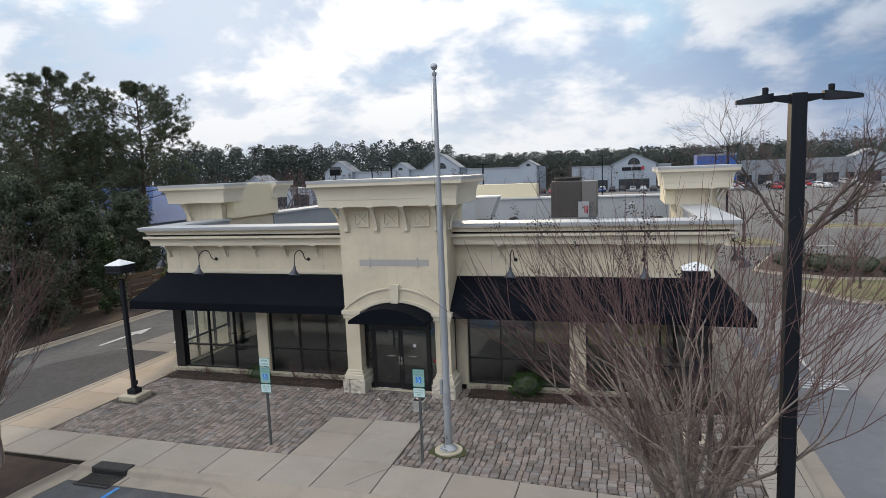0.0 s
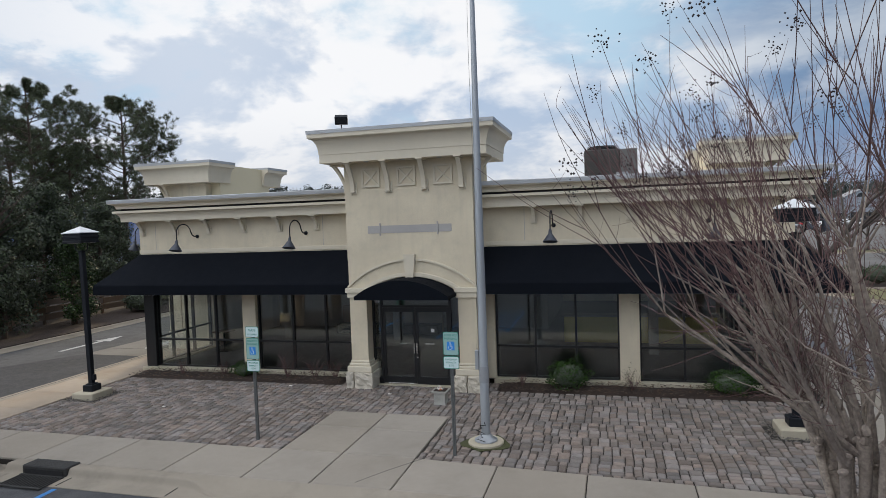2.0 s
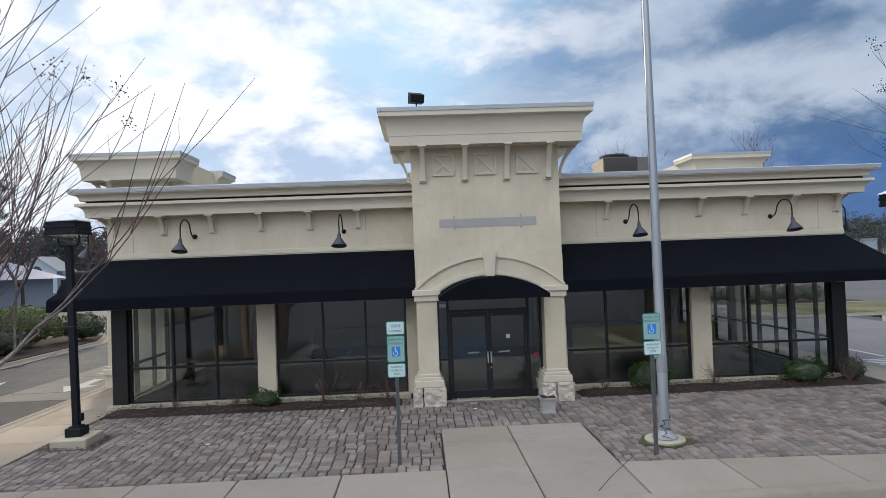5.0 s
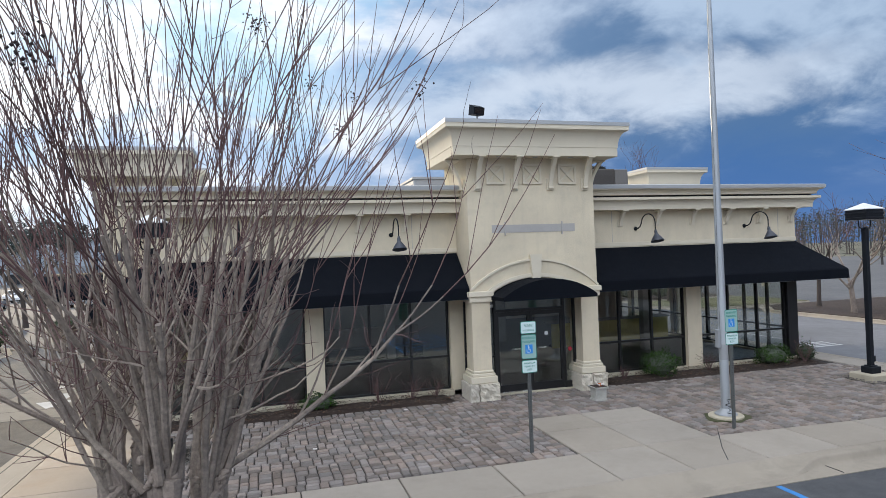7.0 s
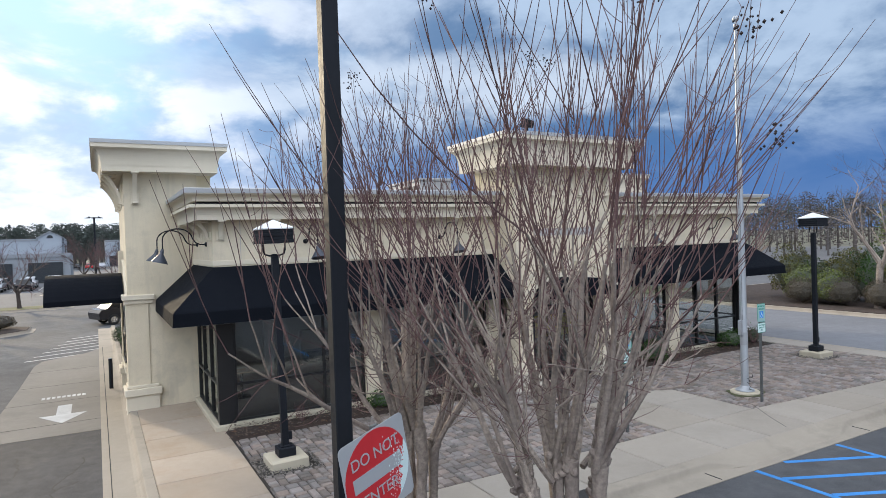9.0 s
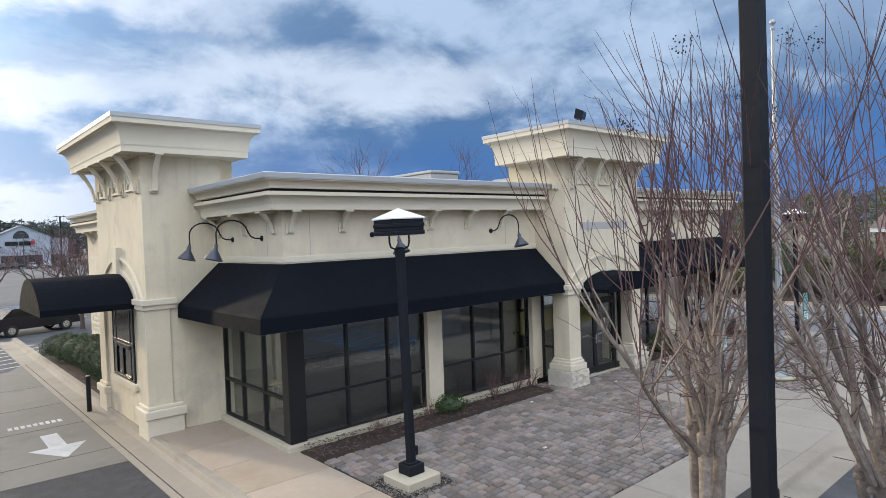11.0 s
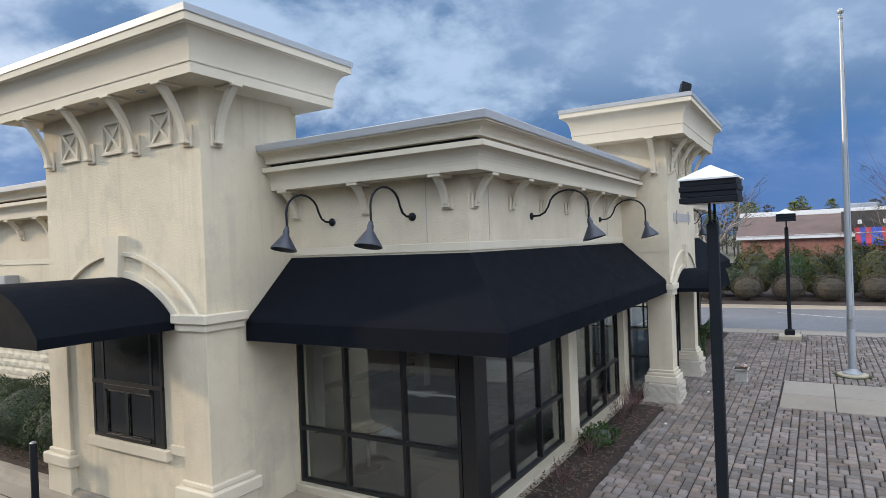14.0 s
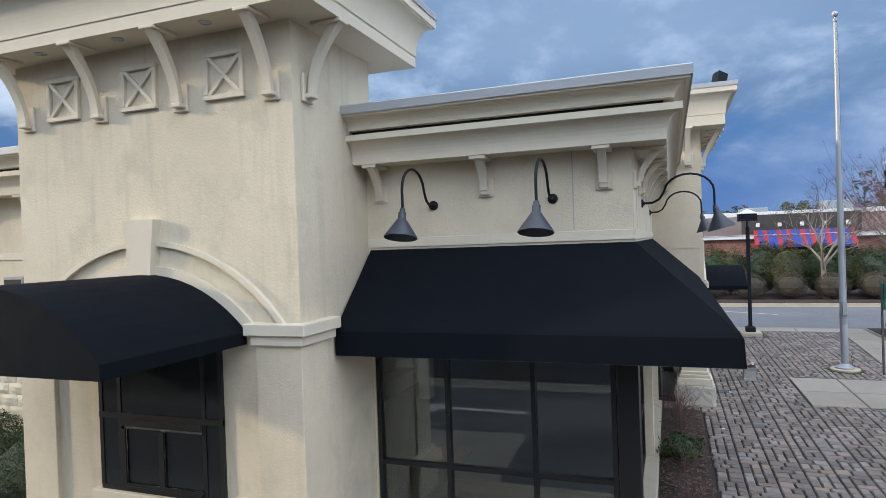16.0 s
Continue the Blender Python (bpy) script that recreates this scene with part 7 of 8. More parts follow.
def pine(x, y, hgt, seed, clear, label):
    rs = random.Random(seed)
    t = thing("pine_tree", (x, y, 0), label, "tree", "tall pines")
    trunk, limbs = Geo(), Geo()
    pts, _ = bend(rs, (x, y, -.1), (rs.uniform(-.03, .03), rs.uniform(-.03, .03), 1), hgt * .97, 10, .02, .06)
    trunk.tube(pts, [.27 * (1 - .09 * i) + .02 for i in range(11)], 9)
    tufts = []
    n = int(hgt * 3.0)
    for i in range(n):
        f = clear + (1 - clear) * (i + rs.random()) / n
        k = min(9.99, f * 10)
        p = pts[int(k)].lerp(pts[int(k) + 1], k - int(k))
        a = i * 2.4 + rs.uniform(-.5, .5)
        ln = hgt * .29 * (math.sin(math.pi * min(1, (f - clear) / (1 - clear) * .80 + .20)) ** .8 + .10) * rs.uniform(.65, 1.15)
        bp, d = bend(rs, p, (math.cos(a), math.sin(a), rs.uniform(.05, .5)), ln, 5, .12, .05)
        limbs.tube(bp, [.05, .042, .034, .026, .018, .01], 5)
        for s in (2, 3, 3, 4, 4, 5, 5, 5):
            for _ in range(4):
                q, d2 = bend(rs, bp[s], off(rs, d, rs.uniform(20, 75)), ln * rs.uniform(.10, .26), 2, .15, .14)
                limbs.tube(q, [.014, .011, .008], 3)
                tufts.append((q[-1], d2))
    g = Geo()
    for c, d in tufts:                   # each tuft is a brush of needles round the tip of a twig
        r_ = rs.uniform(.30, .46)
        for _ in range(34):
            u = (d * .35 + Vector((rs.gauss(0, 1), rs.gauss(0, 1), rs.gauss(.35, .8)))).normalized()
            w = u.orthogonal().normalized() * .017
            c2 = c + u * r_ * .12
            g.add([c2 - w, c2 + w, c2 + u * r_ * rs.uniform(.7, 1.1)], [(0, 1, 2)])
    part("trunk", trunk, PINEBARK, t, smooth=True)
    part("branch_work", limbs, PINEBARK, t, fix=False, kind="stuff")
    part("crown", g, NEEDLE, t, "dark needle tufts with gaps", fix=False, kind="stuff")


pine(-50.3, 46.0, 18.0, 1, .30, "tall pine with a broad open crown")
pine(-46.4, 52.0, 17.6, 2, .34, "tall pine with a rounded open crown")
pine(-57.0, 50.0, 16.0, 3, .3, "tall pine behind the first ones")
pine(-47.5, 47.5, 12.5, 4, .25, "smaller pine between the tall ones")


def cedar(x, y, hgt, rad, seed, material, label, n=7000, size=.11, name="evergreen_tree"):
    """A dense evergreen: trunk, limbs and leafy clumps along them."""
    rs = random.Random(seed)
    t = thing(name, (x, y, 0), label, "tree", "evergreens on the west bank")
    trunk = Geo().tube([(x, y, -.1), (x + .1, y, hgt * .5), (x, y + .1, hgt * .95)], [.16, .11, .03], 8)
    limbs, clumps = Geo(), []
    for i in range(int(hgt * 9)):
        f = .05 + .93 * rs.random()
        a = rs.uniform(0, 6.283)
        ln = rad * (1.02 - f) ** .55 * rs.uniform(.6, 1.08)
        bp, d = bend(rs, (x, y, hgt * f), (math.cos(a), math.sin(a), .28), ln, 4, .12, .03)
        limbs.tube(bp, [.03, .024, .018, .012, .006], 4)
        for s in (2, 3, 4):
            clumps.append((bp[s], .20 + .22 * rad / 3 * rs.random()))
    def place():
        c, r_ = rs.choice(clumps)
        n_ = Vector((rs.gauss(0, 1), rs.gauss(0, 1), rs.gauss(.2, 1))).normalized()
        return c + n_ * r_ * rs.random() ** .4 * 1.7, (n_ + Vector((rs.gauss(0, .5), rs.gauss(0, .5), rs.gauss(0, .5)))).normalized()
    part("trunk", trunk, PINEBARK, t, smooth=True)
    part("branch_work", limbs, PINEBARK, t, fix=False, kind="stuff")
    part("crown", leaf_cloud(rs, n, size, place), material, t, fix=False, kind="stuff")


cedar(-29.8, 21.5, 7.6, 2.9, 11, CEDAR, "dense dark evergreen tree on the west bank", 46000, .095)
cedar(-31.0, 26.0, 7.8, 3.0, 12, CEDAR, "dense dark evergreen tree on the west bank", 46000, .095)
cedar(-33.0, 31.0, 7.2, 2.9, 13, CEDAR, "dense dark evergreen tree on the west bank", 36000, .095)
cedar(-31.5, 16.5, 7.5, 3.0, 14, CEDAR, "dense dark evergreen tree on the west bank", 26000, .10)
cedar(-28.6, 28.6, 4.4, 1.6, 15, HEDGE, "shiny-leaved evergreen at the drive edge", 7000, .08)
cedar(-34.5, 36.5, 6.2, 2.6, 16, CEDAR, "dark evergreen behind the fence", 20000, .10)
cedar(-38.5, 42.0, 6.6, 2.8, 18, CEDAR, "dark evergreen behind the fence", 20000, .10)
cedar(-28.4, 24.6, 4.0, 1.6, 17, CEDAR, "dark evergreen at the drive edge", 6000, .09)
bush(-29.4, 36.4, 0.02, 1.9, 1.7, 2.1, 190, 5200, .075, YEWGOLD, "large rounded yellow-green shrub on the bank", "bank shrubs", rough=.07)
bush(-28.3, 33.2, 0.02, 1.1, 1.0, 1.2, 191, 2200, .07, CEDAR, "low dark shrub on the bank", "bank shrubs", rough=.25)
bush(-27.6, 38.8, 0.02, 1.4, 1.2, 1.5, 192, 2200, .07, HEDGE, "low dark shrub on the bank", "bank shrubs", rough=.25)
# fence on the bank
fe = thing("fence", (-30.2, 31, 0), "weathered brown post-and-board fence on the bank", "fence")
for k in range(9):
    y = 24.5 + 1.9 * k
    part("post", Geo().cham(-30.26, -30.14, y - .06, y + .06, -.05, 1.75, .01), WOOD, fe)
    if k < 8:
        for z in (0.25, 0.62, 0.99, 1.36):
            part("board", Geo().cham(-30.13, -30.10, y + .02, y + 1.88, z, z + .30, .006), WOOD, fe)
for i, (x, y, h_) in enumerate(((-30, 52, 9), (-34, 56, 10), (-44, 60, 10), (-38, 66, 9))):
    bare_tree(x, y, h_, 50 + i, 1.0, "leafless tree behind the west bank", .15, 4, 0.0)


for i, (x, y, h_) in enumerate(((-12.4, 62, 6.6), (-10.5, 66, 6.8), (-9.0, 69, 7.0), (-14.2, 57, 6.0), (-15.5, 47, 6.0), (-11, 50, 6.4), (-6.5, 53, 6.2), (-13, 58, 6.5), (-18.5, 60, 5.8))):
    bare_tree(x, y, h_, 80 + i, 1.1, "leafless scrubby tree behind the building", .11, 4, 0.0)
# ---- brick building beyond the east strip ----
BX = 29.0
bb = thing("brick_building", (BX + 6, 2, 0), "low red-brick restaurant with a brown shingle roof and striped awning", "building")
part("wall", Geo().box(BX, BX + 14, -24, 21.2, -.1, 3.6), BRICK, bb)
part("frieze", Geo().cham(BX - .35, BX, -24.2, 21.55, 3.45, 3.75, .02), WHITE, bb)
part("roof", Geo().add([(BX - .40, 21.6, 3.72), (BX - .40, -24.4, 3.72), (BX + 5.2, -24.4, 5.35), (BX + 5.2, 21.6, 5.35), (BX + 14, -24.4, 5.35), (BX + 14, 21.6, 5.35), (BX + 14, 21.6, 3.72)], [(0, 1, 2, 3), (0, 3, 5, 6), (3, 2, 4, 5)]), SHINGLE, bb, fix=False)
part("parapet", Geo().cham(BX + 5.0, BX + 5.4, -24.4, 21.75, 5.3, 5.68, .02), WHITE, bb, "white parapet")
part("service_door", Geo().box(BX - .02, BX, 14.9, 15.8, 0, 2.3), WOOD, bb)
for k in range(5):
    y = 6.9 + 1.45 * k
    part("window", Geo().box(BX - .03, BX, y, y + 1.0, .9, 2.7), STOREDARK, bb)
aw = thing("striped_awning", (BX - .6, 9.6, 2.6), "red and blue striped canvas awning on the brick wall", "awning")
w = 0.32
for k in range(21):
    y = 7.1 + w * k
    part("stripe", Geo().prism([(BX - .9, 2.78), (BX - .9, 2.98), (BX - .02, 4.10), (BX - .02, 4.05), (BX - .87, 2.95), (BX - .87, 2.78)], 1, y, y + w), (REDCLOTH if k % 5 in (0, 3) else BLUECLOTH), aw)
for k in range(5):
    y = 7.5 + 1.5 * k
    l = thing("sconce", (BX - .1, y, 4.6), "small white light fixture on the dark fascia", "wall lamp", "fascia lights")
    part("body", Geo().cham(BX - .25, BX - .02, y - .12, y + .12, 4.35, 4.65, .02), WHITE, l)
part("fascia", Geo().box(BX - .02, BX + .4, 6.6, 14.6, 3.76, 5.3), HVACB, bb)
for i, (x, y, w_, d_, h_) in enumerate(((BX + 9, 12.8, 4, 2, .35), (BX + 8, 6.4, 2.4, 2, .7), (BX + 8, 1, 3, 2, .7))):
    u = thing("rooftop_unit", (x, y, 5.35), "pale green-grey rooftop unit on the brick building", "air conditioner", "far rooftop units")
    part("cabinet", Geo().cham(x - w_ / 2, x + w_ / 2, y - d_ / 2, y + d_ / 2, 5.34, 5.75 + h_, .04), STOREWHITE, u)

# ---- blue-roofed building behind the pines ----
b2 = thing("blue_roofed_building", (-56, 60, 0), "white building with a blue metal hip roof", "building")
part("wall", Geo().box(-66, -46, 52, 68, 0, 3.4), STOREWHITE, b2)
part("roof", Geo().add([(-67, 51, 3.4), (-45, 51, 3.4), (-45, 69, 3.4), (-67, 69, 3.4), (-60, 60, 7.0), (-52, 60, 7.0)], [(0, 1, 5, 4), (1, 2, 5), (2, 3, 4, 5), (3, 0, 4)]), BLUEROOF, b2)
g = Geo()
for k in range(40):
    x = -66.7 + .55 * k
    top = min(7.0, 3.4 + 3.6 * min((x + 67) / 7, (-45 - x) / 7, 1))
    yy = 51 + 9 * (top - 3.4) / 3.6
    g.tube([(x, 51, 3.42), (x, yy, top + .03)], .05, 4)
part("roof_seam", g, BLUEROOF, b2)

# ---- stores to the north ----
def store(x, y, w_, d_, h_, gables, label, wall=None, signs=(), front_dark=True):
    t = thing("store_building", (x, y, 0), label, "store", "shops across the car park")
    part("wall", Geo().box(x - w_ / 2, x + w_ / 2, y, y + d_, -.1, h_), wall or STOREWHITE, t)
    part("parapet", Geo().box(x - w_ / 2 - .1, x + w_ / 2 + .1, y - .15, y + .5, h_ - .5, h_ + .1), STOREWALL, t)
    if front_dark:
        n = max(2, int(w_ / 6))
        for k in range(n):
            a = x - w_ / 2 + w_ * (k + .15) / n
            part("shopfront", Geo().box(a, a + w_ / n * .7, y - .12, y - .02, 0, 2.9), STOREDARK, t)
    for gx, gw, gz in gables:
        g = Geo().prism([(gx - gw / 2, 0), (gx + gw / 2, 0), (gx + gw / 2, h_ + .3), (gx, gz), (gx - gw / 2, h_ + .3)], 1, y - 1.6, y + 3)
        gb = part("gable", g, STOREWHITE, t)
        part("gable_roof", Geo().prism([(gx - gw / 2 - .4, h_ + .1), (gx, gz + .1), (gx + gw / 2 + .4, h_ + .1), (gx + gw / 2 + .4, h_ + .35), (gx, gz + .4), (gx - gw / 2 - .4, h_ + .35)], 1, y - 1.9, y + 6), STOREWALL, gb)
        part("arch_window", Geo().prism([(gx + .14 * gw * math.cos(radians(q)), h_ + .1 + .16 * gw * math.sin(radians(q))) for q in range(0, 181, 20)], 1, y - 1.66, y - 1.62), STOREDARK, gb)
        part("porch", Geo().box(gx - gw * .35, gx + gw * .35, y - 1.66, y - 1.62, 0, 3.0), STOREDARK, gb)
    for sx, sw, sz, m_ in signs:
        part("sign_bars", Geo().box(sx, sx + sw, y - 1.75, y - 1.68, sz, sz + 1.1), m_, t)
    return t


store(-1.5, 212, 31, 20, 7.5, ((2.7, 13.5, 10.8),), "pale gabled store with a dark entrance far across the car park", signs=((-1.0, 2.9, 5.7, BLACK), (2.1, 2.7, 5.7, BLACK), (4.9, .9, 5.9, REDCLOTH)))
store(-39, 205, 24, 18, 8.2, ((-30.2, 5.5, 9.9),), "long pale store with a small gable far across the car park")
store(-81.7, 213, 52.5, 18, 8.6, ((-101.5, 10.6, 12.7), (-77.2, 6.2, 11.1), (-61.9, 12.8, 13.4)), "long pale store with three gables far across the car park")
store(-100, 150, 40, 18, 4.6, ((-96, 9, 8.0),), "pale store far beyond the trees")
store(26.8, 208, 11, 10, 9.8, (), "plain blue box store far across the car park", BLUEBOX, front_dark=False)
store(60, 216, 54, 20, 7.4, ((70, 8, 9.4),), "long pale store row far across the car park", STOREWALL)
store(112, 190, 40, 20, 6.0, (), "pale store at the edge of the car park")
store(-36, 118, 26, 14, 4.2, (), "long low grey store beyond the drive-through lane", STOREWALL)

# ---- parked cars ----
def car(material, seed):
    rs = random.Random(seed)
    t = thing("car", (0, 0, 0), "parked car in the distant car park", "car", "parked cars")
    body = [(-2.2, .35), (-2.25, .75), (-2.1, .95), (-1.35, 1.02), (1.0, 1.0), (2.0, .85), (2.22, .65), (2.2, .35)]
    roof = [(-1.75, .98), (-1.25, 1.42), (-.2, 1.50), (.45, 1.42), (1.15, .98)]
    g = Geo().prism(body, 1, -.88, .88).prism([(a, b) for a, b in roof], 1, -.72, .72)
    part("body", g, material, t)
    g = Geo().prism([(-1.6, 1.0), (-1.2, 1.36), (.40, 1.36), (.95, 1.0)], 1, -.745, -.735).prism([(-1.6, 1.0), (-1.2, 1.36), (.40, 1.36), (.95, 1.0)], 1, .735, .745)
    g.add([(.55, -.62, 1.39), (1.17, -.66, 1.02), (1.17, .66, 1.02), (.55, .62, 1.39)], [(0, 1, 2, 3)])
    part("window", g, CARDARK, t)
    for sx in (-1.4, 1.4):
        for sy in (-.82, .82):
            wh = part("wheel", Geo().tube([(sx, sy - .1, .32), (sx, sy + .1, .32)], .32, 14), RUBBER, t)
            part("rim", Geo().tube([(sx, sy - .105, .32), (sx, sy + .105, .32)], .19, 10), CHROME, wh)
    return t


PAINTS = [mat("car_white", (.7, .7, .7), .25), mat("car_silver", (.35, .36, .38), .3, .5), mat("car_black", (.015, .015, .018), .2), mat("car_red", (.35, .02, .02), .25), mat("car_blue", (.03, .07, .2), .25)]
proto = [car(p, i) for i, p in enumerate(PAINTS)]
spots = []
rs = random.Random(31)
for row_y in (178, 184, 196, 202):
    for k in range(26):
        if rs.random() < .52:
            spots.append((26 + 2.8 * k, row_y, 90))
for row_y in (190, 196):
    for k in range(14):
        if rs.random() < .5:
            spots.append((-24 + 2.9 * k, row_y, 90))
for row_y in (78, 96, 102):
    for k in range(14):
        if rs.random() < .6:
            spots.append((-62 + 2.9 * k, row_y, 90))

for i, (x, y, a) in enumerate(spots):
    m = pose(x, y, LOT + .006, 0, 0, a + rs.choice((0, 180)))
    if i < 5:
        proto[i].matrix_basis = m
    else:
        copy_thing(rs.choice(proto[:3] * 3 + proto), m)
copy_thing(proto[2], pose(-17.6, 49.0, LOT + .006, 0, 0, 20))
g = Geo()
for row_y in (181, 199):
    for k in range(30):
        g.box(24.6 + 2.8 * k, 24.7 + 2.8 * k, row_y - 5, row_y + 5, LOT + .004, LOT + .008)
for k in range(16):
    g.box(-63.4 + 2.9 * k, -63.3 + 2.9 * k, 94, 104, LOT + .004, LOT + .008)
g.box(14.5, 17.5, 60.4, 60.55, LOT + .004, LOT + .008)
g.box(19.6, 26, 81.3, 81.45, LOT + .004, LOT + .008)
part("road_marking", g, ROADWHITE, label="worn white bay lines in the far car park", category="road marking", kind="structure")

# ---- far woods ----
def woods(name, n, az0, az1, d0, d1, h0, h1, material, seed, label, tuft, lift=0.0, wide=.3):
    """Many far trees in one mesh: trunk, then leafy clumps or bare sprays."""
    rs = random.Random(seed)
    g = Geo()
    for i in range(n):
        az, d = radians(rs.uniform(az0, az1)), rs.uniform(d0, d1)
        x, y = d * math.sin(az), d * math.cos(az)
        h_ = rs.uniform(h0, h1)
        zb = lift * max(0, (d - d0) / (d1 - d0))
        g.tube([(x, y, zb - 1), (x, y, zb + h_ * .9)], [.22, .06], 3, cap=False)
        for k in range(tuft):
            f = rs.uniform(.08, 1.0) ** .8
            r_ = h_ * wide * (math.sin(math.pi * min(1, f * .75 + .22)) + .12)
            a, q = rs.uniform(0, 6.283), rs.random() ** .5
            c = Vector((x + r_ * q * math.cos(a), y + r_ * q * math.sin(a), zb + h_ * f))
            s = h_ * rs.uniform(.011, .027)
            v = [c + Vector((rs.gauss(0, s), rs.gauss(0, s), rs.gauss(0, s * .7))) for _ in range(4)]
            g.add(v, [(0, 1, 2), (0, 2, 3)])
    return part(name, g, material, label=label, category="woods", kind="stuff", fix=False)


woods("far_woods", 620, -75, -15, 235, 300, 12, 19, FARLEAF, 1, "tall dark wooded skyline beyond the shops", 260, 5, .30)
woods("far_woods", 400, -18, 5, 240, 300, 9, 14, FARLEAF, 8, "dark wooded skyline beyond the shops", 300, 2, .36)
woods("far_woods", 560, 2, 42, 240, 300, 8, 13, FARLEAF, 9, "tall dark wooded skyline beyond the shops", 300, 3, .34)
woods("far_woods", 300, -80, 60, 205, 240, 5, 9, FARBARE, 2, "bare grey-brown wood edge beyond the shops", 120, 1, .26)
woods("far_woods", 520, 8, 75, 330, 430, 10, 15, FARBARE, 3, "bare wooded rise in the distance", 120, 13, .34)
woods("far_woods", 260, 30, 80, 300, 400, 10, 14, FARLEAF, 7, "dark wooded rise in the distance", 120, 10, .34)
woods("far_woods", 150, 45, 125, 95, 150, 6, 10, FARBARE, 4, "bare trees behind the brick building", 260, 0, .3)
woods("far_woods", 34, 58, 120, 100, 140, 8, 11, YEWGOLD, 5, "sunlit pines behind the brick building", 500, 0, .24)
woods("far_woods", 160, -110, -60, 70, 130, 7, 11, FARBARE, 6, "bare trees west of the bank", 220, 0, .3)
# added out of view to the south: cuts low horizon light and window reflections
woods("far_woods", 230, 95, 265, 75, 130, 8, 14, FARLEAF, 10, "unseen woods added to darken the southern horizon and the window reflections", 150, 0, .36)
# ---- pieces of pavements and walls ----
def shared_cham(name, w, d, h_, c, material, n=1, jitter=0.0, seed=0):
    """Meshes of alike pieces, centred in plan, top at z = 0."""
    out, rs = [], random.Random(seed)
    for k in range(n):
        g = Geo().cham(-w / 2, w / 2, -d / 2, d / 2, -h_, 0, c)
        if jitter:
            g.v = [(a + rs.uniform(-jitter, jitter), b + rs.uniform(-jitter, jitter), e + rs.uniform(-jitter, jitter) * .4) for a, b, e in g.v]
        me = bpy.data.meshes.new(name)
        me.from_pydata(g.v, [], g.f)
        bm = bmesh.new()
        bm.from_mesh(me)
        bmesh.ops.recalc_face_normals(bm, faces=bm.faces)
        bm.to_mesh(me)
        bm.free()
        me.materials.append(material)
        out.append(me)
    return out


def piece(name, me, parent, at, turn=0):
    ob = new(name, me)
    ob.parent = parent
    base = BASE.get(parent, Vector((0, 0, 0)))
    ob.matrix_basis = pose(at[0] - base.x, at[1] - base.y, at[2] - base.z, 0, 0, turn)
    return ob


cache = {}
for x0, x1, y0, y1, z in SLABS:
    w, d = round(x1 - x0 - 0.020, 3), round(y1 - y0 - 0.020, 3)
    face = TANCONC if x1 < PAV_W and y0 > WALK_N - 0.01 else CONC
    if (w, d, face.name) not in cache:
        cache[w, d, face.name] = shared_cham("slab", w, d, 0.10, 0.012, face)[0]
    if y1 == WALK_N and x0 >= PAD_E:      # trimmed to the skewed edge
        me = cache[w, d, face.name].copy()
        for v in me.vertices:
            if v.co.y > 0:
                v.co.y += walk_edge(v.co.x + (x0 + x1) / 2) - WALK_N
    else:
        me = cache[w, d, face.name]
    piece("slab", me, walkbed, ((x0 + x1) / 2, (y0 + y1) / 2, z))

# forecourt paving: tumbled stones in bands that run along the front, three stones and two stones by turns
rs = random.Random(21)
UX, UY = 0.0791, 0.0775
stones = {s: shared_cham("paver", s[0] * UX - 0.018, s[1] * UY - 0.018, 0.07, 0.015, PAVER, 3, 0.004, 30 + 3 * i) for i, s in enumerate(((3, 2), (3, 3), (2, 3), (2, 2), (2, 4)))}
court = part("pavement", Geo().box(PAV_W, PAV_E, WALK_N - 0.7, YF - 0.05, -0.09, -0.034), GROUT, label="grey-brown tumbled paver forecourt with dark joints", category="pavement", kind="structure")


def paved(x, y):
    if y < walk_edge(x) + 0.005 or y > YF - 0.1:
        return False
    if PAD_W < x < PAD_E and y < PAD_N:
        return False
    if y > BED_Y and (x < -9.55 or x > -4.95):
        return False
    if (x + 4.46) ** 2 + (y - 15.43) ** 2 < 0.42 ** 2:
        return False
    return not any(abs(x - lx) < 0.54 and abs(y - ly) < 0.54 for lx, ly in ((-16.27, 17.25), (1.76, 17.12)))


def clipped(x0, x1, y0, y1):
    """The part of a stone's rectangle that lies on the forecourt."""
    xs, ys = np.linspace(x0 + .004, x1 - .004, 6), np.linspace(y0 + .004, y1 - .004, 6)
    ok = [(x, y) for x in xs for y in ys if PAV_W < x < PAV_E and paved(x, y)]
    if len(ok) == 36:
        return x0, x1, y0, y1, True
    if len(ok) < 6:
        return None
    px, py = [p[0] for p in ok], [p[1] for p in ok]
    return min(px), max(px), min(py), max(py), False


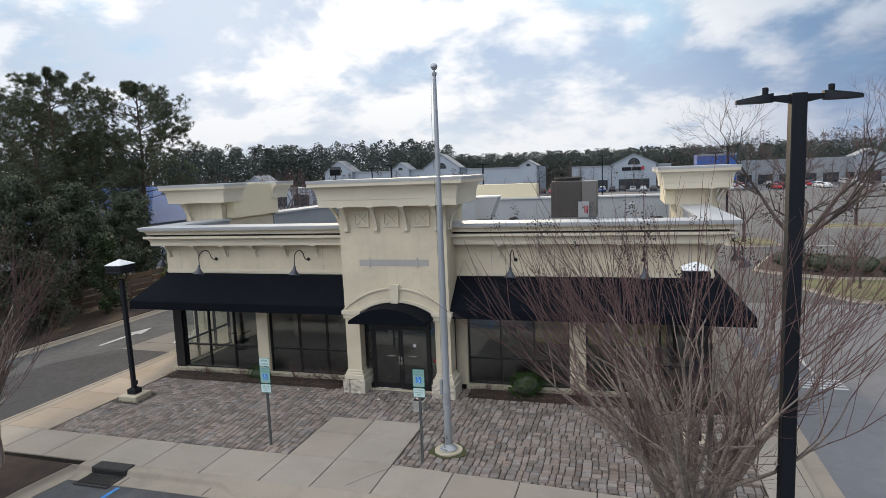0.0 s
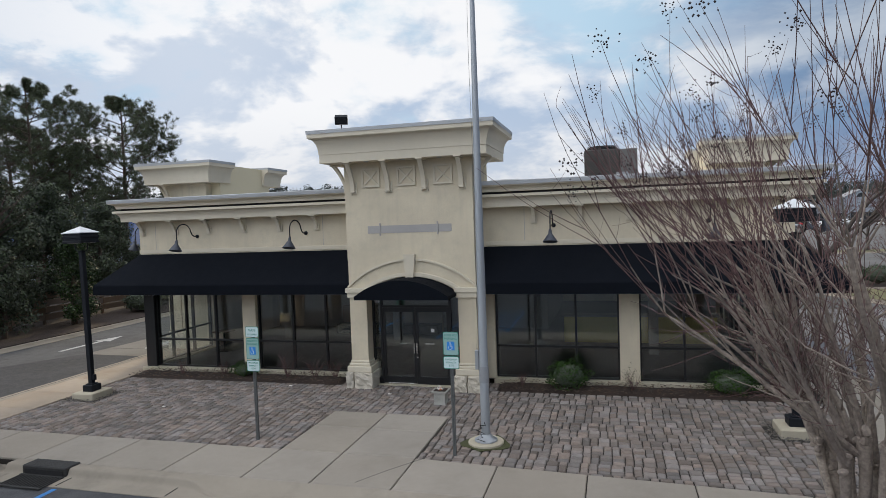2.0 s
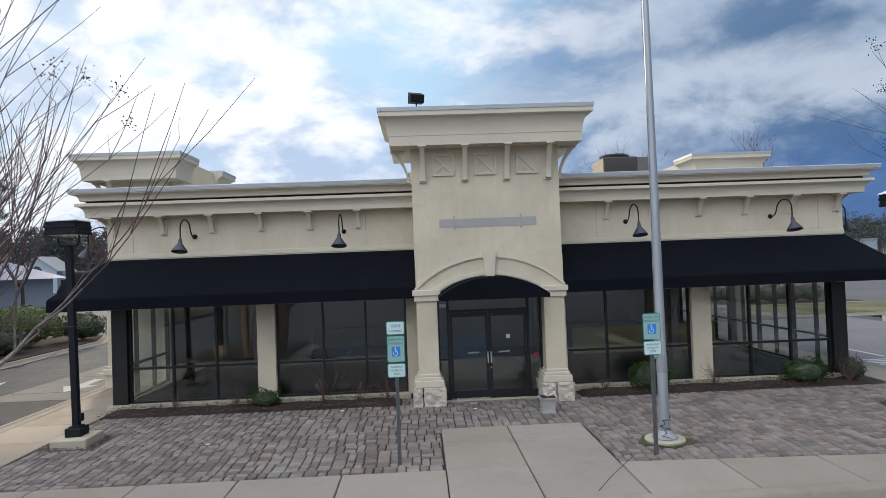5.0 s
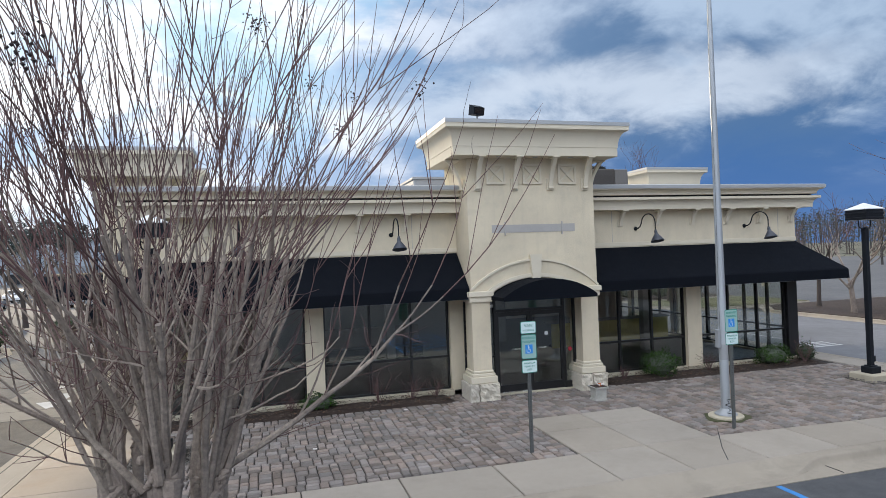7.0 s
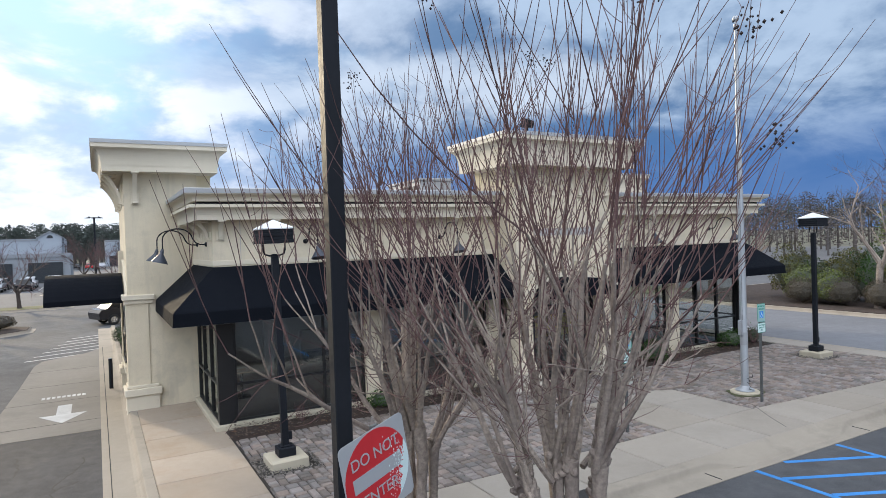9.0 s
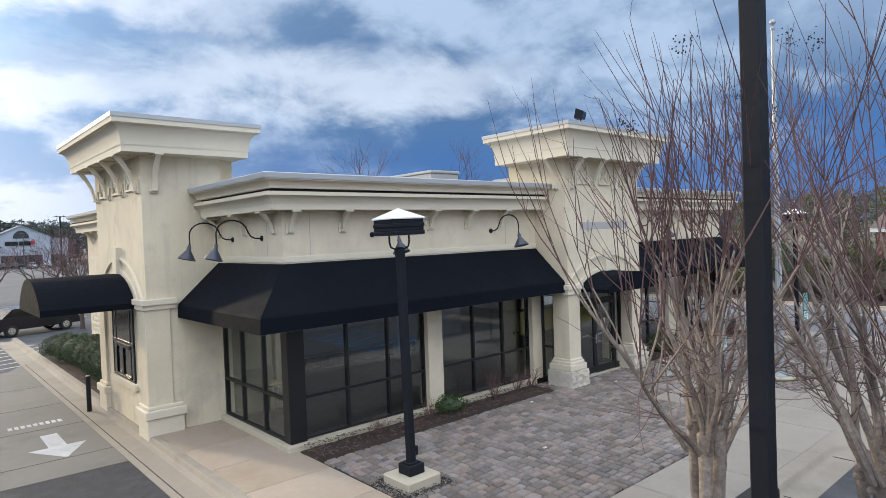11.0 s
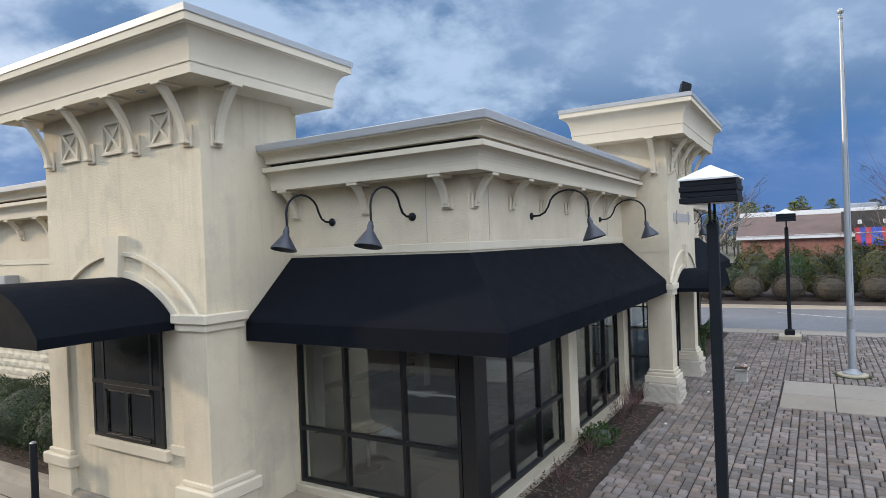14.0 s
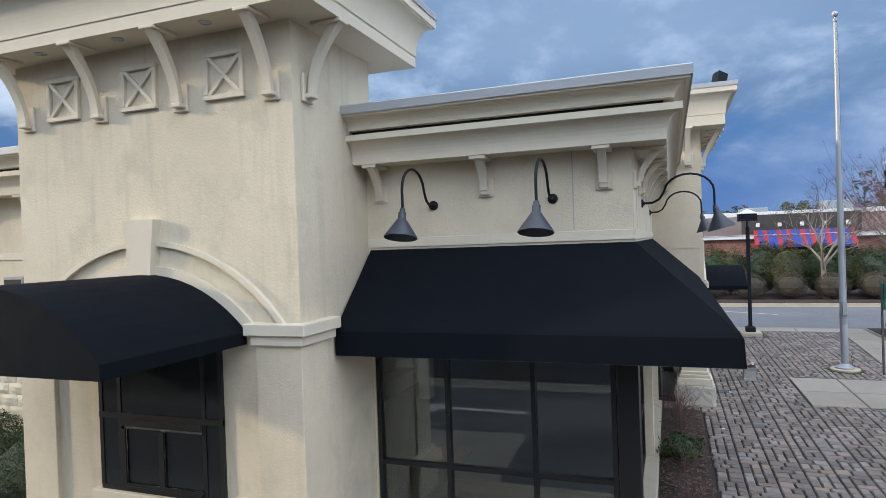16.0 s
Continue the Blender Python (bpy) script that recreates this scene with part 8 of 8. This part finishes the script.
joined, count = Geo(), 0
y0 = 15.19 - 6 * 6 * UY
while y0 < YF:
    x0 = -3.178 - 36 * 5 * UX + rs.uniform(-0.07, 0.07)
    while x0 < PAV_E:
        for n in rs.choice(((3, 2), (2, 3))):
            xa, xb = x0, x0 + n * UX
            x0 = xb
            split = rs.choice(((2, 2, 2), (2, 2, 2), (3, 3))) if n == 3 else rs.choice(((3, 3), (4, 2), (2, 4), (2, 2, 2)))
            y = y0
            for k in split:
                ya, yb = y, y + k * UY
                y = yb
                r = clipped(xa, xb, ya, yb)
                if r is None:
                    continue
                qa, qb, ra, rb, whole = r
                if qb - qa < .03 or rb - ra < .03:
                    continue
                cx_, cy_ = (qa + qb) / 2, (ra + rb) / 2
                z = rs.uniform(-0.003, 0.003)
                if whole and -12.6 < cx_ < -8.9 and cy_ < 16.6 and count < 300:
                    piece("paver", rs.choice(stones[n, k]), court, (cx_, cy_, z), rs.uniform(-1.0, 1.0))
                    count += 1
                    continue
                w, d, c = (qb - qa) / 2 - rs.uniform(0.005, 0.011), (rb - ra) / 2 - rs.uniform(0.007, 0.012), 0.015
                a = rs.uniform(-0.02, 0.02)
                ca, sa = math.cos(a), math.sin(a)
                tz = [z + rs.uniform(-0.0012, 0.0012) for _ in range(8)]
                e = 0.026
                top = [(-w + e, -d + c), (w - e, -d + c), (w - c, -d + e), (w - c, d - e), (w - e, d - c), (-w + e, d - c), (-w + c, d - e), (-w + c, -d + e)]
                e = 0.016
                bot = [(-w + e, -d), (w - e, -d), (w, -d + e), (w, d - e), (w - e, d), (-w + e, d), (-w, d - e), (-w, -d + e)]
                ring = lambda pts, zs: [(cx_ + p * ca - q * sa, cy_ + p * sa + q * ca, h_) for (p, q), h_ in zip(pts, zs)]
                vs = ring(top, tz) + ring(bot, [z - 0.022] * 8) + ring(bot, [z - 0.06] * 8)
                joined.add(vs, [tuple(range(8))] + [(8 + m + i, 8 + m + (i + 1) % 8, m + (i + 1) % 8, m + i) for m in (0, 8) for i in range(8)])
    y0 += 6 * UY
part("paver_field", joined, PAVERS, court, kind="stuff", fix=False)

# split-face blocks on the west wall
rs = random.Random(8)
def rough_block(seed):
    r = random.Random(seed)
    g, nx, nz = Geo(), 4, 3
    W, H = 0.392, 0.192
    for j in range(nz + 1):
        for i in range(nx + 1):
            e = 0.0 if i in (0, nx) or j in (0, nz) else 1.0
            g.v.append((-0.012 - e * r.uniform(0.008, 0.035), W * (i / nx - .5), H * (j / nz - .5)))
    g.f = [(j * (nx + 1) + i, (j + 1) * (nx + 1) + i, (j + 1) * (nx + 1) + i + 1, j * (nx + 1) + i + 1) for j in range(nz) for i in range(nx)]
    n0 = len(g.v)
    rim = [(0, 0), (nx, 0), (nx, nz), (0, nz)]
    g.v += [(0.03, W * (i / nx - .5), H * (j / nz - .5)) for i, j in rim]
    idx = [j * (nx + 1) + i for i, j in rim]
    g.f += [(idx[k], idx[(k + 1) % 4], n0 + (k + 1) % 4, n0 + k) for k in range(4)]
    me = bpy.data.meshes.new("block")
    me.from_pydata(g.v, [], g.f)
    me.materials.append(BLOCK)
    return me


blocks = [rough_block(k) for k in range(8)]
for j in range(14):
    y = 28.08 + (0.2 if j % 2 else 0.0)
    while y < YB - 0.2:
        piece("block", rs.choice(blocks), B, (XW + 0.012, y + 0.1, -0.02 + 0.2 * j + 0.1))
        y += 0.4
